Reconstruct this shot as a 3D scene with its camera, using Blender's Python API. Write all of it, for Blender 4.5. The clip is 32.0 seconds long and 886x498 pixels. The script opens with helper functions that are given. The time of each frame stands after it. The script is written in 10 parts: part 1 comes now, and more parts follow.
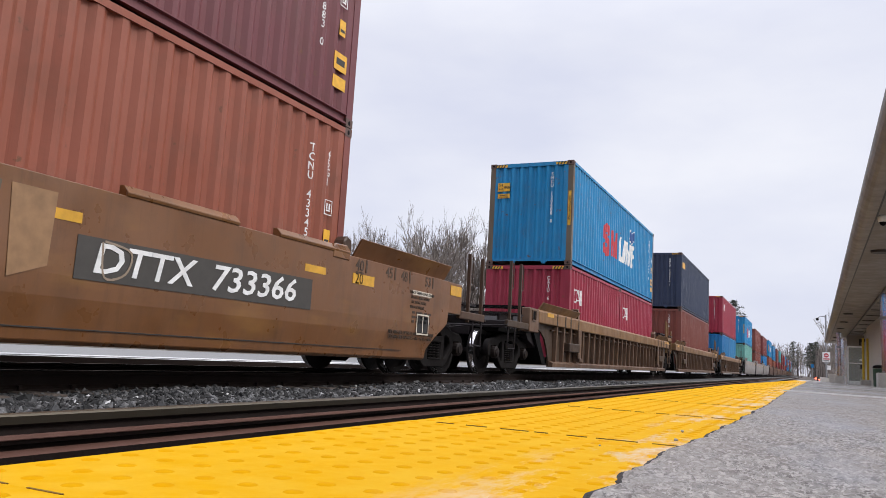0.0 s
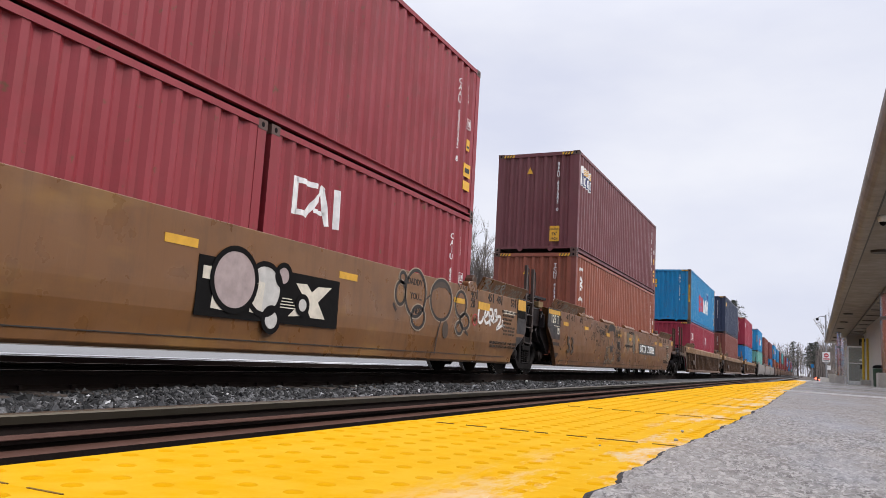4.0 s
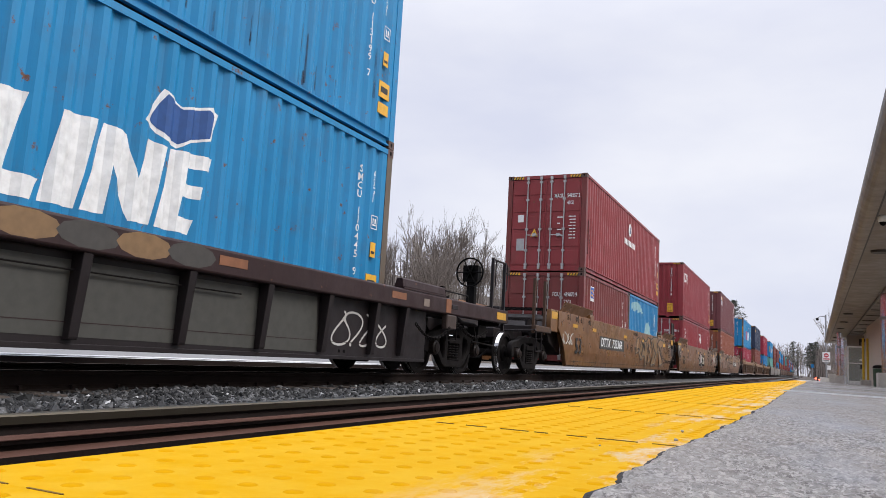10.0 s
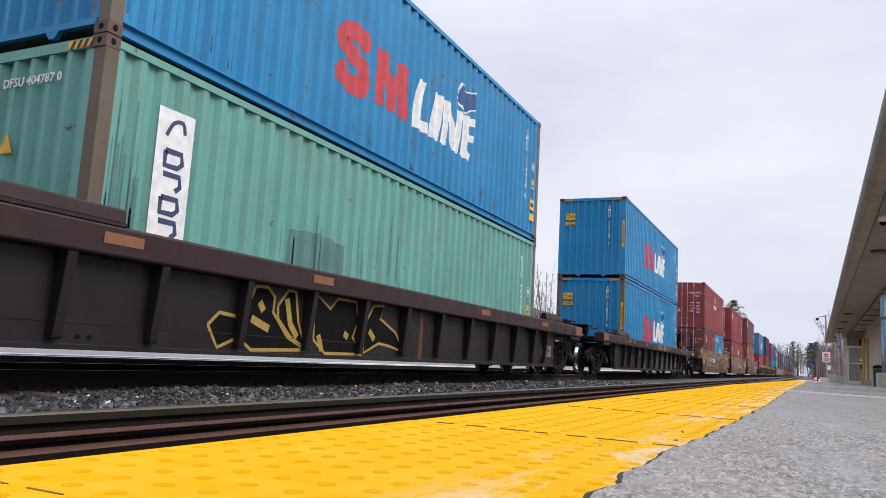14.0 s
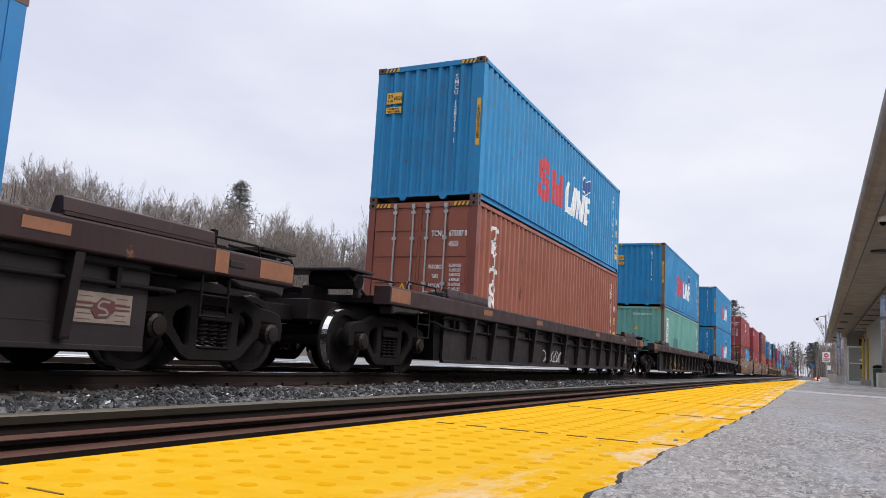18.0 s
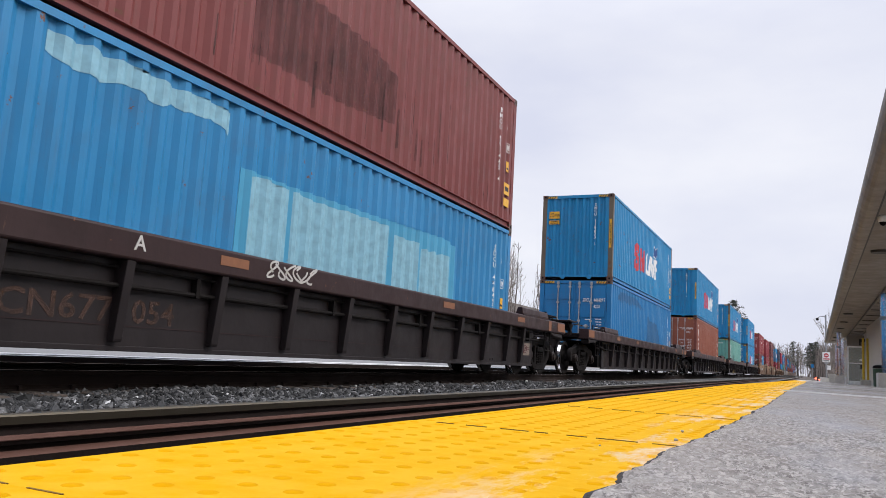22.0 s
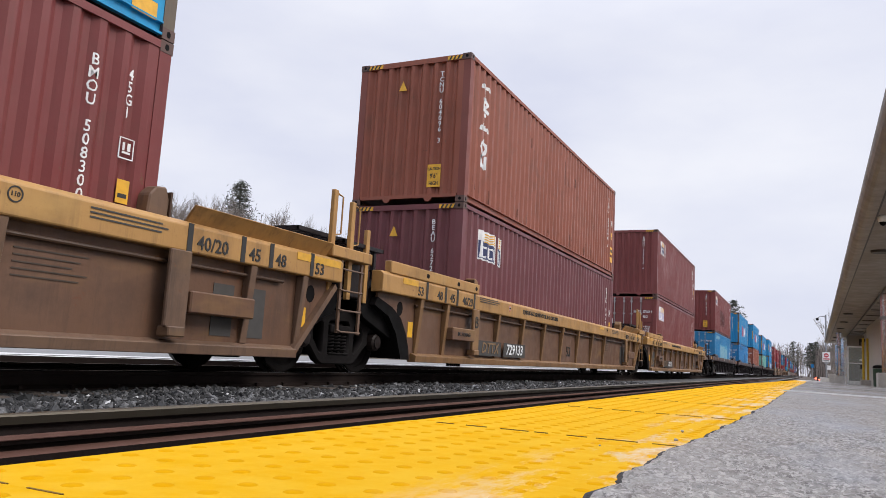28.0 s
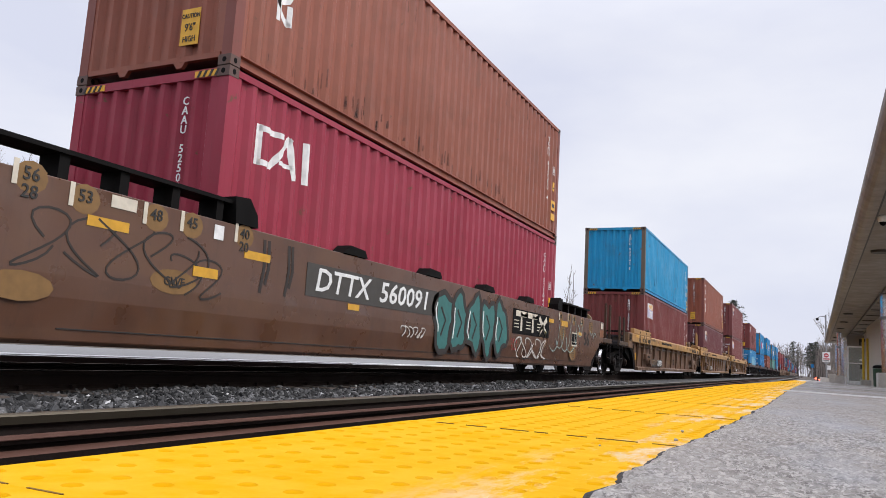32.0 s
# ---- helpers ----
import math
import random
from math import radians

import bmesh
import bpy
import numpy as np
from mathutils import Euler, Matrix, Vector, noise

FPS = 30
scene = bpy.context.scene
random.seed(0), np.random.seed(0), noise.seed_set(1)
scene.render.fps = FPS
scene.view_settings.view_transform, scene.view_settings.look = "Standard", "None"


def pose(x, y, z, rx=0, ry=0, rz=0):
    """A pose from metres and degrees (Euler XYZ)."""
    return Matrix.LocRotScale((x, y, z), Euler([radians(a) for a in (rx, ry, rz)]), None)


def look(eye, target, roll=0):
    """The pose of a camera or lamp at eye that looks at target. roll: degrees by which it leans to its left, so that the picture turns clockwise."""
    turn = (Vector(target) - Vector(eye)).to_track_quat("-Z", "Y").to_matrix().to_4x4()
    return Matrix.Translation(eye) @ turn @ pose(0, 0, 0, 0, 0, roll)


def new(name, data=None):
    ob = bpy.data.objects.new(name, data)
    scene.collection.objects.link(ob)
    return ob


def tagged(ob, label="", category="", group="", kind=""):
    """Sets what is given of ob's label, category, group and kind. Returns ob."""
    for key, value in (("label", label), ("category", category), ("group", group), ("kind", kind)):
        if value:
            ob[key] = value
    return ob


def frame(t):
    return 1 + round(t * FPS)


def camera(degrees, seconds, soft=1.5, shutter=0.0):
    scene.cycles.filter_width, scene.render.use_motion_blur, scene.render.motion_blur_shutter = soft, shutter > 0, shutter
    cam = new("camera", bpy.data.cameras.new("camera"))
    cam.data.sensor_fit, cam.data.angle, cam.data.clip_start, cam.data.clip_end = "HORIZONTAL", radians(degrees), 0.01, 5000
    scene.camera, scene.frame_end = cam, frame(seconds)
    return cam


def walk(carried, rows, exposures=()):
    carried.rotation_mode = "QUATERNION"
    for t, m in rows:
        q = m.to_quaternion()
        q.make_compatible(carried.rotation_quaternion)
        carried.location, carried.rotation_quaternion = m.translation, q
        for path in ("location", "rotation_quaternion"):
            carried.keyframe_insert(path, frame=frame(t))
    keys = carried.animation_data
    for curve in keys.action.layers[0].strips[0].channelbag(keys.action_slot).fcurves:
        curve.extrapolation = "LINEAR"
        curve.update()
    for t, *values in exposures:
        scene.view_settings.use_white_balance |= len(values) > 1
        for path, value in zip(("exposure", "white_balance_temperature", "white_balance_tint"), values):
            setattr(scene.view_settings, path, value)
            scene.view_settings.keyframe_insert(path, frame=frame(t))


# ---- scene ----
# Plan: x across the tracks (plus is the platform side), y along the tracks away from the camera, z up.
# The platform top near the camera is z = 0.
EYE = Vector((0.0, 0.0, 0.16))
AIM = Vector((-0.43204, 0.89099, 0.13960))
cam = camera(60.88, 32.0, soft=0.6, shutter=0.012)
walk(cam, [(0.0, look(EYE, EYE + AIM, 3.277)), (32.0, look(EYE, EYE + AIM, 3.277))])

RAIL = -0.17                 # top of all rails
TRAIN_X = -6.887             # centre line of the train's track
NEAR_X = -2.13               # centre line of the empty track beside the platform
# how far the train has gone, in metres, by seconds
RUN = [(0, 0), (0.5, 2.84), (1, 5.59), (1.5, 8.48), (2, 11.74), (2.5, 14.81), (3, 17.86), (3.5, 20.75), (4.5, 26.9),
       (5.5, 33.19), (6, 36.17), (6.5, 39.42), (7, 42.86), (7.5, 46.26), (8, 49.44), (8.5, 52.89), (9, 56.46), (9.5, 59.98),
       (10, 63.44), (10.5, 66.67), (11, 70.12), (11.5, 73.82), (12, 77.54), (12.5, 81.2), (13, 84.64), (13.5, 88.3),
       (14, 92.24), (14.5, 95.8), (15.5, 103.3), (16.5, 111.09), (17, 114.9), (17.5, 118.62), (18, 122.48), (18.5, 126.58),
       (19, 130.63), (19.5, 134.63), (20, 138.43), (20.5, 142.66), (21, 146.95), (21.5, 151.15), (22, 155.37), (22.5, 159.28),
       (23, 163.6), (23.5, 168.13), (24, 172.44), (24.5, 176.77), (25, 180.87), (25.5, 185.46), (26.5, 194.6),
       (27.5, 203.9), (28, 208.5), (28.5, 213.08), (29, 217.56), (29.5, 221.97), (30, 226.71), (30.5, 231.61),
       (31, 236.4), (31.5, 241.06), (32, 245.43)]

# ---- world and light ----
world = bpy.data.worlds.new("overcast_sky")
scene.world = world
world.use_nodes = True
wn, wl = world.node_tree.nodes, world.node_tree.links
wn.clear()
w_out = wn.new("ShaderNodeOutputWorld")
w_bg = wn.new("ShaderNodeBackground")
w_sky = wn.new("ShaderNodeTexSky")
w_sky.sky_type = "NISHITA"
w_sky.sun_disc = False
w_sky.sun_elevation, w_sky.sun_rotation = radians(42), radians(72)
w_co = wn.new("ShaderNodeTexCoord")
w_map = wn.new("ShaderNodeMapping")
w_map.inputs["Scale"].default_value = (1.0, 1.0, 2.6)
w_noise = wn.new("ShaderNodeTexNoise")
w_noise.inputs["Scale"].default_value, w_noise.inputs["Detail"].default_value = 2.2, 5.0
w_ramp = wn.new("ShaderNodeValToRGB")
w_ramp.color_ramp.elements[0].position, w_ramp.color_ramp.elements[0].color = 0.36, (0.585, 0.605, 0.72, 1)
w_ramp.color_ramp.elements[1].position, w_ramp.color_ramp.elements[1].color = 0.66, (0.735, 0.742, 0.80, 1)
w_dim = wn.new("ShaderNodeMixRGB")
w_dim.blend_type = "MULTIPLY"
w_dim.inputs[0].default_value = 1.0
w_dim.inputs[2].default_value = (0.1, 0.1, 0.1, 1)
w_mix = wn.new("ShaderNodeMixRGB")
w_mix.inputs[0].default_value = 0.94
wl.new(w_co.outputs["Generated"], w_map.inputs["Vector"])
wl.new(w_map.outputs["Vector"], w_noise.inputs["Vector"])
wl.new(w_noise.outputs["Fac"], w_ramp.inputs["Fac"])
wl.new(w_sky.outputs["Color"], w_dim.inputs[1])
wl.new(w_dim.outputs["Color"], w_mix.inputs[1])
wl.new(w_ramp.outputs["Color"], w_mix.inputs[2])
wl.new(w_mix.outputs["Color"], w_bg.inputs["Color"])
wl.new(w_bg.outputs["Background"], w_out.inputs["Surface"])
# an overcast sky is brightest overhead
w_sep = wn.new("ShaderNodeSeparateXYZ")
w_up = wn.new("ShaderNodeMapRange")
w_up.interpolation_type = "SMOOTHSTEP"
w_up.inputs["From Min"].default_value, w_up.inputs["From Max"].default_value = 0.38, 1.0
w_up.inputs["To Min"].default_value, w_up.inputs["To Max"].default_value = 1.0, 2.85
wl.new(w_co.outputs["Generated"], w_sep.inputs[0])
wl.new(w_sep.outputs["Z"], w_up.inputs["Value"])
wl.new(w_up.outputs["Result"], w_bg.inputs["Strength"])
sun_data = bpy.data.lights.new("sun", "SUN")
sun_data.energy, sun_data.angle, sun_data.color = 1.95, radians(32), (1.0, 0.96, 0.91)
sun = new("sun", sun_data)
sun.matrix_world = look((36, 22, 36), (0, 10, 0))
scene.view_settings.exposure = 0.33


# ---- mesh helpers ----
class Shape:
    """Gathers vertices and faces of one mesh."""

    def __init__(self):
        self.v, self.f, self.m = [], [], []

    def add(self, verts, faces, mi=0):
        n = len(self.v)
        self.v += [tuple(p) for p in verts]
        self.f += [tuple(i + n for i in q) for q in faces]
        self.m += [mi] * len(faces)
        return self

    def box(self, x0, x1, y0, y1, z0, z1, mi=0):
        v = [(x, y, z) for z in (z0, z1) for y in (y0, y1) for x in (x0, x1)]
        return self.add(v, [(0, 2, 3, 1), (4, 5, 7, 6), (0, 1, 5, 4), (2, 6, 7, 3), (0, 4, 6, 2), (1, 3, 7, 5)], mi)

    def prism(self, pts, axis, a, b, mi=0):
        """A closed outline pts pushed along axis (0 x, 1 y, 2 z) from a to b; pts give the other two coordinates in order."""
        def put(p, c):
            q = list(p)
            q.insert(axis, c)
            return q
        n = len(pts)
        v = [put(p, a) for p in pts] + [put(p, b) for p in pts]
        f = [tuple(range(n))[::-1], tuple(range(n, 2 * n))] + [(i, (i + 1) % n, n + (i + 1) % n, n + i) for i in range(n)]
        return self.add(v, f, mi)

    def tube(self, path, r, n=6, r1=None, mi=0):
        """A round bar along a path of points, radius r to r1."""
        path = [Vector(p) for p in path]
        r1 = r if r1 is None else r1
        rings, up = [], None
        for i, p in enumerate(path):
            d = (path[min(i + 1, len(path) - 1)] - path[max(i - 1, 0)]).normalized()
            up = (Vector((0, 0, 1)) if abs(d.z) < 0.9 else Vector((1, 0, 0))) if up is None else up
            s = d.cross(up).normalized()
            up = s.cross(d).normalized()
            k = r + (r1 - r) * i / max(1, len(path) - 1)
            rings.append([p + (s * math.cos(2 * math.pi * j / n) + up * math.sin(2 * math.pi * j / n)) * k for j in range(n)])
        v = [q for ring in rings for q in ring]
        f = [(i * n + j, i * n + (j + 1) % n, (i + 1) * n + (j + 1) % n, (i + 1) * n + j) for i in range(len(path) - 1) for j in range(n)]
        f += [tuple(range(n))[::-1], tuple(range(len(v) - n, len(v)))]
        return self.add(v, f, mi)

    def lathe(self, prof, c, axis=0, n=24, mi=0, caps=True):
        """A turned shape: prof of (along, radius) about the axis through c."""
        v = []
        for a, r in prof:
            for j in range(n):
                t = 2 * math.pi * j / n
                q = [math.cos(t) * r, math.sin(t) * r]
                q.insert(axis, a)
                v.append([c[k] + q[k] for k in range(3)])
        f = [(i * n + j, i * n + (j + 1) % n, (i + 1) * n + (j + 1) % n, (i + 1) * n + j) for i in range(len(prof) - 1) for j in range(n)]
        if caps:
            f += [tuple(range(n))[::-1], tuple(range(len(v) - n, len(v)))]
        return self.add(v, f, mi)

    def mesh(self, name, bevel=0.0, smooth=False):
        me = bpy.data.meshes.new(name)
        me.from_pydata(self.v, [], self.f)
        bm = bmesh.new()
        bm.from_mesh(me)
        for face, mi in zip(bm.faces, self.m):
            face.material_index = mi
        bmesh.ops.recalc_face_normals(bm, faces=bm.faces)
        if bevel:
            edges = [e for e in bm.edges if len(e.link_faces) == 2 and e.calc_face_angle(0) > 0.6]
            bmesh.ops.bevel(bm, geom=edges, offset=bevel, segments=1, profile=0.7, affect="EDGES", clamp_overlap=True)
        bm.to_mesh(me)
        bm.free()
        if smooth:
            me.shade_smooth()
        return me


def part(name, shape, material, parent, label="", bevel=0.0, smooth=False, at=None):
    """Links a shape (or a mesh made before) as one mesh object under a thing or a part."""
    me = shape if isinstance(shape, bpy.types.Mesh) else shape.mesh(name, bevel, smooth)
    mats = material if isinstance(material, (list, tuple)) else [material]
    if not me.materials:
        for m in mats:
            me.materials.append(m)
    ob = new(name, me)
    if me.materials[0] != mats[0]:
        for slot, m in zip(ob.material_slots, mats):
            slot.link, slot.material = "OBJECT", m
    ob.parent = parent
    if at is not None:
        ob.matrix_basis = at
    return tagged(ob, label)


def thing(name, label, category, m=None, group="", kind=""):
    ob = new(name)
    ob.empty_display_size = 0.2
    if m is not None:
        ob.matrix_basis = m
    return tagged(ob, label, category, group, kind)


def solo(name, shape, material, label, category="", kind="", group="", bevel=0.0, smooth=False, at=None):
    ob = part(name, shape, material, None, label, bevel, smooth, at)
    return tagged(ob, label, category, group, kind)


made = {}


def cached(key, build):
    if key not in made:
        made[key] = build()
    return made[key]


# ---- materials ----
def nodes_of(name):
    m = bpy.data.materials.new(name)
    m.use_nodes = True
    nt = m.node_tree
    return m, nt, nt.nodes["Principled BSDF"]


def coords(nt, scale=(1, 1, 1), spread=True):
    """Object coordinates in metres, moved by the object's random number so that repeats differ."""
    tc = nt.nodes.new("ShaderNodeTexCoord")
    mp = nt.nodes.new("ShaderNodeMapping")
    mp.inputs["Scale"].default_value = scale
    nt.links.new(tc.outputs["Object"], mp.inputs["Vector"])
    if spread:
        info = nt.nodes.new("ShaderNodeObjectInfo")
        mul = nt.nodes.new("ShaderNodeMath")
        mul.operation = "MULTIPLY"
        mul.inputs[1].default_value = 37.0
        nt.links.new(info.outputs["Random"], mul.inputs[0])
        nt.links.new(mul.outputs[0], mp.inputs["Location"])
    return mp.outputs["Vector"]


def noise_of(nt, vec, scale, detail=4.0, rough=0.55):
    n = nt.nodes.new("ShaderNodeTexNoise")
    n.inputs["Scale"].default_value, n.inputs["Detail"].default_value, n.inputs["Roughness"].default_value = scale, detail, rough
    nt.links.new(vec, n.inputs["Vector"])
    return n.outputs["Fac"]


def ramp_of(nt, fac, lo, hi, a=(0, 0, 0, 1), b=(1, 1, 1, 1)):
    r = nt.nodes.new("ShaderNodeValToRGB")
    r.color_ramp.elements[0].position, r.color_ramp.elements[1].position = lo, hi
    r.color_ramp.elements[0].color, r.color_ramp.elements[1].color = a, b
    nt.links.new(fac, r.inputs["Fac"])
    return r.outputs["Color"]


def mix_of(nt, fac, a, b, mode="MIX"):
    x = nt.nodes.new("ShaderNodeMixRGB")
    x.blend_type = mode
    for i, s in ((0, fac), (1, a), (2, b)):
        if isinstance(s, bpy.types.NodeSocket):
            nt.links.new(s, x.inputs[i])
        elif i == 0:
            x.inputs[0].default_value = s
        else:
            x.inputs[i].default_value = (*s, 1)
    return x.outputs["Color"]


def bump_of(nt, bsdf, height, strength, dist):
    b = nt.nodes.new("ShaderNodeBump")
    b.inputs["Strength"].default_value, b.inputs["Distance"].default_value = strength, dist
    nt.links.new(height, b.inputs["Height"])
    nt.links.new(b.outputs["Normal"], bsdf.inputs["Normal"])


def painted(name, col, dirt=(0.07, 0.045, 0.03), dirty=0.5, rough=0.46, metal=0.0, rust=0.0, fade=0.4, streak=True, bump=0.15, grain=14.0, spec=0.3, worn=None):
    """Weathered paint on steel: faded patches, running streaks of dirt, rust spots, slight dents."""
    m, nt, bsdf = nodes_of(name)
    vec = coords(nt)
    c = tuple(col)
    pale = tuple(min(1, v * 1.25 + 0.03 * min(1.0, max(c) / 0.12)) for v in c)
    base = mix_of(nt, ramp_of(nt, noise_of(nt, vec, 0.7, 3), 0.35, 0.7), c, pale)
    base = mix_of(nt, 1.0 - fade, base, c)
    big = ramp_of(nt, noise_of(nt, vec, 1.6, 6, 0.65), 0.5, 0.85)
    d = nt.nodes.new("ShaderNodeMath")
    d.operation = "MULTIPLY"
    d.inputs[1].default_value = dirty
    nt.links.new(big, d.inputs[0])
    base = mix_of(nt, d.outputs[0], base, dirt)
    if streak:
        sv = coords(nt, (7, 7, 0.6))
        s = ramp_of(nt, noise_of(nt, sv, 1.0, 5, 0.7), 0.52, 0.8)
        k = nt.nodes.new("ShaderNodeMath")
        k.operation = "MULTIPLY"
        k.inputs[1].default_value = dirty * 0.8
        nt.links.new(s, k.inputs[0])
        base = mix_of(nt, k.outputs[0], base, dirt)
        fine = noise_of(nt, coords(nt, (34, 34, 1.6)), 1.0, 4, 0.7)
        base = mix_of(nt, ramp_of(nt, fine, 0.60, 0.74, (0, 0, 0, 1), (0.30, 0.30, 0.30, 1)), base, pale)
        base = mix_of(nt, ramp_of(nt, fine, 0.26, 0.40, (0.35, 0.35, 0.35, 1), (0, 0, 0, 1)), base, tuple(v * 0.6 for v in c))
    if streak and not worn:
        scrape = ramp_of(nt, noise_of(nt, coords(nt, (13, 13, 0.5)), 1.0, 6, 0.72), 0.64, 0.74, (0, 0, 0, 1), (0.45, 0.45, 0.45, 1))
        base = mix_of(nt, scrape, base, tuple(0.45 * v + 0.012 for v in c))
        nick = ramp_of(nt, noise_of(nt, coords(nt, (10, 10, 3.0)), 1.0, 7, 0.75), 0.67, 0.71, (0, 0, 0, 1), (0.7, 0.7, 0.7, 1))
        base = mix_of(nt, nick, base, (0.10, 0.052, 0.035))
    if rust:
        r = ramp_of(nt, noise_of(nt, vec, 5.0, 8, 0.7), 0.66 - 0.12 * rust, 0.70 - 0.10 * rust)
        base = mix_of(nt, r, base, (0.13, 0.055, 0.03))
    # pale patches: worn paint, and on brown cars golden reflections put into the colour
    if worn:
        base = mix_of(nt, ramp_of(nt, noise_of(nt, coords(nt, (0.5, 0.45, 1.5)), 1.3, 4, 0.55), 0.56, 0.72, (0, 0, 0, 1), (0.6, 0.6, 0.6, 1)), base, worn)
        base = mix_of(nt, ramp_of(nt, noise_of(nt, vec, 26.0, 6, 0.7), 0.62, 0.74, (0, 0, 0, 1), (0.4, 0.4, 0.4, 1)), base, dirt)
    bsdf.inputs["Specular IOR Level"].default_value = spec
    nt.links.new(base, bsdf.inputs["Base Color"])
    nt.links.new(ramp_of(nt, noise_of(nt, vec, 3.0, 4), 0.3, 0.7, (rough - 0.12,) * 3 + (1,), (min(1, rough + 0.15),) * 3 + (1,)), bsdf.inputs["Roughness"])
    bsdf.inputs["Metallic"].default_value = metal
    bump_of(nt, bsdf, noise_of(nt, vec, grain, 5), bump, 0.012)
    return m


def plain(name, col, rough=0.6, metal=0.0, glow=0.0):
    m, nt, bsdf = nodes_of(name)
    vec = coords(nt)
    base = mix_of(nt, ramp_of(nt, noise_of(nt, vec, 9.0, 5), 0.35, 0.75), col, tuple(v * 0.72 for v in col))
    nt.links.new(base, bsdf.inputs["Base Color"])
    bsdf.inputs["Roughness"].default_value, bsdf.inputs["Metallic"].default_value = rough, metal
    if glow:
        bsdf.inputs["Emission Color"].default_value = (*col, 1)
        bsdf.inputs["Emission Strength"].default_value = glow
    return m


BLUE = painted("blue_paint", (0.006, 0.182, 0.385), dirty=0.35, rust=0.3)
BRIGHT_BLUE = painted("bright_blue_paint", (0.004, 0.235, 0.45), dirty=0.4, rust=0.25)
PALE_BLUE = painted("pale_blue_paint", (0.016, 0.17, 0.36), dirty=0.3, rust=0.12)
SEA_BLUE = painted("sea_blue_paint", (0.008, 0.145, 0.35), dirty=0.3, rust=0.1)
NAVY = painted("navy_paint", (0.022, 0.032, 0.065), dirty=0.2, dirt=(0.06, 0.06, 0.06))
RED = painted("red_paint", (0.215, 0.024, 0.032), dirty=0.3, rust=0.25)
CRIMSON = painted("crimson_paint", (0.25, 0.018, 0.040), dirty=0.25, rust=0.25)
MAROON = painted("maroon_paint", (0.15, 0.031, 0.029), dirty=0.4, rust=0.25)
DULL_RED = painted("dull_red_paint", (0.215, 0.029, 0.033), dirty=0.35, rust=0.25)
CHESTNUT = painted("chestnut_paint", (0.16, 0.042, 0.040), dirty=0.3, rust=0.25)
PURPLE = painted("purple_brown_paint", (0.128, 0.037, 0.042), dirty=0.3, rust=0.25)
RUST_RED = painted("rust_red_paint", (0.225, 0.066, 0.038), dirty=0.4, rust=0.15)
BROWN_RED = painted("brown_red_paint", (0.165, 0.044, 0.032), dirty=0.4, rust=0.15)
GREEN = painted("green_paint", (0.112, 0.30, 0.262), dirty=0.45, dirt=(0.14, 0.16, 0.09), rust=0.1)
TEAL = painted("teal_paint", (0.05, 0.25, 0.27), dirty=0.35)
CASTING = painted("casting_steel", (0.09, 0.05, 0.04), dirty=0.6, rust=0.5, streak=False)
RUSTY_POST = painted("rusty_post_paint", (0.11, 0.085, 0.06), dirty=0.6, rust=0.5)
# worn on these browns paints the golden highlights of the side plates
WELL_BROWN = painted("well_car_brown", (0.15, 0.064, 0.019), dirt=(0.064, 0.030, 0.012), dirty=0.8, rust=0.0, fade=0.4, rough=0.34, bump=0.05, worn=(0.255, 0.135, 0.034), spec=0.6)
WELL_UMBER = painted("well_car_umber", (0.138, 0.055, 0.016), dirt=(0.055, 0.026, 0.011), dirty=0.8, rust=0.0, fade=0.4, rough=0.34, bump=0.05, worn=(0.24, 0.118, 0.030), spec=0.6)
WELL_GOLD = painted("well_car_golden_brown", (0.152, 0.064, 0.018), dirt=(0.068, 0.032, 0.013), dirty=0.8, rust=0.0, fade=0.4, rough=0.34, bump=0.05, worn=(0.27, 0.145, 0.037), spec=0.6)
WELL_RUST = painted("well_car_rust_brown", (0.088, 0.036, 0.018), dirt=(0.038, 0.019, 0.012), dirty=0.8, rust=0.1, fade=0.4, rough=0.33, bump=0.06, worn=(0.115, 0.052, 0.020), spec=0.7)
WELL_YELLOW = painted("well_car_yellow", (0.38, 0.205, 0.06), dirt=(0.13, 0.075, 0.035), dirty=0.8, rust=0.05, fade=0.3, worn=(0.55, 0.33, 0.11))
WELL_TAN = painted("well_car_dirty_tan", (0.185, 0.098, 0.040), dirt=(0.08, 0.048, 0.028), dirty=1.0, rust=0.12, worn=(0.27, 0.155, 0.06))
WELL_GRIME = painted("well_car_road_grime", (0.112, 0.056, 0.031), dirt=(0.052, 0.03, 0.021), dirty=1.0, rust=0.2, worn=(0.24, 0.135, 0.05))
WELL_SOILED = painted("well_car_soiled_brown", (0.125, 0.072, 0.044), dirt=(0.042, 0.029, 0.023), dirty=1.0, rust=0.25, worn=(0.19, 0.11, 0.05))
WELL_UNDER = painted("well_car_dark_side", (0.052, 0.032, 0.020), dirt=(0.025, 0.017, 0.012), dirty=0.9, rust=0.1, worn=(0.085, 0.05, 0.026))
WELL_OLD = painted("well_car_old_yellow", (0.34, 0.182, 0.056), dirt=(0.10, 0.056, 0.03), dirty=0.9, rust=0.15, worn=(0.45, 0.27, 0.09))
WELL_DARK = painted("well_car_dark_brown", (0.0148, 0.0108, 0.0112), dirt=(0.0072, 0.0054, 0.0056), dirty=0.8, rust=0.0, spec=0.25, worn=(0.021, 0.0155, 0.0155))
CHORD_DARK = painted("dark_chord_brown", (0.031, 0.0165, 0.0165), dirt=(0.014, 0.009, 0.0085), dirty=0.7, rust=0.1, spec=0.2)
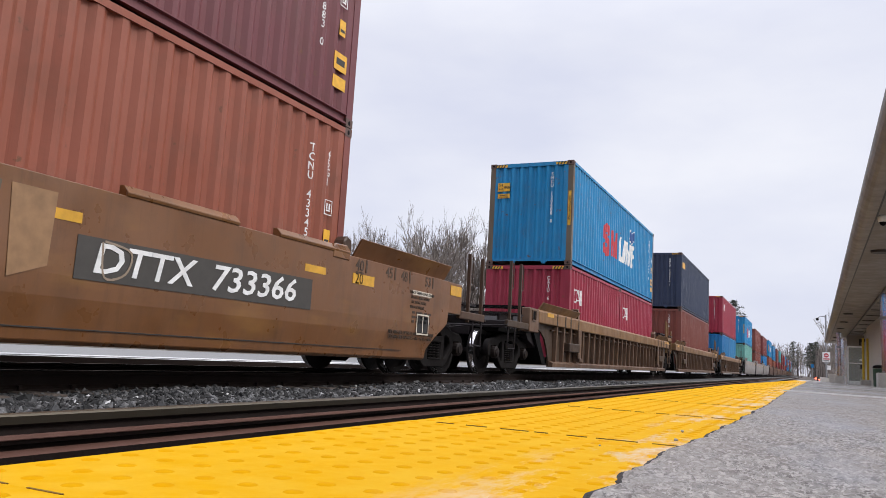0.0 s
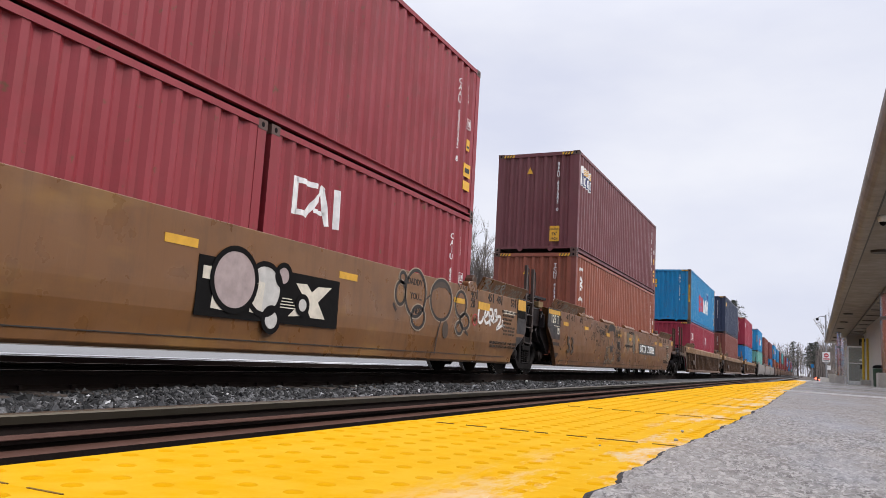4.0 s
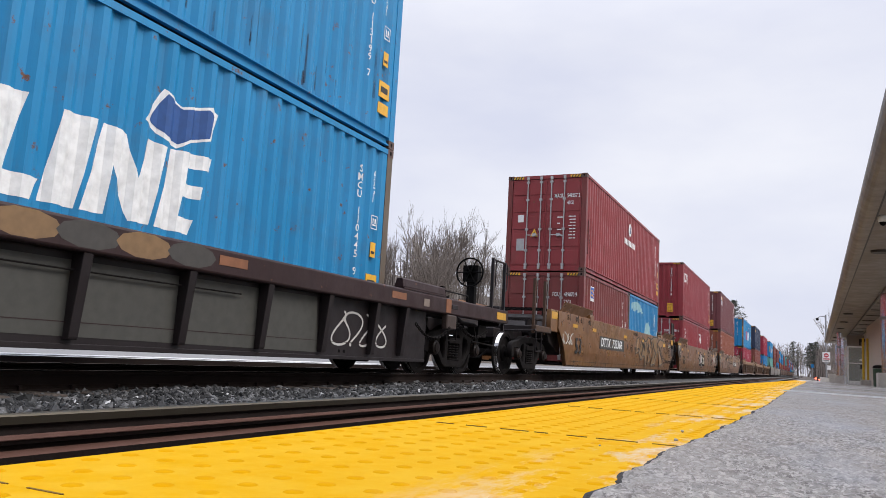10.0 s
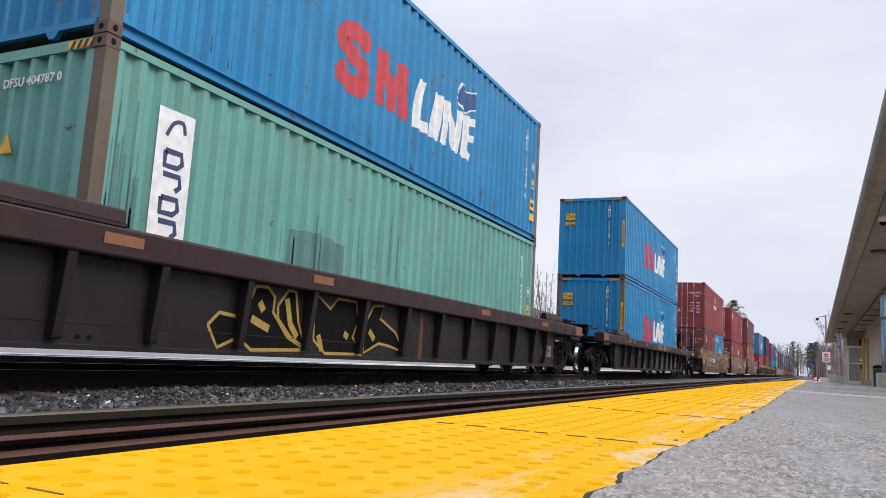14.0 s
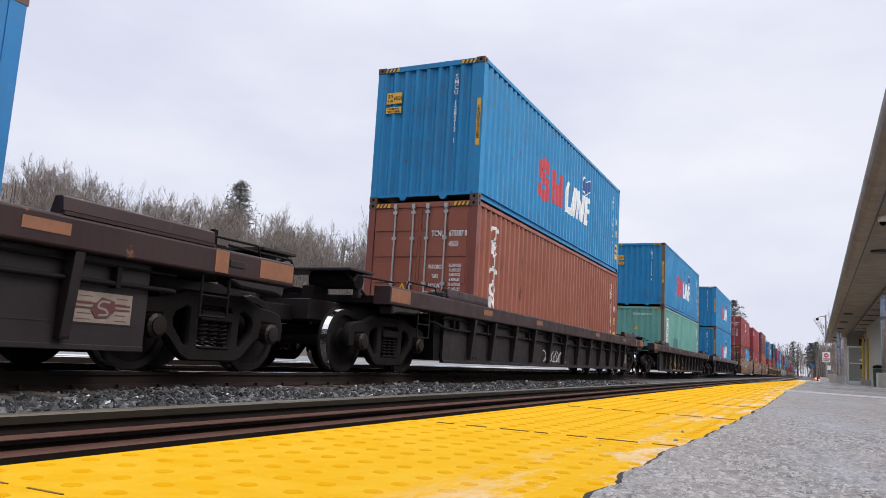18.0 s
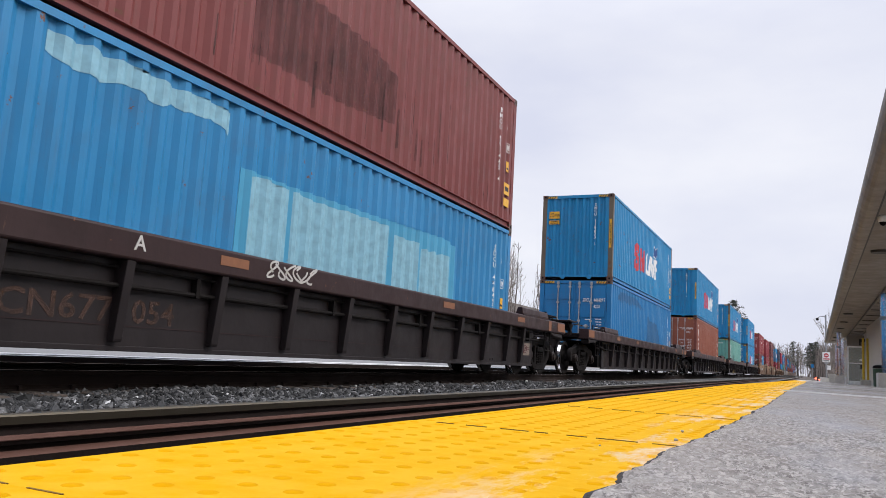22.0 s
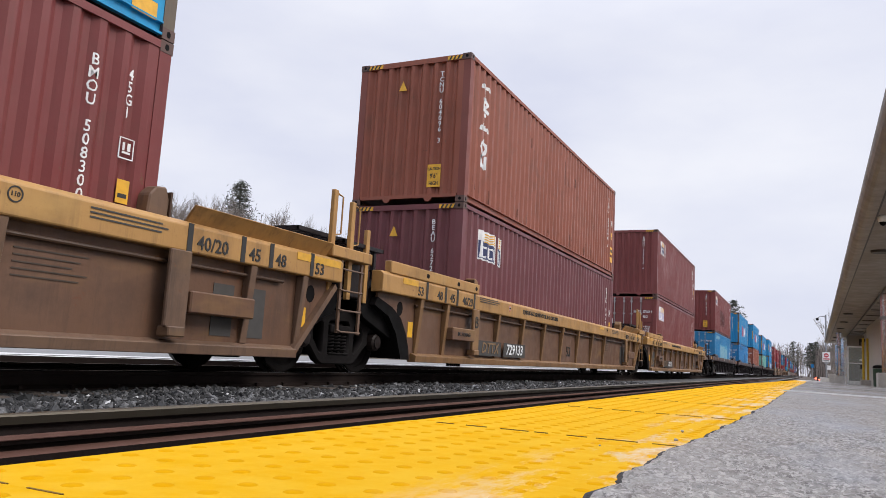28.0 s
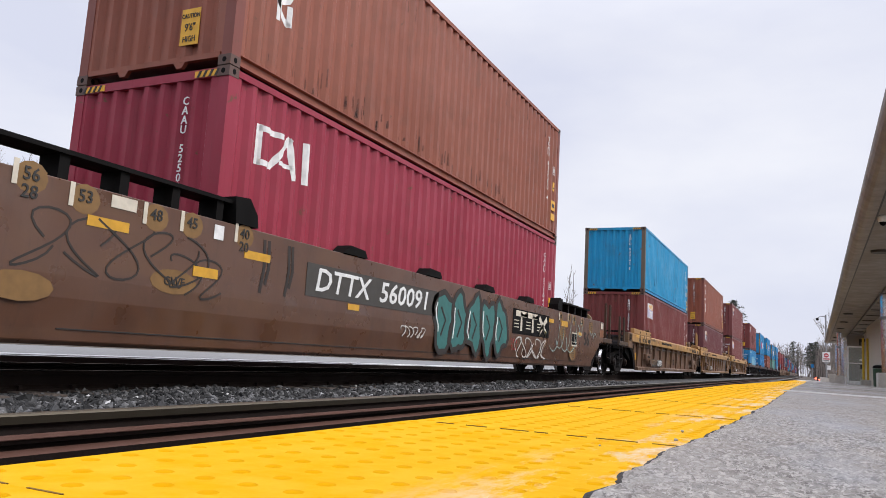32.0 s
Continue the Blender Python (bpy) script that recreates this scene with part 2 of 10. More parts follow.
WELL_GREY = painted("well_car_grey", (0.22, 0.20, 0.19), dirt=(0.07, 0.05, 0.04), dirty=0.9, rust=0.1)
# grime and black set near black, with the shade under the cars in them
TRUCK = painted("shaded_truck_grime", (0.0092, 0.0074, 0.0070), dirt=(0.0034, 0.0028, 0.0027), dirty=0.9, rust=0.0, streak=False, rough=0.75, bump=0.4, spec=0.1)
BLACK = painted("near_black", (0.0055, 0.005, 0.005), dirt=(0.011, 0.009, 0.008), dirty=0.5, streak=False, rough=0.7, spec=0.08)
TREAD = plain("polished_tread_steel", (0.72, 0.70, 0.69), rough=0.2, metal=1.0)
RAIL_TOP = plain("worn_rail_steel", (0.11, 0.09, 0.06), rough=0.45, metal=0.6)
BRIGHT_TOP = plain("polished_rail_steel", (0.75, 0.75, 0.76), rough=0.2, metal=1.0)
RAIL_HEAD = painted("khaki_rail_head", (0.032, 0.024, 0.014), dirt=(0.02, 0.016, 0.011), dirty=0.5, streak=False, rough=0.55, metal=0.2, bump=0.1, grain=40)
# two rail rusts: shade put into the web's, light from above into the ledges'
RAIL_SHADED = painted("shaded_rusty_rail", (0.016, 0.0105, 0.0088), dirt=(0.007, 0.005, 0.0045), dirty=0.7, streak=False, rough=0.8, bump=0.3, grain=40, spec=0.1)
RAIL_LIT_EDGE = painted("lit_red_rust_edge", (0.105, 0.048, 0.033), dirt=(0.04, 0.019, 0.013), dirty=0.5, streak=False, rough=0.85, bump=0.3, grain=40)
GALV = plain("galvanised_rod", (0.42, 0.42, 0.42), rough=0.5, metal=0.6)
WHITE = plain("white_lettering", (0.75, 0.75, 0.74), rough=0.6)
CREAM = plain("cream_lettering", (0.62, 0.56, 0.46), rough=0.6)
YELLOW = plain("yellow_decal", (0.72, 0.38, 0.02), rough=0.5)
AMBER = plain("amber_reflector", (0.62, 0.33, 0.03), rough=0.35)
DARK_MARK = plain("black_lettering", (0.018, 0.017, 0.016), rough=0.6)
RED_MARK = plain("red_lettering", (0.50, 0.03, 0.045), rough=0.55)
NAVY_MARK = plain("navy_panel", (0.03, 0.04, 0.12), rough=0.5)
GREYED = plain("faded_panel", (0.05, 0.045, 0.04), rough=0.7)

# ---- ground, tracks, platform ----
def stony(name, a, b, scale, bump=0.8, dist=0.03, rough=0.9, stains=(0.5, 0.8), stain=None):
    """Ground of stones, soil or concrete: two colours in cells, with larger stains."""
    m, nt, bsdf = nodes_of(name)
    vec = coords(nt, spread=False)
    vo = nt.nodes.new("ShaderNodeTexVoronoi")
    vo.inputs["Scale"].default_value = scale
    nt.links.new(vec, vo.inputs["Vector"])
    base = mix_of(nt, vo.outputs["Color"], a, b)
    if stain:
        base = mix_of(nt, ramp_of(nt, noise_of(nt, vec, 0.8, 6, 0.6), *stains), base, stain)
    nt.links.new(base, bsdf.inputs["Base Color"])
    bsdf.inputs["Roughness"].default_value = rough
    bump_of(nt, bsdf, vo.outputs["Distance"], bump, dist)
    return m


def concrete_material(name, a, b, stain, wet=0.0, stone=0.0):
    """Concrete: fine grain, stains, damp streaks; stone sets how much of its pebbles shows."""
    m, nt, bsdf = nodes_of(name)
    vec = coords(nt, spread=False)
    grain = noise_of(nt, vec, 160.0, 6, 0.8)
    mid = noise_of(nt, vec, 9.0, 6, 0.65)
    base = mix_of(nt, ramp_of(nt, grain, 0.36, 0.64), a, b)
    height = grain
    if stone:
        vo = nt.nodes.new("ShaderNodeTexVoronoi")
        vo.inputs["Scale"].default_value = 105.0
        nt.links.new(vec, vo.inputs["Vector"])
        one = nt.nodes.new("ShaderNodeSeparateXYZ")
        nt.links.new(vo.outputs["Color"], one.inputs[0])
        r = nt.nodes.new("ShaderNodeValToRGB")
        el = r.color_ramp.elements
        el[0].position, el[0].color = 0.05, (0.11, 0.105, 0.10, 1)
        el[1].position, el[1].color = 1.0, (0.78, 0.74, 0.68, 1)
        for pos, c in ((0.22, (0.34, 0.325, 0.30, 1)), (0.55, (0.52, 0.495, 0.46, 1)), (0.85, (0.68, 0.645, 0.60, 1))):
            e = el.new(pos)
            e.color = c
        nt.links.new(one.outputs[0], r.inputs["Fac"])
        base = mix_of(nt, stone, base, r.outputs["Color"])
        pits = ramp_of(nt, noise_of(nt, coords(nt, (1, 0.6, 1), spread=False), 105.0, 5, 0.75), 0.41, 0.47, (0.9, 0.9, 0.9, 1), (0, 0, 0, 1))
        base = mix_of(nt, pits, base, (0.06, 0.056, 0.052))
        height = one.outputs[1]
        blot = noise_of(nt, coords(nt, (1, 0.45, 1), spread=False), 62.0, 6, 0.78)
        base = mix_of(nt, ramp_of(nt, blot, 0.42, 0.60, (0.7, 0.7, 0.7, 1), (0, 0, 0, 1)), base, (0.23, 0.205, 0.185))
        base = mix_of(nt, ramp_of(nt, noise_of(nt, coords(nt, (1, 0.5, 1), spread=False), 92.0, 5, 0.75), 0.56, 0.61, (0, 0, 0, 1), (0.85, 0.85, 0.85, 1)), base, (0.70, 0.67, 0.62))
        base = mix_of(nt, ramp_of(nt, noise_of(nt, coords(nt, (1, 0.5, 1), spread=False), 2.6, 5, 0.6), 0.36, 0.66, (0.5, 0.5, 0.5, 1), (0, 0, 0, 1)), base, (0.44, 0.385, 0.34))
        base = mix_of(nt, ramp_of(nt, noise_of(nt, coords(nt, (0.9, 0.3, 1), spread=False), 1.7, 5, 0.65), 0.48, 0.68, (0, 0, 0, 1), (0.65, 0.65, 0.65, 1)), base, (0.46, 0.485, 0.53))
        bsdf.inputs["Specular IOR Level"].default_value = 0.12
    bsdf.inputs["Specular IOR Level"].default_value = 0.12
    base = mix_of(nt, ramp_of(nt, mid, 0.45, 0.75, (0, 0, 0, 1), (0.55, 0.55, 0.55, 1)), base, stain)
    sv = coords(nt, (0.6, 0.16, 1), spread=False)
    puddle = ramp_of(nt, noise_of(nt, sv, 1.4, 5, 0.6), 0.5, 0.62)
    base = mix_of(nt, mix_of(nt, 1.0 - wet, puddle, (0, 0, 0)), base, tuple(v * 0.5 for v in a))
    if stone:
        pale = ramp_of(nt, noise_of(nt, coords(nt, (1.1, 0.22, 1), spread=False), 2.3, 6, 0.65), 0.58, 0.70, (0, 0, 0, 1), (0.72, 0.72, 0.72, 1))
        base = mix_of(nt, pale, base, (0.66, 0.64, 0.62))
    nt.links.new(base, bsdf.inputs["Base Color"])
    nt.links.new(ramp_of(nt, puddle, 0.0, 1.0, (0.85,) * 3 + (1,), (0.85 - 0.5 * wet,) * 3 + (1,)), bsdf.inputs["Roughness"])
    add = nt.nodes.new("ShaderNodeMath")
    nt.links.new(height, add.inputs[0])
    nt.links.new(mid, add.inputs[1])
    bump_of(nt, bsdf, add.outputs[0], 0.9 if stone else 0.7, 0.011 if stone else 0.004)
    return m


BALLAST_BED = stony("ballast_bed", (0.022, 0.022, 0.023), (0.08, 0.08, 0.08), 19.0, stain=(0.05, 0.042, 0.038))
LEAFY = stony("leaf_litter_bank", (0.045, 0.034, 0.027), (0.085, 0.066, 0.05), 6.0, stain=(0.04, 0.034, 0.026))
FAR_ROAD = concrete_material("pale_gravel_road", (0.23, 0.23, 0.23), (0.17, 0.17, 0.17), (0.20, 0.195, 0.19))
PALE_EDGE = concrete_material("pale_lit_joint_edge", (0.74, 0.73, 0.71), (0.6, 0.59, 0.57), (0.6, 0.58, 0.55))
CONCRETE = concrete_material("platform_concrete", (0.68, 0.645, 0.60), (0.22, 0.205, 0.19), (0.50, 0.47, 0.43), wet=0.4, stone=0.75)
OLD_SLAB = concrete_material("old_dark_slab", (0.40, 0.385, 0.365), (0.14, 0.135, 0.13), (0.28, 0.27, 0.255), wet=0.6, stone=0.45)
ROUGH_EDGE = concrete_material("broken_concrete_edge", (0.11, 0.105, 0.10), (0.05, 0.05, 0.048), (0.08, 0.075, 0.07))
WALL_CONCRETE = concrete_material("wall_concrete", (0.52, 0.50, 0.46), (0.43, 0.41, 0.38), (0.30, 0.28, 0.25))


def tactile_material(name, worn, col, col2):
    m, nt, bsdf = nodes_of(name)
    vec = coords(nt, spread=False)
    base = mix_of(nt, ramp_of(nt, noise_of(nt, vec, 9.0, 6, 0.7), 0.38, 0.62), col, col2)
    fine = noise_of(nt, vec, 60.0, 5, 0.7)
    base = mix_of(nt, ramp_of(nt, fine, 0.6, 0.85, (0, 0, 0, 1), (0.18, 0.18, 0.18, 1)), base, (0.70, 0.36, 0.01))
    if worn:
        geo = nt.nodes.new("ShaderNodeNewGeometry")
        wv = nt.nodes.new("ShaderNodeMapping")
        wv.inputs["Scale"].default_value = (3.2, 1.1, 1)
        nt.links.new(geo.outputs["Position"], wv.inputs["Vector"])
        # pale scuffs, with whitish glare put into the colour on the paving side
        patch = ramp_of(nt, noise_of(nt, wv.outputs["Vector"], 2.1, 6, 0.72), 0.50, 0.60)
        sep = nt.nodes.new("ShaderNodeSeparateXYZ")
        nt.links.new(geo.outputs["Position"], sep.inputs[0])
        side = nt.nodes.new("ShaderNodeMapRange")
        side.inputs["From Min"].default_value, side.inputs["From Max"].default_value = -0.46, -0.30
        nt.links.new(sep.outputs["X"], side.inputs["Value"])
        mul = nt.nodes.new("ShaderNodeMath")
        mul.operation = "MULTIPLY"
        nt.links.new(patch, mul.inputs[0])
        nt.links.new(side.outputs["Result"], mul.inputs[1])
        base = mix_of(nt, mix_of(nt, 1.0 - worn, mul.outputs[0], (0, 0, 0)), base, (0.86, 0.70, 0.52))
    nt.links.new(base, bsdf.inputs["Base Color"])
    bsdf.inputs["Roughness"].default_value = 0.8
    bsdf.inputs["Specular IOR Level"].default_value = 0.03
    bump_of(nt, bsdf, fine, 0.2, 0.002)
    return m


TACTILE = tactile_material("tactile_yellow", 0.8, (0.90, 0.462, 0.004), (0.93, 0.53, 0.03))
DOME = tactile_material("tactile_dome_yellow", 0.6, (0.88, 0.42, 0.002), (0.88, 0.44, 0.004))

# platform levels along its length: level by the camera, then gently falling
FALL = [(-8.0, 0.0), (10.0, 0.0), (80.0, -0.28), (160.0, -0.5)]


def level(y):
    for (ya, za), (yb, zb) in zip(FALL, FALL[1:]):
        if y <= yb:
            return za + (zb - za) * max(0.0, (y - ya)) / (yb - ya)
    return FALL[-1][1]


def build_ground():
    g = Shape()
    xs = [-1500, -400, -120, -60, -34, -22, -16.5, -10.6, -9.4, -5.0, -3.9, -1.2, 14, 60, 300, 1500]
    zs = [30, 26, 20, 12, 5.0, 1.2, -0.15, -0.36, -0.36, -0.36, -0.36, -0.40, -0.7, -0.7, -0.7, -0.7]
    ys = [-600, -40, -10, 0, 10, 30, 60, 100, 160, 260, 500, 3000]
    n = len(xs)
    for y in ys:
        for x, z in zip(xs, zs):
            rise = 0.0 if x > -16 else (noise.noise(Vector((x * 0.03, y * 0.02, 0)))) * min(4.0, max(0.0, z) * 0.25)
            g.v.append((x, y, z + rise))
    for j in range(len(ys) - 1):
        for i in range(n - 1):
            a = j * n + i
            g.f.append((a, a + 1, a + n + 1, a + n))
            x = 0.5 * (xs[i] + xs[i + 1])
            g.m.append(0 if -10.6 < x < -1.0 else (1 if -16.6 < x < -10.5 else 2))
    solo("ground", g, [BALLAST_BED, FAR_ROAD, LEAFY], "dark grey ballast bed with a leaf-covered bank rising behind", kind="structure")
    curb = Shape().box(-10.80, -10.45, -40, 300, -0.45, -0.185, 1).box(-10.78, -10.47, -40, 300, -0.185, -0.165, 0)
    solo("kerb", curb, [plain("white_kerb_paint", (0.66, 0.66, 0.66)), RAIL_SHADED], "pale concrete kerb along the far side of the tracks", kind="structure", bevel=0.01)


RAIL_OUTLINE = [(-0.075, -0.222), (0.075, -0.222), (0.075, -0.160), (0.030, -0.142), (0.010, -0.125), (0.009, -0.055), (0.034, -0.040),
                (0.036, -0.008), (0.028, 0.0), (-0.028, 0.0), (-0.036, -0.008), (-0.034, -0.040), (-0.009, -0.055), (-0.010, -0.125), (-0.030, -0.142), (-0.075, -0.160)]


def build_rail(x):
    s = Shape()
    s.prism(RAIL_OUTLINE, 1, -40.0, 640.0)
    me = s.mesh("rail")
    rail = part("rail", me, [RAIL_SHADED, RAIL_TOP if x > -4 else BRIGHT_TOP, RAIL_LIT_EDGE, RAIL_HEAD], None, "worn steel rail with a rusty web darkened as shade", at=pose(x, 0, RAIL))
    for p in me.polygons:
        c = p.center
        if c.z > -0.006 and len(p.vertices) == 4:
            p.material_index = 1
        # upper slope of the near rails' foot gets the lit rust
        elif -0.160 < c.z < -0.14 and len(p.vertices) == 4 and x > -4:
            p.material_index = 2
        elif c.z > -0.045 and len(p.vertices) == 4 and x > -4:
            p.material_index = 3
    return tagged(rail, "", "rail", "running rails", "structure")


def build_tracks():
    for c in (TRAIN_X, NEAR_X):
        for sgn in (-1, 1):
            build_rail(c + sgn * 0.7525)
    # joint bar along the near rail, its rusty ledge coloured lighter as lit from above
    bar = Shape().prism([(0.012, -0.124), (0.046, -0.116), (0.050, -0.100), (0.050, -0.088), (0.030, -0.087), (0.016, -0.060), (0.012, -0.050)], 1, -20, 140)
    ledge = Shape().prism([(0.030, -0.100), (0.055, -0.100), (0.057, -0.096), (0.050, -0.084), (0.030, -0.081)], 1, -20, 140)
    tagged(part("bar_ledge", ledge, RAIL_LIT_EDGE, None, "", at=pose(NEAR_X - 0.7525, 0, RAIL)), "thin red rust ledge along a rail splice bar, coloured as lit from above", "rail", "", "structure")
    tagged(part("joint_bar", bar, RAIL_SHADED, None, "", at=pose(NEAR_X - 0.7525, 0, RAIL)), "long rusty splice bar bolted along a rail web, darkened as shade", "rail", "", "structure")
    tie_me = Shape().box(-1.3, 1.3, -0.115, 0.115, -0.18, 0.0).mesh("railroad_tie", 0.01)
    tie_mat = painted("creosoted_timber", (0.055, 0.042, 0.034), dirt=(0.02, 0.017, 0.015), dirty=0.7, streak=False, rough=0.85, bump=0.5, grain=30)
    for c in (TRAIN_X, NEAR_X):
        for k in range(-4, 70):
            ob = part("railroad_tie", tie_me, tie_mat, None, "", at=pose(c - (0.12 if c > -4 else 0.0), k * 0.52 + 0.2, RAIL - (0.174 if c < -4 else 0.235), 0, 0, 0.8 * math.sin(k * 12.9)))
            tagged(ob, "dark creosoted timber tie bedded in ballast", "railroad tie", "track ties", "structure")
    # spikes at the foot of the rails the camera looks along
    sp = Shape().box(-0.012, 0.012, -0.012, 0.012, 0, 0.03).box(-0.022, 0.02, -0.018, 0.018, 0.03, 0.042).mesh("rail_spike")
    for x in (TRAIN_X + 0.7525 + 0.085,):
        for k in range(2, 34):
            ob = part("rail_spike", sp, RAIL_SHADED, None, "", at=pose(x, k * 0.52 + 0.2, RAIL - 0.17))
            tagged(ob, "rusty track spike beside a rail foot", "spike", "track spikes", "structure")


def build_stones():
    """Loose crushed stone: heaps of small angular lumps, denser near the platform."""
    rng = np.random.default_rng(5)
    ico = bmesh.new()
    bmesh.ops.create_icosphere(ico, subdivisions=1, radius=1.0)
    base = np.array([v.co[:] for v in ico.verts])
    tri = np.array([[v.index for v in f.verts] for f in ico.faces])
    ico.free()
    kinds = []
    for k in range(14):
        d = base * (0.72 + 0.55 * rng.random((len(base), 1)))
        cut = rng.normal(size=(3, 3))
        for c in cut:
            c /= np.linalg.norm(c)
            over = np.clip(d @ c - 0.55, 0, None)
            d = d - over[:, None] * c
        kinds.append(d)
    fields = [(-5.95, -2.97, 1.5, 9.0, 11500, 0.027, "crushed_stone"), (-5.95, -2.97, 9.0, 24.0, 9000, 0.034, "crushed_stone"),
              (-7.5, -6.25, 2.0, 16.0, 2600, 0.034, "crushed_stone"), (-10.3, -7.8, 3.0, 24.0, 4000, 0.036, "crushed_stone")]
    shades = []
    for k, (g, w) in enumerate(((0.012, 0), (0.042, 0), (0.115, 1), (0.42, 1))):
        shades.append(stony("stone_grey_%d" % k, (g * 0.75, g * 0.745, g * 0.75), (g * 1.28, g * 1.27, g * 1.28), 40.0, bump=0.3, dist=0.006, stain=(g * 0.9, g * 0.85, g * 0.8)))
    for x0, x1, y0, y1, count, size, name in fields:
        V, F, M = [], [], []
        xs, ys = rng.uniform(x0, x1, count), rng.uniform(y0, y1, count)
        ss = size * rng.lognormal(0, 0.28, count)
        for i in range(count):
            q = rng.normal(size=4)
            q /= np.linalg.norm(q)
            a, b, c, d = q
            R = np.array([[1 - 2 * (c * c + d * d), 2 * (b * c - a * d), 2 * (b * d + a * c)], [2 * (b * c + a * d), 1 - 2 * (b * b + d * d), 2 * (c * d - a * b)],
                          [2 * (b * d - a * c), 2 * (c * d + a * b), 1 - 2 * (b * b + c * c)]])
            p = (kinds[i % 14] * np.array([1.25, 1.0, 0.72])) @ R.T * ss[i]
            heap = 0.035 * math.sin(xs[i] * 2.1 + 1.0) * math.sin(ys[i] * 1.3)
            z = -0.38 + heap * 0.6 + rng.uniform(0.0, 0.03)
            V.append(p + np.array([xs[i], ys[i], z]))
            F.append(tri + i * len(base))
            M.append(np.full(len(tri), rng.choice(4, p=[0.40, 0.36, 0.225, 0.015])))
        V, F, M = np.concatenate(V), np.concatenate(F), np.concatenate(M)
        me = bpy.data.meshes.new(name)
        me.from_pydata(V.tolist(), [], F.tolist())
        me.polygons.foreach_set("material_index", M.astype(np.int32))
        for s in shades:
            me.materials.append(s)
        tagged(new(name, me), "dark and pale grey angular crushed track stones", "ballast", "", "stuff")


def build_platform():
    # body under the paving
    ys = [-8, 10, 80, 160]
    s = Shape()
    v = [(x, y, z) for y in ys for x, z in ((-0.862, level(y) - 0.03), (12.0, level(y) - 0.03), (12.0, -0.9), (-0.862, -0.9))]
    f = [(4 * i + a, 4 * i + (a + 1) % 4, 4 * i + 4 + (a + 1) % 4, 4 * i + 4 + a) for i in range(3) for a in range(4)] + [(0, 1, 2, 3), (12, 13, 14, 15)]
    s.add(v, f)
    solo("platform", s, WALL_CONCRETE, "low concrete station platform beside the tracks", kind="structure")
    # concrete paving with a ragged broken edge towards the yellow strip
    rng = random.Random(4)
    edge, y = [], -6.0
    while y < 120:
        step = 0.022 if y < 4 else (0.12 if y < 12 else 3.0)
        drift = float(np.interp(y, (1.6, 1.9, 2.5, 3.15, 4.3, 7.0, 12.0, 27.0, 60.0), (-0.236, -0.221, -0.204, -0.195, -0.176, -0.168, -0.14, -0.03, 0.1)))
        edge.append((drift + 0.010 * noise.noise(Vector((0, y * 3.5, 2))) + rng.uniform(-0.002, 0.002) + 0.012 * noise.noise(Vector((4, y * 9, 1))) + 0.007 * noise.noise(Vector((7, y * 27, 1))), y))
        y += step
    pav, lip = Shape(), Shape()
    n = len(edge)
    for x, y in edge:
        pav.v += [(x, y, level(y) + 0.004), (12.0, y, level(y) + 0.004)]
        wide = 0.013 + 0.024 * max(0.0, noise.noise(Vector((9, y * 4, 3)))) + 0.007 * rng.random()
        lip.v += [(x - wide, y, level(y) - 0.012), (x - wide * 0.4, y, level(y) + 0.002), (x + 0.004, y, level(y) + 0.0035)]
    pav.f = [(2 * i, 2 * i + 1, 2 * i + 3, 2 * i + 2) for i in range(n - 1)]
    lip.f = [(3 * i + k, 3 * i + k + 1, 3 * i + 4 + k, 3 * i + 3 + k) for i in range(n - 1) for k in (0, 1)]
    pav.m, lip.m = [1 if edge[i][1] > 8.5 else 0 for i in range(n - 1)], [0] * len(lip.f)
    solo("pavement", pav, [CONCRETE, OLD_SLAB], "worn damp grey concrete paving with a ragged edge", kind="structure")
    solo("paving_edge", lip, ROUGH_EDGE, "broken dark mortar edge beside the yellow strip", kind="structure")
    # the nearest paving, with its pebbly relief
    rel = Shape()
    cols, yy, rows_n = 150, 0.55, 0
    while yy < 4.6:
        xe = min(zip(edge, edge[1:]), key=lambda e: abs(e[0][1] - yy))[0][0] + 0.004
        fade = min(1.0, max(0.0, (4.5 - yy) / 1.2))
        for c in range(cols):
            u = c / (cols - 1)
            px = xe + 1.35 * u
            h = 0.0055 * noise.noise(Vector((px * 60, yy * 44, 0))) + 0.0050 * noise.noise(Vector((px * 80, yy * 70, 5))) + 0.003 * noise.noise(Vector((px * 7, yy * 7, 9)))
            rel.v.append((px, yy + 0.002 * noise.noise(Vector((px * 60, yy * 60, 3))), 0.0085 - (0.004 if c in (0, cols - 1) else 0.0) + (h - 0.002) * fade))
        yy += 0.008 if yy < 2.0 else (0.012 if yy < 2.8 else 0.024)
        rows_n += 1
    rel.f = [(r * cols + c, r * cols + c + 1, (r + 1) * cols + c + 1, (r + 1) * cols + c) for r in range(rows_n - 1) for c in range(cols - 1)]
    rme = bpy.data.meshes.new("rough_paving")
    rme.from_pydata(rel.v, [], rel.f)
    rme.materials.append(CONCRETE)
    rme.shade_smooth()
    tagged(new("rough_paving", rme), "pitted concrete surface with pebbles showing", "", "", "structure")
    # cracks across the paving
    for k, y in enumerate((8.35, 14.0, 22.0, 33.0, 47.0, 63.0)):
        c = Shape()
        tilt = -0.6 if k == 0 else 0.05
        # the first is a raised slab edge; its lit face is painted white
        rise = 0.012 if k == 0 else 0.0
        pts = [(-0.2 + i * 0.2, y + tilt * i * 0.2 + 0.03 * noise.noise(Vector((i * 0.7, y, 0)))) for i in range(16)]
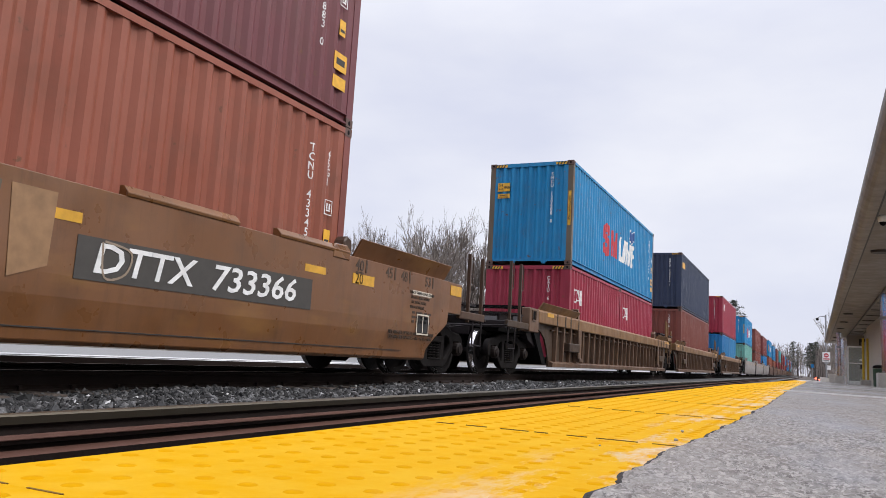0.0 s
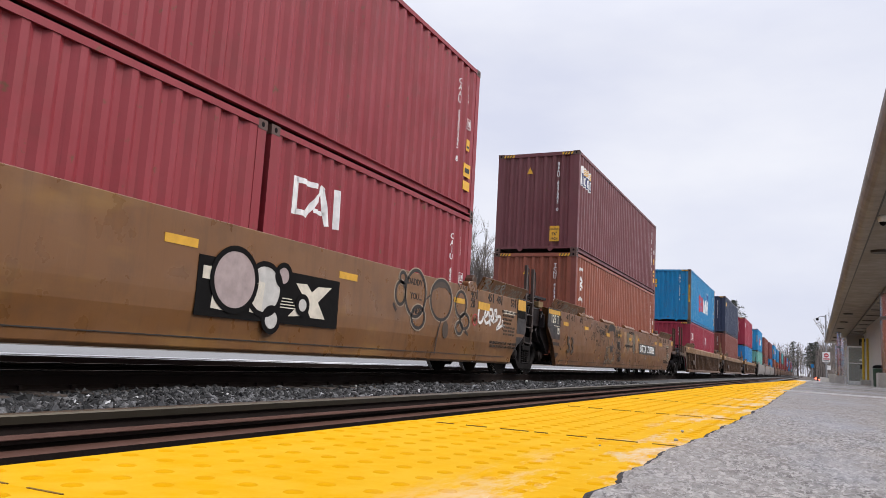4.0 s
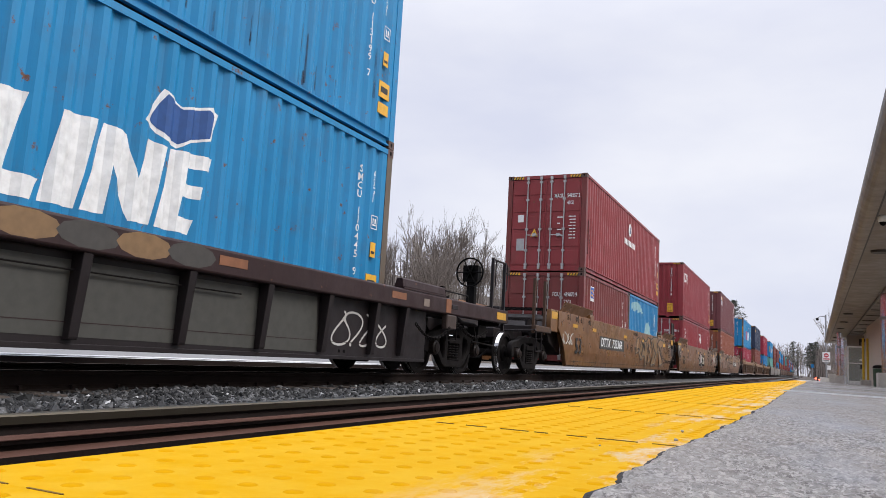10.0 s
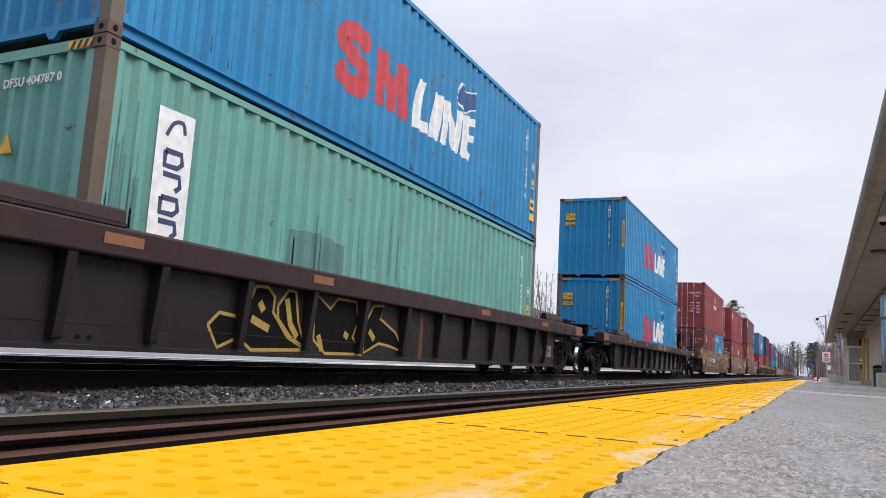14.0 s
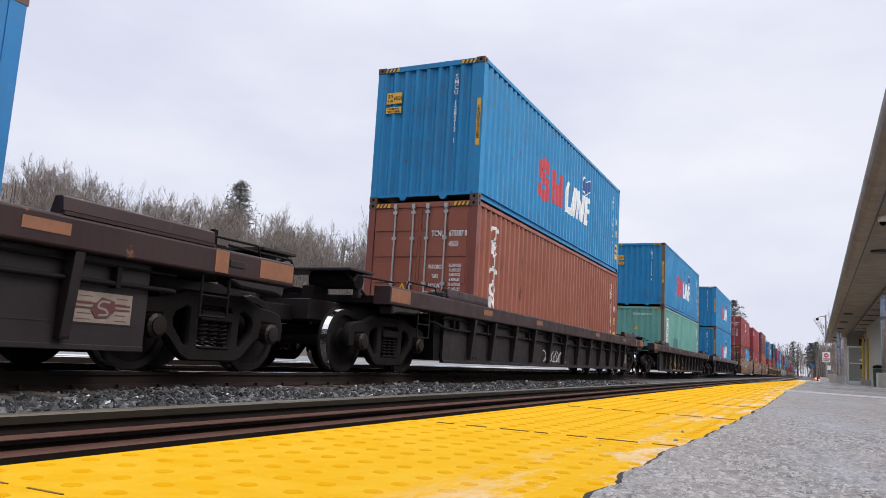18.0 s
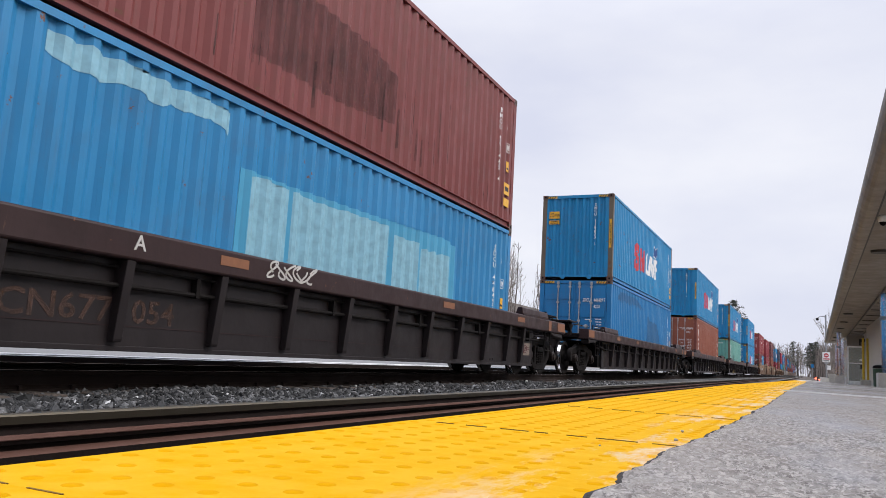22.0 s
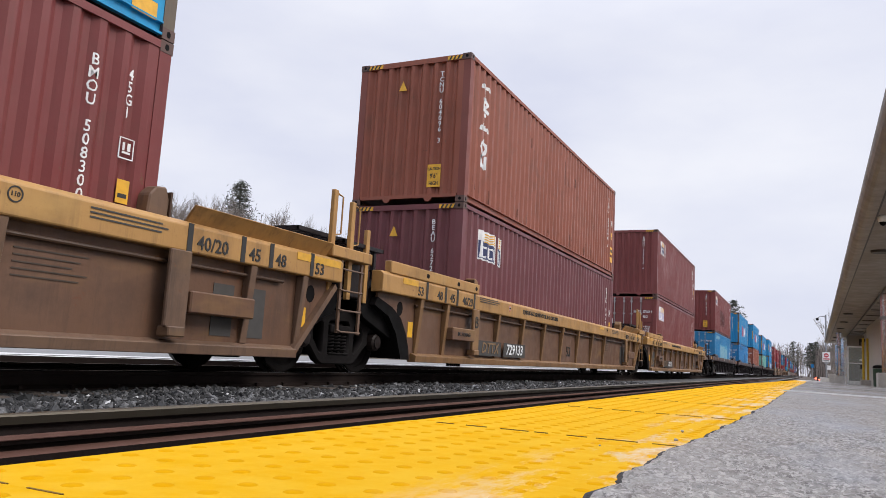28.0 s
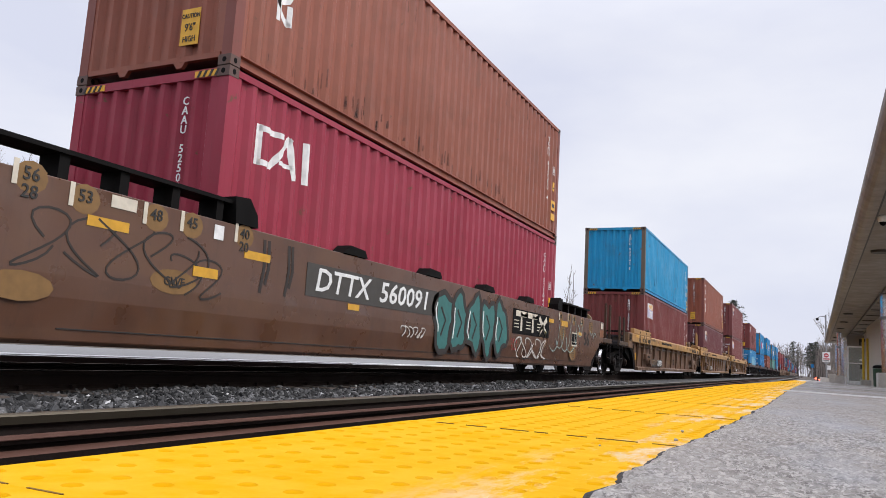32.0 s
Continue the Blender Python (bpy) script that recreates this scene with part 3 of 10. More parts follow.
        for i, (x, yy) in enumerate(pts):
            c.v += [(x, yy, level(yy) + 0.0042), (x, yy + 0.008 + 0.05 * (k > 0), level(yy) + 0.0062 + rise * (0.8 + 0.3 * noise.noise(Vector((i * 1.3, y, 2)))))]
        c.f = [(2 * i, 2 * i + 2, 2 * i + 3, 2 * i + 1) for i in range(15)]
        c.m = [0] * 15
        solo("paving_joint", c, PALE_EDGE if k % 2 == 0 else ROUGH_EDGE, "joint line across the concrete paving", kind="structure")


PANEL_L = 1.125


def tactile_meshes():
    """The plate of one panel and its domes."""
    plate = Shape().box(-0.868, -0.05 + 0.1, 0.0005, PANEL_L - 0.0005, -0.028, 0.0, 0).mesh("tactile_panel")
    s = Shape()
    nx, ny = 10, 17
    for i in range(nx):
        for j in range(ny):
            cx, cy = -0.838 + i * 0.0645, 0.0425 + j * 0.0650
            ring = [(cx + math.cos(a) * 0.0125, cy + math.sin(a) * 0.0125, 0.0) for a in [k * math.pi / 4 for k in range(8)]]
            mid = [(cx + math.cos(a) * 0.0100, cy + math.sin(a) * 0.0100, 0.0014) for a in [k * math.pi / 4 for k in range(8)]]
            top = [(cx + math.cos(a) * 0.005, cy + math.sin(a) * 0.005, 0.0021) for a in [k * math.pi / 4 for k in range(8)]]
            f = [(k, (k + 1) % 8, 8 + (k + 1) % 8, 8 + k) for k in range(8)] + [(8 + k, 8 + (k + 1) % 8, 16 + (k + 1) % 8, 16 + k) for k in range(8)] + [tuple(range(16, 24))]
            s.add(ring + mid + top, f)
    me = bpy.data.meshes.new("domes")
    me.from_pydata(s.v, [], s.f)
    me.shade_smooth()
    return plate, me


def build_pebbles():
    for x, y, r in ((-0.287, 2.06, 0.005), (-0.262, 1.79, 0.006), (-0.368, 1.52, 0.003)):
        bm = bmesh.new()
        bmesh.ops.create_icosphere(bm, subdivisions=2, radius=r)
        for v in bm.verts:
            v.co *= 0.8 + 0.4 * noise.noise(v.co * 90 + Vector((x * 30, 0, 0)))
            v.co.z *= 0.7
        me = bpy.data.meshes.new("pebble")
        bm.to_mesh(me)
        bm.free()
        me.materials.append(WALL_CONCRETE)
        tagged(new("pebble", me), "small grey stone lying on the yellow strip", "stone", "loose stones").matrix_basis = pose(x, y, r * 0.5)


def build_tactile():
    strip = thing("tactile_strip", "bright yellow tactile warning strip of domed panels along the platform edge", "tactile paving", kind="structure")
    sl, rng = Shape(), random.Random(3)
    x = -0.80
    while x < -0.27:
        w = rng.uniform(0.03, 0.09)
        sl.box(x, x + w, -0.0018, 0.0018, -0.004, 0.0002)
        x += w + rng.uniform(0.012, 0.05)
    slots, slot_mat = sl.mesh("seam_slots"), plain("dirt_in_slots", (0.26, 0.14, 0.02), rough=0.9)
    filled_mat = plain("filled_slots", (0.56, 0.29, 0.012), rough=0.9)
    plate, domes = tactile_meshes()
    for k in range(-2, 68):
        y = 0.545 + k * PANEL_L
        slope = math.degrees(math.atan2(level(y + PANEL_L) - level(y), PANEL_L))
        at = pose(0, y, level(y) + 0.001 * math.sin(k * 5.0), slope, 0, 0)
        part("tactile_panel", plate, TACTILE, strip, at=at)
        if k < 30:
            tagged(part("domes", domes, DOME, strip, at=at), kind="stuff")
        if k < 30:
            part("seam_slots", slots, slot_mat if k < 2 else filled_mat, strip, "dark dashed slots between two panels", at=pose(0, y, level(y) + 0.0016, slope, 0, 0))


# ---- station buildings beside the platform ----
CANOPY_MAT = painted("brown_grey_fascia", (0.25, 0.225, 0.20), dirt=(0.13, 0.11, 0.095), dirty=0.6, rough=0.6, bump=0.05)
SOFFIT = painted("soffit_panels", (0.20, 0.175, 0.148), dirt=(0.12, 0.10, 0.08), dirty=0.5, streak=False, rough=0.6)
DARK_LINE = plain("dark_seam", (0.05, 0.045, 0.04))
STEEL = plain("polished_stainless_steel", (0.82, 0.82, 0.83), rough=0.24, metal=1.0)
GLASS_M, gnt, gb = nodes_of("clear_glass")
gb.inputs["Base Color"].default_value, gb.inputs["Roughness"].default_value = (0.85, 0.9, 0.9, 1), 0.03
gb.inputs["Transmission Weight"].default_value, gb.inputs["IOR"].default_value = 0.85, 1.45
FRAME = plain("white_door_frame", (0.85, 0.85, 0.83), rough=0.45)
SIGN_WHITE = plain("white_sign_face", (0.78, 0.78, 0.78), rough=0.45)
POLE = plain("galvanised_pole", (0.30, 0.30, 0.31), rough=0.5, metal=0.5)
YELLOW_PAINT = plain("yellow_post_paint", (0.70, 0.47, 0.03), rough=0.45)
RED_LAMP = plain("red_signal_lamp", (1.0, 0.06, 0.03), rough=0.3, glow=9.0)
LAMP_LENS = plain("frosted_lamp_lens", (0.6, 0.58, 0.55), rough=0.35)


def canopy_x(y):
    return 0.73 + 0.0109 * y


def build_canopy():
    can = thing("platform_canopy", "long station canopy with a rounded grey metal edge and pale soffit", "canopy", kind="structure")
    y0, y1 = -6.0, 76.0
    zc = 3.16

    def run(outline):
        s = Shape()
        n = len(outline)
        for y in (y0, y1):
            for x, z in outline:
                s.v.append((canopy_x(y) + x, y, zc + z))
        s.f = [tuple(range(n))[::-1], tuple(range(n, 2 * n))] + [(i, (i + 1) % n, n + (i + 1) % n, n + i) for i in range(n)]
        s.m = [0] * len(s.f)
        return s
    nose = [(0.19 + 0.19 * math.cos(a), 0.19 + 0.19 * math.sin(a)) for a in [math.pi * (0.5 + k / 10) for k in range(11)]]
    part("fascia", run(nose + [(0.30, 0.0), (0.30, 0.38)]), CANOPY_MAT, can, "rounded brushed metal fascia", smooth=False)
    part("soffit", run([(0.31, 0.02), (4.6, 0.02), (4.6, 0.36), (0.31, 0.36)]), SOFFIT, can, "weathered pale soffit panels")
    part("drip_seam", run([(0.30, -0.004), (0.33, -0.004), (0.33, 0.018), (0.30, 0.018)]), DARK_LINE, can)
    part("light_trough", run([(1.35, -0.02), (2.05, -0.02), (2.05, 0.018), (1.35, 0.018)]), SOFFIT, can)
    for x in (1.32, 2.06):
        part("trough_edge", run([(x, -0.04), (x + 0.04, -0.04), (x + 0.04, 0.018), (x, 0.018)]), DARK_LINE, can)
    for k in range(16):
        y = 20 + k * 3.4
        sl = Shape().box(1.42, 1.98, -0.05, 0.05, -0.05, -0.02)
        part("trough_louvre", sl, DARK_LINE, can, at=pose(canopy_x(y), y, zc))
    for k, (dx, y) in enumerate([(0.72, 10.5), (0.70, 13.0), (0.72, 16.6), (0.66, 20.2), (0.66, 40.0), (0.66, 46.0), (0.66, 52.0), (0.66, 58.0), (0.66, 64.0), (0.66, 70.0)]):
        lamp = thing("downlight", "round recessed downlight with a frosted lens in the soffit", "ceiling light", pose(canopy_x(y) + dx, y, zc), "canopy downlights")
        part("rim", Shape().lathe([(-0.03, 0.15), (-0.035, 0.19), (0.0, 0.20), (0.018, 0.20)], (0, 0, 0), 2, 20), DARK_LINE, lamp)
        part("lens", Shape().lathe([(-0.028, 0.02), (-0.026, 0.15), (0.0, 0.15)], (0, 0, 0), 2, 20), LAMP_LENS, lamp)
    for dx, y in ((0.42, 15.9), (1.1, 13.2)):
        dome = thing("security_camera", "small white dome security camera under the canopy", "security camera", pose(canopy_x(y) + dx, y, zc))
        part("housing", Shape().lathe([(-0.09, 0.07), (-0.07, 0.085), (0.02, 0.085)], (0, 0, 0), 2, 16), FRAME, dome)
        part("dome_lens", Shape().lathe([(-0.16, 0.01), (-0.145, 0.035), (-0.115, 0.055), (-0.09, 0.06)], (0, 0, 0), 2, 16), BLACK, dome)


def build_column(x, y, r=0.27):
    col = thing("canopy_column", "round stainless steel clad canopy column on a concrete base", "column", pose(x, y, level(y)), "canopy columns", "structure")
    part("shaft", Shape().lathe([(0.5, r), (3.2 - level(y), r)], (0, 0, 0), 2, 28), STEEL, col, smooth=False)
    part("collar", Shape().lathe([(2.3, r + 0.012), (2.42, r + 0.012)], (0, 0, 0), 2, 28), POLE, col)
    part("plinth", Shape().box(-r - 0.14, r + 0.14, -r - 0.14, r + 0.14, -0.05, 0.5), WALL_CONCRETE, col, bevel=0.02)


def build_shelter():
    build_column(2.62, 30.0)
    build_column(2.01, 56.5, 0.13)
    z = level(55)
    wall = thing("waiting_room", "glass-fronted waiting room with white door frame and concrete wall", "station building", pose(0, 55, z), kind="structure")
    part("door_frame", Shape().box(2.42, 2.50, -0.06, 0.06, 0, 2.42).box(3.30, 3.38, -0.06, 0.06, 0, 2.42).box(2.50, 3.30, -0.06, 0.06, 2.32, 2.42).box(2.50, 3.30, -0.05, 0.05, 0.0, 0.22), FRAME, wall, bevel=0.008)
    part("door_rail", Shape().box(2.50, 3.30, -0.03, 0.03, 1.30, 1.36), FRAME, wall)
    part("door_glass", Shape().box(2.505, 3.295, -0.01, 0.01, 0.225, 1.295), GLASS_M, wall)
    part("upper_glass", Shape().box(2.505, 3.295, -0.01, 0.01, 1.365, 2.315), GLASS_M, wall)
    part("side_panel", Shape().box(2.24, 2.415, -0.05, 0.05, 0, 2.9), STEEL, wall)
    part("transom", Shape().box(2.42, 3.38, -0.05, 0.05, 2.425, 3.1), SOFFIT, wall)
    part("push_plate", Shape().box(3.14, 3.24, -0.035, -0.012, 1.0, 1.25), DARK_MARK, wall)
    part("notice", Shape().box(3.10, 3.24, -0.035, -0.012, 1.5, 1.62), SIGN_WHITE, wall)
    part("end_wall", Shape().box(3.39, 7.0, -1.5, 1.0, 0, 3.2), WALL_CONCRETE, wall, bevel=0.01)
    part("back_room", Shape().box(2.45, 6.9, 4.0, 4.3, 0, 3.1), WALL_CONCRETE, wall)
    part("side_wall", Shape().box(2.24, 2.29, 0.1, 16.0, 0, 3.0), STEEL, wall)
    solid = Shape().box(3.1, 6.5, 36, 36.4, level(36) - 0.1, 3.2).box(3.2, 3.5, 36.4, 50, level(45) - 0.2, 3.2)
    solo("shelter_wall", solid, WALL_CONCRETE, "plain concrete shelter wall under the canopy", "wall", "structure", bevel=0.01)
    post = thing("yellow_post", "tall yellow painted steel post with a black sign bracket", "post", pose(2.95, 47.5, level(47.5)))
    part("upright", Shape().tube([(-0.09, 0, 0.3), (-0.09, 0, 2.55)], 0.06, 10), YELLOW_PAINT, post)
    part("upright", Shape().tube([(0.13, 0.1, 0.3), (0.13, 0.1, 2.55)], 0.06, 10), YELLOW_PAINT, post)
    part("bracket", Shape().box(-0.28, 0.0, -0.03, 0.03, 2.35, 2.5).box(-0.28, -0.2, -0.03, 0.03, 2.15, 2.5), DARK_MARK, post)
    part("footing", Shape().box(-0.25, 0.25, -0.2, 0.2, -0.05, 0.3), WALL_CONCRETE, post, bevel=0.02)
    rail2 = thing("yellow_guard_rail", "short yellow tubular guard rail beside the wall", "guard rail", pose(3.05, 38.0, level(38)))
    part("hoop", Shape().tube([(0, 0, 0), (0, 0, 0.95), (0.6, 0, 0.95), (0.6, 0, 0)], 0.035, 8), YELLOW_PAINT, rail2)
    binn = thing("litter_bin", "dark green litter bin with a rounded lid by the wall", "litter bin", pose(2.75, 36.5, level(36.5)))
    part("bin_body", Shape().lathe([(0, 0.2), (0.75, 0.22)], (0, 0, 0), 2, 18), painted("green_bin_paint", (0.03, 0.07, 0.045)), binn)
    part("lid", Shape().lathe([(0.76, 0.23), (0.86, 0.2), (0.9, 0.06)], (0, 0, 0), 2, 18), BLACK, binn)
    planter = thing("concrete_planter", "square concrete planter beside the steel panel", "planter", pose(2.2, 74.0, level(74)))
    part("tub", Shape().prism([(-0.35, 0), (0.35, 0), (0.42, 0.75), (-0.42, 0.75)], 1, -0.4, 0.4), WALL_CONCRETE, planter, bevel=0.02)


def build_sign():
    y = 80.0
    x = 0.0222 * y
    z = level(y)
    pole = thing("sign_pole", "tall grey steel pole with a camera arm on a concrete footing", "pole", pose(x, y, z))
    part("mast", Shape().tube([(0, 0, 0.4), (0, 0, 6.3)], 0.075, 10), POLE, pole)
    part("footing", Shape().box(-0.55, 0.5, -0.4, 0.4, -0.1, 0.42), WALL_CONCRETE, pole, bevel=0.03)
    part("arm", Shape().tube([(0, 0, 6.1), (-0.45, 0, 6.15), (-0.7, 0, 5.95)], 0.035, 8), POLE, pole)
    part("camera_head", Shape().lathe([(-0.12, 0.05), (-0.08, 0.13), (0.06, 0.14), (0.12, 0.05)], (-0.72, 0, 5.85), 2, 14), BLACK, pole)
    part("junction_box", Shape().box(-0.16, 0.16, -0.12, -0.03, 1.7, 2.05), POLE, pole, bevel=0.01)
    sign = thing("warning_sign", "white notice with a red disc and dark bars", "sign", pose(x, y - 0.12, z + 2.32))
    part("board", Shape().box(-0.33, 0.33, -0.015, 0.015, -0.46, 0.46), SIGN_WHITE, sign, bevel=0.004)
    part("disc", Shape().lathe([(-0.022, 0.2), (-0.016, 0.2)], (0, 0, 0.16), 1, 24), RED_MARK, sign)
    part("disc_bar", Shape().box(-0.13, 0.13, -0.028, -0.0225, 0.12, 0.2), SIGN_WHITE, sign)
    for k, (w, zz) in enumerate(((0.26, -0.12), (0.28, -0.2), (0.22, -0.29), (0.25, -0.36))):
        part("text_bar", Shape().box(-w, w, -0.022, -0.016, zz - 0.025, zz + 0.02), RED_MARK if k < 2 else DARK_MARK, sign)
    plate = thing("small_notice", "small square white notice below the main sign", "sign", pose(x + 0.22, y - 0.1, z + 1.35))
    part("board", Shape().box(-0.14, 0.14, -0.012, 0.012, -0.2, 0.2), SIGN_WHITE, plate)
    # red signal lamps low beside the track in the distance
    sig = thing("signal_lamp", "pair of small glowing red lamps beyond the platform", "signal lamp", pose(1.25, 100.0, level(100)))
    part("stand", Shape().tube([(0, 0, 0), (0, 0, 0.45)], 0.05, 8), BLACK, sig)
    part("lens", Shape().lathe([(-0.03, 0.02), (-0.02, 0.10), (0.03, 0.10)], (-0.16, -0.1, 0.3), 1, 16), RED_LAMP, sig)
    part("lens", Shape().lathe([(-0.03, 0.02), (-0.02, 0.07), (0.03, 0.07)], (0.2, -0.1, 0.2), 1, 16), RED_LAMP, sig)
    far = thing("blue_sign", "small blue sign on a thin far pole", "sign", pose(0.95, 128.0, -0.5))
    part("pole", Shape().tube([(0, 0, 0), (0, 0, 2.5)], 0.035, 6), POLE, far)
    part("board", Shape().box(-0.2, 0.2, -0.06, -0.03, 2.0, 2.5), SEA_BLUE, far)
    wh = thing("white_trackside_box", "low white trackside equipment box", "equipment box", pose(-0.4, 110.0, -0.4))
    part("cabinet", Shape().box(-0.3, 0.3, -0.2, 0.2, 0.6, 0.85), FRAME, wh, bevel=0.02)
    part("leg", Shape().box(-0.25, -0.2, -0.1, 0.1, -0.1, 0.6), POLE, wh)
    part("leg", Shape().box(0.2, 0.25, -0.1, 0.1, -0.1, 0.6), POLE, wh)


# ---- trees ----
BARK = painted("grey_bark", (0.17, 0.145, 0.125), dirt=(0.05, 0.04, 0.035), dirty=0.6, streak=False, rough=0.9, bump=0.5)
TWIG = plain("brown_grey_twigs", (0.18, 0.15, 0.13), rough=0.9)
WOODLAND, wnt, wbsdf = nodes_of("mixed_winter_twigs")
w_geo = wnt.nodes.new("ShaderNodeNewGeometry")
wnt.links.new(ramp_of(wnt, w_geo.outputs["Random Per Island"], 0.1, 1.0, (0.06, 0.048, 0.042, 1), (0.31, 0.265, 0.235, 1)), wbsdf.inputs["Base Color"])
wbsdf.inputs["Roughness"].default_value = 0.9
NEEDLE = plain("dark_pine_needles", (0.062, 0.070, 0.055), rough=0.8)


def tree_meshes(seed, tall, spread, depth=4):
    rng = random.Random(seed)
    trunk, crown = Shape(), Shape()

    def grow(p, d, length, r, k):
        pts = [p]
        for i in range(3):
            d = (d + Vector((rng.uniform(-1, 1), rng.uniform(-1, 1), rng.uniform(-0.3, 0.7))) * 0.16).normalized()
            pts.append(pts[-1] + d * length / 3)
        if k < 2:
            trunk.tube(pts, r, 5, r * 0.55)
        else:
            s = d.orthogonal().normalized()
            t = d.cross(s)
            ring = [s, s * -0.5 + t * 0.87, s * -0.5 - t * 0.87]
            crown.add([pts[0] + o * r for o in ring] + [pts[3] + o * r * 0.5 for o in ring], [(0, 1, 4, 3), (1, 2, 5, 4), (2, 0, 3, 5)])
        if k >= depth:
            return
        for j in range(4 if k else 7):
            u = rng.uniform(0.35, 1.0) if k else rng.uniform(0.3, 1.0)
            i = min(2, int(u * 3))
            q = pts[i].lerp(pts[i + 1], u * 3 - i)
            a = rng.uniform(0, 2 * math.pi)
            side = Vector((math.cos(a), math.sin(a), rng.uniform(0.1, 0.9)))
            nd = (d * (0.75 / spread) + side * 0.6).normalized()
            grow(q, nd, length * rng.uniform(0.42, 0.62), max(0.012, r * 0.42), k + 1)
        grow(pts[-1], d, length * 0.6, max(0.012, r * 0.5), k + 1)
    grow(Vector((0, 0, -0.3)), Vector((0, 0, 1)), tall * 0.55, tall * 0.013, 0)
    return trunk.mesh("trunk"), crown.mesh("crown")


def pine_meshes(seed, tall, fat=1.0):
    rng = random.Random(seed)
    trunk, crown = Shape(), Shape()
    trunk.tube([(0, 0, -0.3), (0.1, 0, tall * 0.5), (0, 0.1, tall)], tall * 0.014, 6, 0.03)
    z = tall * 0.30
    while z < tall:
        u = (z - tall * 0.30) / (tall * 0.70)
        reach = tall * 0.27 * (1 - u) ** 0.55 * (0.55 + 0.45 * min(1.0, u * 4)) * rng.uniform(0.45, 1.2) + 0.2
        for j in range(5):
            a = rng.uniform(0, 2 * math.pi)
            d = Vector((math.cos(a), math.sin(a), rng.uniform(-0.05, 0.4)))
            tip = Vector((0, 0, z)) + d * reach
            trunk.tube([(0, 0, z), tip], 0.03, 3, 0.012)
            for i in range(11):
                c = Vector((0, 0, z)).lerp(tip, rng.uniform(0.25, 1.05)) + Vector((rng.gauss(0, 0.16), rng.gauss(0, 0.16), rng.gauss(0.05, 0.1)))
                e1 = Vector((rng.gauss(0, 1), rng.gauss(0, 1), rng.gauss(0, 0.5))).normalized() * rng.uniform(0.10, 0.24) * fat
                e2 = Vector((rng.gauss(0, 1), rng.gauss(0, 1), rng.gauss(0.6, 0.6))).normalized() * 0.045 * fat
                crown.add([c - e1, c + e2, c + e1, c - e2 * 0.6], [(0, 1, 2), (0, 2, 3)])
        z += tall * 0.018
    return trunk.mesh("trunk"), crown.mesh("crown")


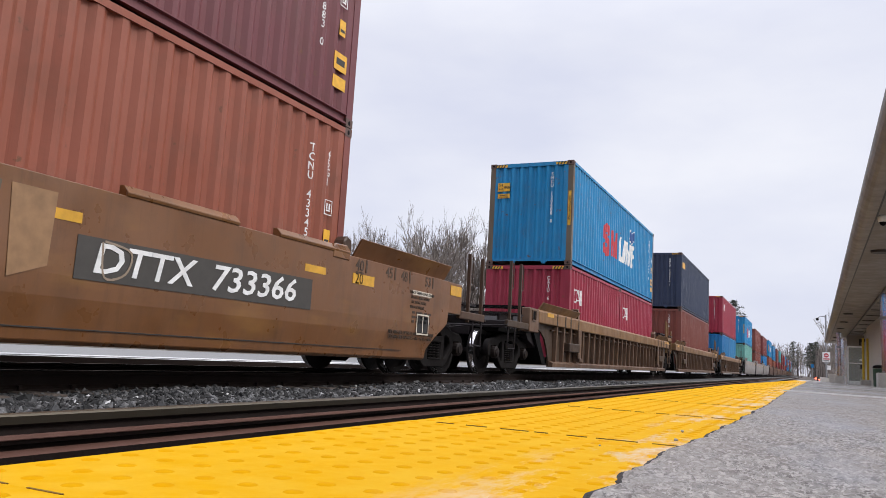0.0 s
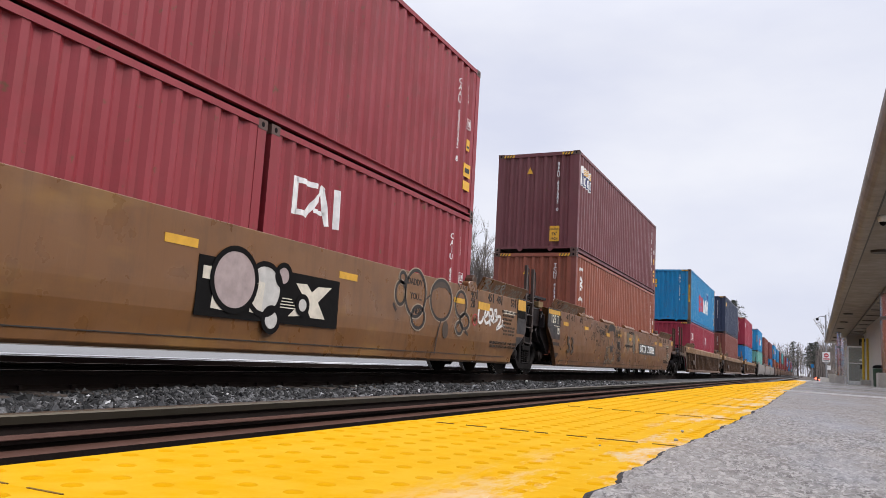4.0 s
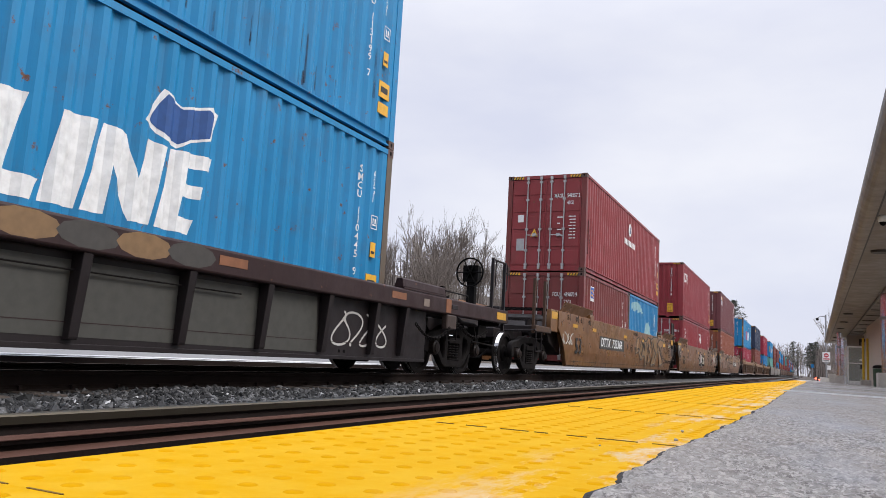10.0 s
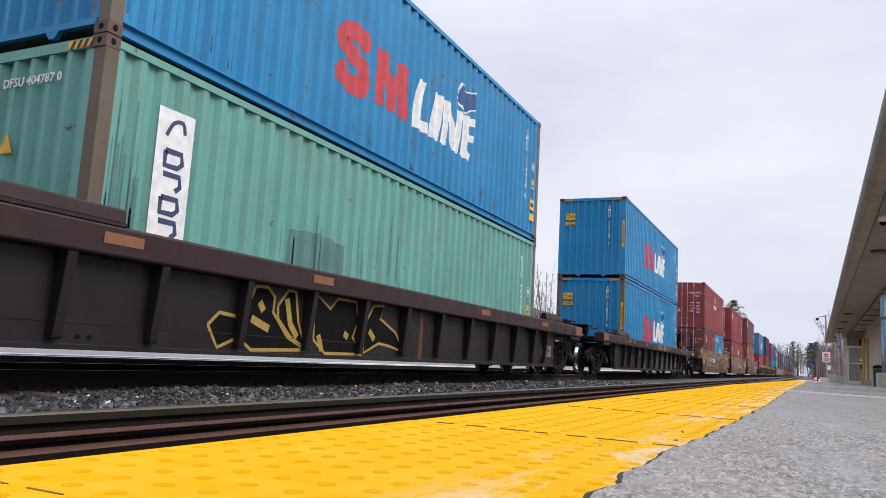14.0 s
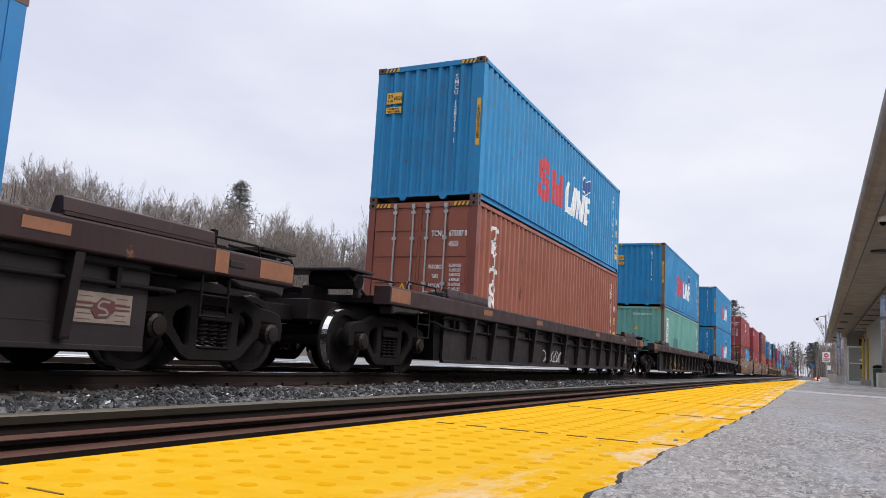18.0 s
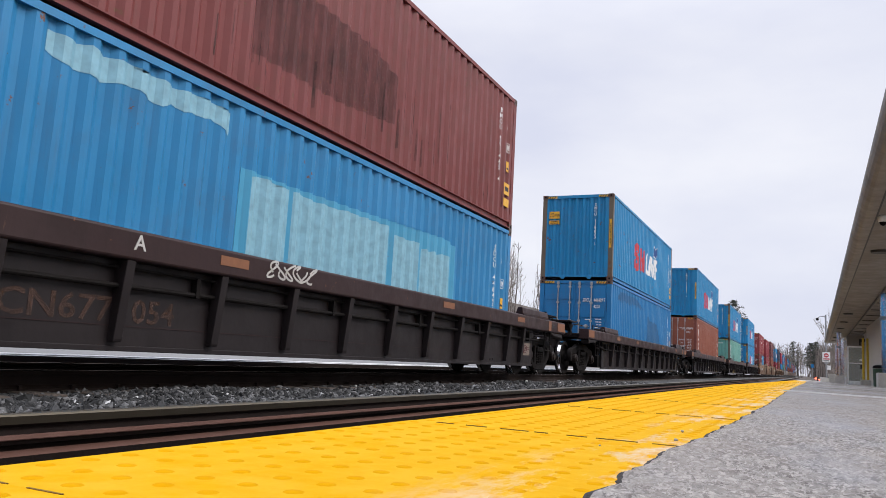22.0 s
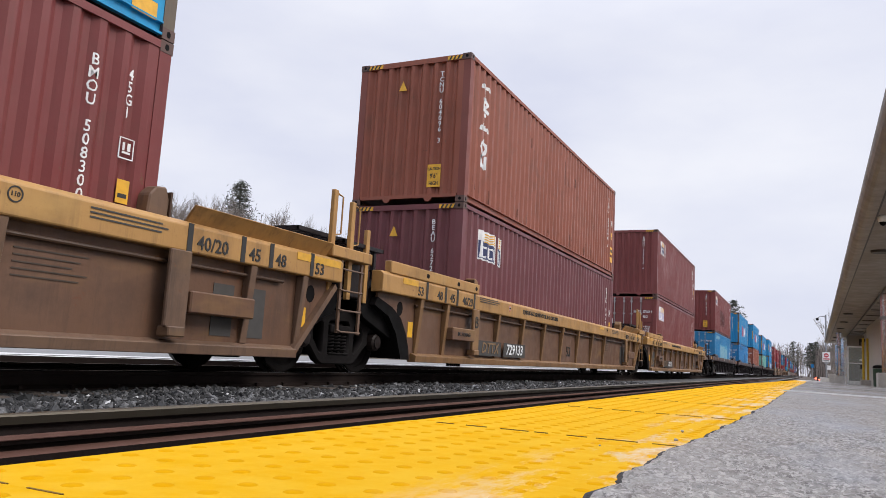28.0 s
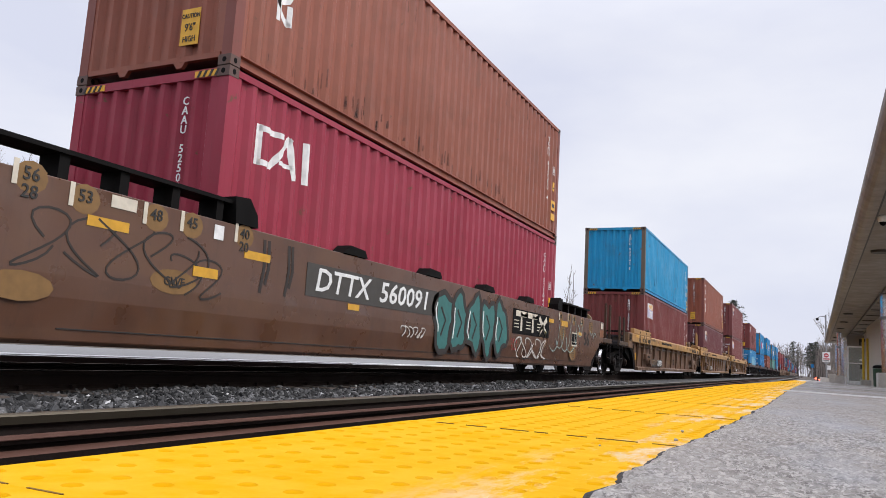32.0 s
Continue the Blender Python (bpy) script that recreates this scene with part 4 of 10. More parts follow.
def build_trees():
    kinds = [tree_meshes(s, t, w) for s, t, w in ((1, 9.0, 1.0), (2, 10.5, 0.85), (3, 8.0, 1.2), (4, 11.5, 0.8))]
    rng = random.Random(8)
    talls = [max(v.co.z for v in c.vertices) for _, c in kinds]

    def skyline(deg):
        """How high the wood's outline stands, in degrees, by the bearing to the left of the track."""
        line = [(0, 4.0), (12, 6.0), (16, 8.3), (20, 9.5), (23, 11.0), (26, 11.5), (29, 11.0), (32, 10.2), (34, 9.2), (37, 10.0), (41, 10.9), (46, 10.5), (52, 10.6), (58, 11.4), (70, 11.8)]
        for (a, ea), (b, eb) in zip(line, line[1:]):
            if deg <= b:
                return ea + (eb - ea) * (deg - a) / (b - a)
        return 11.5

    def bank(x):
        pts = [(-120, 20), (-60, 12), (-34, 5.0), (-22, 1.2), (-16.5, -0.15), (-10, -0.36)]
        for (xa, za), (xb, zb) in zip(pts, pts[1:]):
            if xa <= x <= xb:
                return za + (zb - za) * (x - xa) / (xb - xa)
        return -0.6

    def put(k, x, y, z, sc, label, group):
        tr = thing("bare_tree", label, "tree", pose(x, y, z, 0, 0, rng.uniform(0, 360)) @ Matrix.Scale(sc, 4), group)
        part("trunk", kinds[k][0], BARK, tr)
        part("crown", kinds[k][1], TWIG, tr)
    # wood on the bank behind the train: a clump straight ahead, thinner rows to the side
    for i in range(170):
        az = radians(rng.uniform(20, 66))
        dist = rng.uniform(34, 62)
        x, y = -math.sin(az) * dist, math.cos(az) * dist
        if x > -19:
            continue
        want = math.tan(radians(skyline(math.degrees(az)))) * dist
        z = bank(x)
        kk = rng.randrange(4)
        sc = max(0.3, (want * rng.uniform(0.80, 1.06) - z) / talls[kk])
        put(kk, x, y, z, sc, "leafless grey-brown winter tree on the bank", "wood behind the tracks")
    for i in range(34):
        y = rng.uniform(95, 190)
        x = rng.uniform(-18, 1.5) if i % 2 else rng.uniform(2.5, 14)
        put(rng.randrange(4), x if x < -12 or x > 2 else x - 14, y, -0.7, y * rng.uniform(0.036, 0.055) / 9.0 * (1.35 if x > 2 else 1.0) * 0.9, "leafless winter tree beyond the end of the platform", "wood beyond the platform")
    for x, y, top in ((-41.0, 46.5, 13.0), (-14.0, 176, 15.6), (-12.0, 240, 11.0), (2.0, 330, 13.0), (4.0, 340, 14.0), (9.0, 300, 11.5), (-6.0, 470, 19.0), (14.0, 320, 11.0), (-20.0, 160, 12.0)):
        z = bank(x) if x < -16.5 else -0.7
        pm = pine_meshes(int(abs(x) * 7), top - z, 1.0 if y < 100 else 2.4)
        pt = thing("pine_tree", "dark green ragged pine standing among bare trees", "pine tree", pose(x, y, z), "pines")
        part("trunk", pm[0], BARK, pt)
        part("crown", pm[1], NEEDLE, pt)
    # brush and far hillside wood: thin crooked trunks with upswept branches and twigs
    stems = Shape()

    def sapling(x, y, z, hgt, r, branches):
        lean = Vector((rng.gauss(0, 0.045), rng.gauss(0, 0.045), 0))
        bow = Vector((rng.gauss(0, 0.02), rng.gauss(0, 0.02), 0))
        pts = [Vector((x, y, z - 0.2)), Vector((x, y, z)) + (lean * 0.4 + bow) * hgt + Vector((0, 0, hgt * 0.5)), Vector((x, y, z)) + lean * hgt + Vector((0, 0, hgt))]
        stems.tube(pts, r, 3, r * 0.25)
        for j in range(branches):
            u = rng.uniform(0.3, 0.97)
            p = pts[0].lerp(pts[1], u * 2) if u < 0.5 else pts[1].lerp(pts[2], u * 2 - 1)
            a, ln = rng.uniform(0, 2 * math.pi), hgt * rng.uniform(0.10, 0.26) * (1.25 - u)
            q = p + Vector((math.cos(a) * 0.55, math.sin(a) * 0.55, rng.uniform(0.55, 1.1))) * ln
            stems.tube([p, q], r * 0.34, 3, r * 0.14)
            for i in range(2):
                b = rng.uniform(0, 2 * math.pi)
                p2 = p.lerp(q, rng.uniform(0.3, 0.9))
                stems.tube([p2, p2 + Vector((math.cos(b) * 0.5, math.sin(b) * 0.5, rng.uniform(0.4, 1.0))) * ln * 0.5], r * 0.2, 3, r * 0.1)
    for i in range(1050):
        az = radians(rng.uniform(8, 70))
        dist = rng.uniform(38, 84)
        x, y = -math.sin(az) * dist, math.cos(az) * dist
        if x > -20:
            continue
        z = bank(x)
        hgt = max(1.0, math.tan(radians(skyline(math.degrees(az)) * 0.93)) * dist - z) * (rng.uniform(0.3, 0.7) if i % 3 else rng.uniform(0.75, 1.0))
        sapling(x, y, z, hgt, rng.uniform(0.025, 0.10), 8)
    for i in range(420):
        y, x = rng.uniform(-4, 44), rng.uniform(-30, -17.5)
        sapling(x, y, bank(x), rng.uniform(1.0, 2.6), rng.uniform(0.012, 0.03), 8)
    for i in range(2300):
        y = rng.uniform(110, 420)
        x = rng.uniform(-34, -13) if i % 4 == 0 else rng.uniform(3.2, 0.075 * y)
        sapling(x, y, -0.8, y * rng.uniform(0.016, 0.040), 0.00042 * y, 15)
    for i in range(800):
        y = rng.uniform(660, 800)
        x = rng.uniform(-90, 70)
        sapling(x, y, -1.0, y * rng.uniform(0.022, 0.042) * (0.8 if x < -25 else 1.0), 0.2, 17)
    me = bpy.data.meshes.new("far_wood")
    me.from_pydata(stems.v, [], stems.f)
    me.materials.append(WOODLAND)
    tagged(new("far_wood", me), "dense leafless brush and thin trunks of a winter wood", "woodland", "", "stuff")


build_ground()
build_tracks()
build_stones()
build_platform()
build_tactile()
build_pebbles()
build_canopy()
build_shelter()
build_sign()
build_trees()

# ---- freight containers ----
L40, L20, WID, HC, STD = 12.192, 6.058, 2.438, 2.896, 2.591


def wave(length, margin, pitch, depth):
    """A trapezoid corrugation: (along, inset) from end to end."""
    n = max(1, int(round((length - 2 * margin) / pitch)))
    p = (length - 2 * margin) / n
    pts = [(-length / 2 + margin * 0.3, 0.0)]
    for i in range(n):
        a = -length / 2 + margin + i * p
        pts += [(a, 0.0), (a + 0.24 * p, depth), (a + 0.5 * p, depth), (a + 0.74 * p, 0.0)]
    pts.append((length / 2 - margin * 0.3, 0.0))
    return pts


def side_mesh(length, high):
    s = Shape()
    pts = wave(length, 0.22, 0.278, 0.044)
    for a, d in pts:
        s.v += [(WID / 2 - 0.012 - d, a, 0.15), (WID / 2 - 0.012 - d, a, high - 0.085)]
    n = len(pts)
    s.f = [(2 * i, 2 * i + 2, 2 * i + 3, 2 * i + 1) for i in range(n - 1)]
    s.m = [0] * len(s.f)
    return s.mesh("side_wall")


def end_mesh(length, high):
    s = Shape()
    pts = wave(WID, 0.20, 0.262, 0.06)
    y = -length / 2 + 0.02
    for a, d in pts:
        s.v += [(a, y + d, 0.16), (a, y + d, high - 0.10)]
    s.f = [(2 * i, 2 * i + 1, 2 * i + 3, 2 * i + 2) for i in range(len(pts) - 1)]
    s.m = [0] * len(s.f)
    return s.mesh("end_wall")


def casting_mesh():
    """A corner casting; black ovals laid on its faces give the dark of its holes."""
    s = Shape().box(-0.089, 0.089, -0.081, 0.081, -0.059, 0.059, 0)
    oval = [(0.030 * math.cos(a), 0.045 * math.sin(a)) for a in [k * math.pi / 5 for k in range(10)]]
    s.prism([(a * 0.9 - 0.0, b * 0.75) for a, b in oval], 0, 0.0885, 0.0905, 1)
    s.prism([(a * 0.9, b * 0.75) for a, b in oval], 0, -0.0905, -0.0885, 1)
    s.prism([(a, b * 0.7) for a, b in oval], 1, -0.0825, -0.0805, 1)
    s.prism([(a, b * 0.7) for a, b in oval], 1, 0.0805, 0.0825, 1)
    return s.mesh("corner_casting")


def rail_meshes(length, high):
    top = Shape().box(WID / 2 - 0.06, WID / 2, -length / 2 + 0.16, length / 2 - 0.16, high - 0.09, high - 0.015)
    bot = Shape().prism([(WID / 2 - 0.06, 0.03), (WID / 2 - 0.004, 0.03), (WID / 2 - 0.004, 0.055), (WID / 2 - 0.045, 0.06), (WID / 2 - 0.045, 0.14), (WID / 2, 0.15), (WID / 2, 0.165), (WID / 2 - 0.06, 0.165)], 1, -length / 2 + 0.16, length / 2 - 0.16)
    return top.mesh("top_rail"), bot.mesh("bottom_rail")


def frame_meshes(length, high, door):
    y = -length / 2
    post = Shape().prism([(WID / 2 - 0.15, y + 0.012), (WID / 2 - 0.004, y + 0.012), (WID / 2 - 0.004, y + 0.16), (WID / 2 - 0.05, y + 0.16), (WID / 2 - 0.05, y + 0.06), (WID / 2 - 0.15, y + 0.05)], 2, 0.11, high - 0.11)
    head = Shape().box(-WID / 2 + 0.17, WID / 2 - 0.17, y + 0.008, y + 0.07, high - 0.115, high - 0.012)
    sill = Shape().box(-WID / 2 + 0.17, WID / 2 - 0.17, y + 0.008, y + 0.07, 0.10 if not door else 0.02, 0.165)
    if not door:
        for x in (-0.45, 0.45):
            sill.prism([(x - 0.09, 0.10), (x + 0.09, 0.10), (x + 0.04, 0.03), (x - 0.04, 0.03)], 1, y + 0.01, y + 0.06)
    return post.mesh("corner_post"), head.mesh("header"), sill.mesh("end_sill")


def door_mesh(length, high):
    """One door leaf with sunk panels between ribs."""
    y = -length / 2
    s = Shape().box(0.012, WID / 2 - 0.16, y + 0.03, y + 0.07, 0.17, high - 0.12)
    rows = 5 if high > 2.7 else 4
    step = (high - 0.29) / rows
    for i in range(rows):
        z0 = 0.17 + i * step + 0.05
        s.prism([(0.05, y + 0.03), (0.06, y + 0.012), (WID / 2 - 0.21, y + 0.012), (WID / 2 - 0.2, y + 0.03)], 2, z0, z0 + step - 0.13)
    s.box(0.0, 0.014, y + 0.018, y + 0.03, 0.17, high - 0.12, 0)
    return s.mesh("door_leaf", 0.004)


def lock_mesh(length, high):
    y = -length / 2
    s = Shape().tube([(0, y - 0.018, 0.10), (0, y - 0.018, high - 0.06)], 0.019, 8)
    for z in (0.2, 0.62, 1.25, high - 0.75, high - 0.22):
        s.box(-0.045, 0.045, y - 0.035, y + 0.012, z - 0.03, z + 0.03)
    for z in (0.11, high - 0.10):
        s.box(-0.035, 0.035, y - 0.045, y + 0.01, z - 0.05, z + 0.05)
    return s.mesh("lock_rod")


def handle_mesh(length):
    y = -length / 2
    s = Shape().tube([(0, y - 0.03, 1.08), (0.12, y - 0.05, 1.07), (0.36, y - 0.05, 1.07)], 0.013, 6)
    s.box(0.2, 0.3, y - 0.06, y + 0.01, 1.03, 1.12)
    return s.mesh("door_handle")


FLIP = Matrix.Rotation(math.pi, 4, "Z")
glyphs = {}


def folded(name, flat, length):
    """Paint that lies on the folds of a side wall: flat faces in (along, up), cut at every fold and set on it."""
    bm = bmesh.new()
    verts, faces = flat
    vs = [bm.verts.new((0.0, a, b)) for a, b in verts]
    for f in faces:
        if len(set(f)) > 2:
            try:
                bm.faces.new([vs[k] for k in f])
            except ValueError:
                pass
    bmesh.ops.triangulate(bm, faces=bm.faces)
    pts = wave(length, 0.22, 0.278, 0.044)
    lo, hi = min(v[0] for v in verts), max(v[0] for v in verts)
    for a, _ in pts:
        if lo < a < hi:
            bmesh.ops.bisect_plane(bm, geom=bm.verts[:] + bm.edges[:] + bm.faces[:], dist=1e-5, plane_co=(0, a, 0), plane_no=(0, 1, 0))
    al, de = [q[0] for q in pts], [q[1] for q in pts]
    for v in bm.verts:
        v.co.x = WID / 2 - 0.012 - float(np.interp(v.co.y, al, de)) + 0.0025
    for f in bm.faces:
        if f.normal.x < 0:
            f.normal_flip()
    bm.normal_update()
    for f in bm.faces:
        if f.normal.x < 0:
            f.normal_flip()
    me = bpy.data.meshes.new(name)
    bm.to_mesh(me)
    bm.free()
    return me


def side_paint(name, parent, material, outline, length, key=None):
    """One painted outline of (along, up) on the folds of a container's side wall."""
    flat = outline if isinstance(outline, tuple) else (outline, [tuple(range(len(outline)))])
    me = cached((name, key), lambda: folded(name, flat, length)) if key else folded(name, flat, length)
    return part(name, me, material, parent)


def ribbon(pts, w):
    """The outline of a broad stroke along pts."""
    pts = [Vector(q) for q in pts]
    n = len(pts)
    left, right = [], []
    for i, q in enumerate(pts):
        d = (pts[min(i + 1, n - 1)] - pts[max(i - 1, 0)]).normalized()
        o = Vector((-d.y, d.x)) * w / 2
        left.append(tuple(q + o))
        right.append(tuple(q - o))
    return left + right, [(i, i + 1, n + i + 1, n + i) for i in range(n - 1)]


def moved(flat, y, z, k=1.0, kz=1.0):
    return [(y + a * k, z + b * kz) for a, b in flat[0]], flat[1]


def text_mesh(body, size, upright, deep=0.003):
    key = (body, upright, deep)
    if key not in glyphs:
        cu = bpy.data.curves.new("lettering", "FONT")
        cu.body = "\n".join(body) if upright else body
        cu.align_x, cu.align_y = "CENTER", "CENTER"
        cu.size, cu.space_line, cu.resolution_u = 1.0, 0.82, 2
        cu.extrude, cu.offset = deep, 0.012
        ob = bpy.data.objects.new("lettering", cu)
        glyphs[key] = bpy.data.meshes.new_from_object(ob)
        glyphs[key].name = "lettering"
        bpy.data.objects.remove(ob)
    return glyphs[key]


def write(body, size, material, parent, x, y, z, face="side", upright=False, wide=1.0, name="lettering", lean=0.0, roll=0.0, fold=0.0):
    """Lettering on a face: 'side' reads along +y on the +x face, 'end' reads along +x on the -y face; fold: a container's length, to paint it on its folds."""
    if fold:
        me = text_mesh(body, size, upright, 0.0)
        flat = ([(y + v.co.x * size * wide, z + v.co.y * size) for v in me.vertices], [tuple(q.vertices) for q in me.polygons])
        return part(name, folded(name, flat, fold), material, parent)
    me = text_mesh(body, size, upright)
    turn = Matrix.Rotation(math.pi / 2, 4, "X")
    if face == "side":
        turn = Matrix.Rotation(math.pi / 2, 4, "Z") @ turn
    m = Matrix.Translation((x, y, z)) @ turn @ Matrix.Rotation(radians(roll), 4, "Z")
    if lean:
        sh = Matrix.Identity(4)
        sh[0][1] = lean
    me2 = me.copy()
    me2.transform(Matrix.Diagonal((size * wide, size, 1, 1)))
    if lean:
        me2.transform(sh)
    me2.materials.clear()
    return part(name, me2, material, parent, at=m)


def panel(name, parent, material, x, y0, y1, z0, z1, lean=0.0, t=0.004):
    """A flat painted or glued patch on the +x face."""
    s = Shape().prism([(y0, z0), (y1, z0), (y1 + lean, z1), (y0 + lean, z1)], 0, x, x + t)
    return part(name, s, material, parent)


def end_panel(name, parent, material, y, x0, x1, z0, z1, t=0.004):
    return part(name, Shape().box(x0, x1, y - t, y, z0, z1), material, parent)


STRIPE = plain("black_stripe_paint", (0.02, 0.018, 0.015), rough=0.6)


def hazard(parent, length, high, sgn):
    y = -length / 2 + 0.004
    w = 0.28
    x0 = sgn * (WID / 2 - 0.30)
    part("hazard_band", Shape().box(x0 - w / 2 - 0.06, x0 + w / 2 + 0.06, y - 0.002, y + 0.006, high - 0.105, high - 0.03), YELLOW, parent)
    s = Shape()
    for k in range(4):
        a = x0 - w / 2 - 0.03 + k * 0.085
        s.prism([(a, high - 0.105), (a + 0.035, high - 0.105), (a + 0.075, high - 0.03), (a + 0.04, high - 0.03)], 1, y - 0.006, y - 0.002)
    part("hazard_stripe", s, STRIPE, parent)


def container(label, paint, length, high, near="blind", post=None, cast=None, group="freight containers", detail=True):
    """A shipping container; its origin is the middle of its floor, its near end is at -y."""
    c = thing("shipping_container", label, "container", None, group)
    post = post or paint
    key = (length, high)
    side = cached(("side", *key), lambda: side_mesh(length, high))
    endm = cached(("end", *key), lambda: end_mesh(length, high))
    tr, br = cached(("rails", *key), lambda: rail_meshes(length, high))
    part("side_wall", side, paint, c)
    part("side_wall", side, paint, c, at=FLIP)
    part("roof", cached(("roof", *key), lambda: Shape().box(-WID / 2 + 0.05, WID / 2 - 0.05, -length / 2 + 0.06, length / 2 - 0.06, high - 0.05, high - 0.012).mesh("roof")), paint, c)
    part("floor", cached(("floor", *key), lambda: Shape().box(-WID / 2 + 0.06, WID / 2 - 0.06, -length / 2 + 0.1, length / 2 - 0.1, 0.12, 0.16).mesh("floor")), CASTING, c)
    for m in (None, FLIP):
        part("top_rail", tr, paint, c, at=m)
        part("bottom_rail", br, paint, c, at=m)
    for flip in (False, True):
        door = (near == "door") != flip
        m = FLIP if flip else Matrix.Identity(4)
        pm, hm, sm = cached(("frame", door, *key), lambda: frame_meshes(length, high, door))
        part("corner_post", pm, post, c, at=m)
        pl = cached(("post_l", door, *key), lambda: mirrored(pm))
        part("corner_post", pl, post, c, at=m)
        part("header", hm, paint, c, at=m)
        part("end_sill", sm, paint, c, at=m)
        if door:
            dm = cached(("door", *key), lambda: door_mesh(length, high))
            part("door_leaf", dm, paint, c, at=m)
            part("door_leaf", cached(("door_l", *key), lambda: mirrored(dm)), paint, c, at=m)
            if not flip:
                lm = cached(("lock", *key), lambda: lock_mesh(length, high))
                for x in (-0.57, -0.16, 0.16, 0.56):
                    part("lock_rod", lm, GALV, c, "galvanised locking rod", at=Matrix.Translation((x, 0, 0)))
                hh = cached(("handle", length), lambda: handle_mesh(length))
                for x in (-0.57, 0.16):
                    part("door_handle", hh, GALV, c, at=Matrix.Translation((x, 0, 0)))
        else:
            part("end_wall", endm, paint, c, at=m)
    cm = cached("casting", casting_mesh)
    for sx in (-1, 1):
        for sy in (-1, 1):
            for z in (0.059, high - 0.059):
                part("corner_casting", cm, [cast or CASTING, BLACK], c, at=Matrix.Translation((sx * (WID / 2 - 0.089), sy * (length / 2 - 0.081), z)))
    if detail:
        hazard(c, length, high, 1)
        hazard(c, length, high, -1)
    return c


def mirrored(me):
    out = me.copy()
    out.transform(Matrix.Scale(-1, 4, (1, 0, 0)))
    out.flip_normals()
    return out


OUT = WID / 2 - 0.008          # just proud of a side wall


def blind_marks(c, length, high, code, hazard_card="caution", ink=None):
    """Marks of a plain end: upright code, warning triangle, height card."""
    y = -length / 2 + 0.012
    write(code, 0.135, ink or WHITE, c, 0.62, y, high - 0.30 - 0.056 * len(code), "end", True)
    if hazard_card == "caution":
        end_panel("height_card", c, YELLOW, y, 0.42, 0.70, 0.30, 0.74)
        for k, (t, s) in enumerate((("CAUTION", 0.075), ("9'6\"", 0.13), ("HIGH", 0.10))):
            write(t, s, DARK_MARK, c, 0.56, y - 0.006, 0.65 - k * 0.14, "end", wide=0.8)
        tri = Shape().prism([(-0.32, high - 0.62), (-0.14, high - 0.62), (-0.23, high - 0.42)], 1, y - 0.004, y)
        part("warning_triangle", tri, YELLOW, c)
    elif hazard_card == "metric":
        end_panel("height_card", c, YELLOW, y, -0.98, -0.62, high - 0.80, high - 0.56)
        end_panel("warning_card", c, YELLOW, y, -0.98, -0.62, high - 1.0, high - 0.87)
        write("2.9", 0.11, DARK_MARK, c, -0.89, y - 0.006, high - 0.635, "end", wide=0.9)
        write("9 1/2", 0.075, DARK_MARK, c, -0.89, y - 0.006, high - 0.735, "end", wide=0.9)
        write("HIGH", 0.12, DARK_MARK, c, -0.71, y - 0.006, high - 0.69, "end", wide=0.62)
        write("WARNING", 0.05, DARK_MARK, c, -0.80, y - 0.006, high - 0.91, "end")
        write("HIGH TRAILER", 0.045, DARK_MARK, c, -0.80, y - 0.006, high - 0.965, "end")
        s = end_panel("caution_strip", c, YELLOW, -length / 2 + 0.011, WID / 2 - 0.125, WID / 2 - 0.045, high - 1.82, high - 0.86)
        write("CAUTION 9'6\" HIGH", 0.075, DARK_MARK, c, WID / 2 - 0.085, -length / 2 + 0.003, high - 1.34, "end", roll=-90)


def door_marks(c, length, high, code, iso, load_rows=()):
    """Marks of a door end: code, size and the load table; unreadable rows are bars."""
    y = -length / 2 + 0.008
    owner, digits = code[:4], code[5:]
    write(owner, 0.165, WHITE, c, 0.40, y, high - 0.66, "end", wide=0.62)
    write(digits, 0.165, WHITE, c, 0.83, y, high - 0.66, "end", wide=0.62)
    write(iso, 0.15, WHITE, c, 0.75, y, high - 0.87, "end", wide=0.66)
    for k in range(8):
        z = high - 1.29 - k * 0.092
        if load_rows:
            write(load_rows[k], 0.085, WHITE, c, 0.80, y, z, "end", wide=0.66, lean=0.15 if k % 2 else 0.0)
            if k % 2 == 0:
                write(("MAX GROSS", "TARE", "PAYLOAD", "CUB.CAP.")[k // 2], 0.115, WHITE, c, 0.38, y, z - 0.03, "end", wide=0.52)
        else:
            end_panel("text_bar", c, WHITE, y - 0.001, 0.70 + 0.02 * (k % 3), 0.82, z, z + 0.028)
            end_panel("text_bar", c, WHITE, y - 0.001, 0.84, 0.91, z, z + 0.028)
            if k % 2 == 0:
                end_panel("text_bar", c, WHITE, y - 0.001, 0.36, 0.54 - 0.05 * (k % 3), z - 0.02, z + 0.012)
    tri = Shape().prism([(-0.46, high - 1.86), (-0.22, high - 1.86), (-0.33, high - 1.62)], 1, y - 0.005, y)
    part("warning_triangle", tri, YELLOW, c)
    part("triangle_mark", Shape().prism([(-0.38, high - 1.80), (-0.31, high - 1.80), (-0.33, high - 1.70)], 1, y - 0.007, y - 0.0055), DARK_MARK, c)


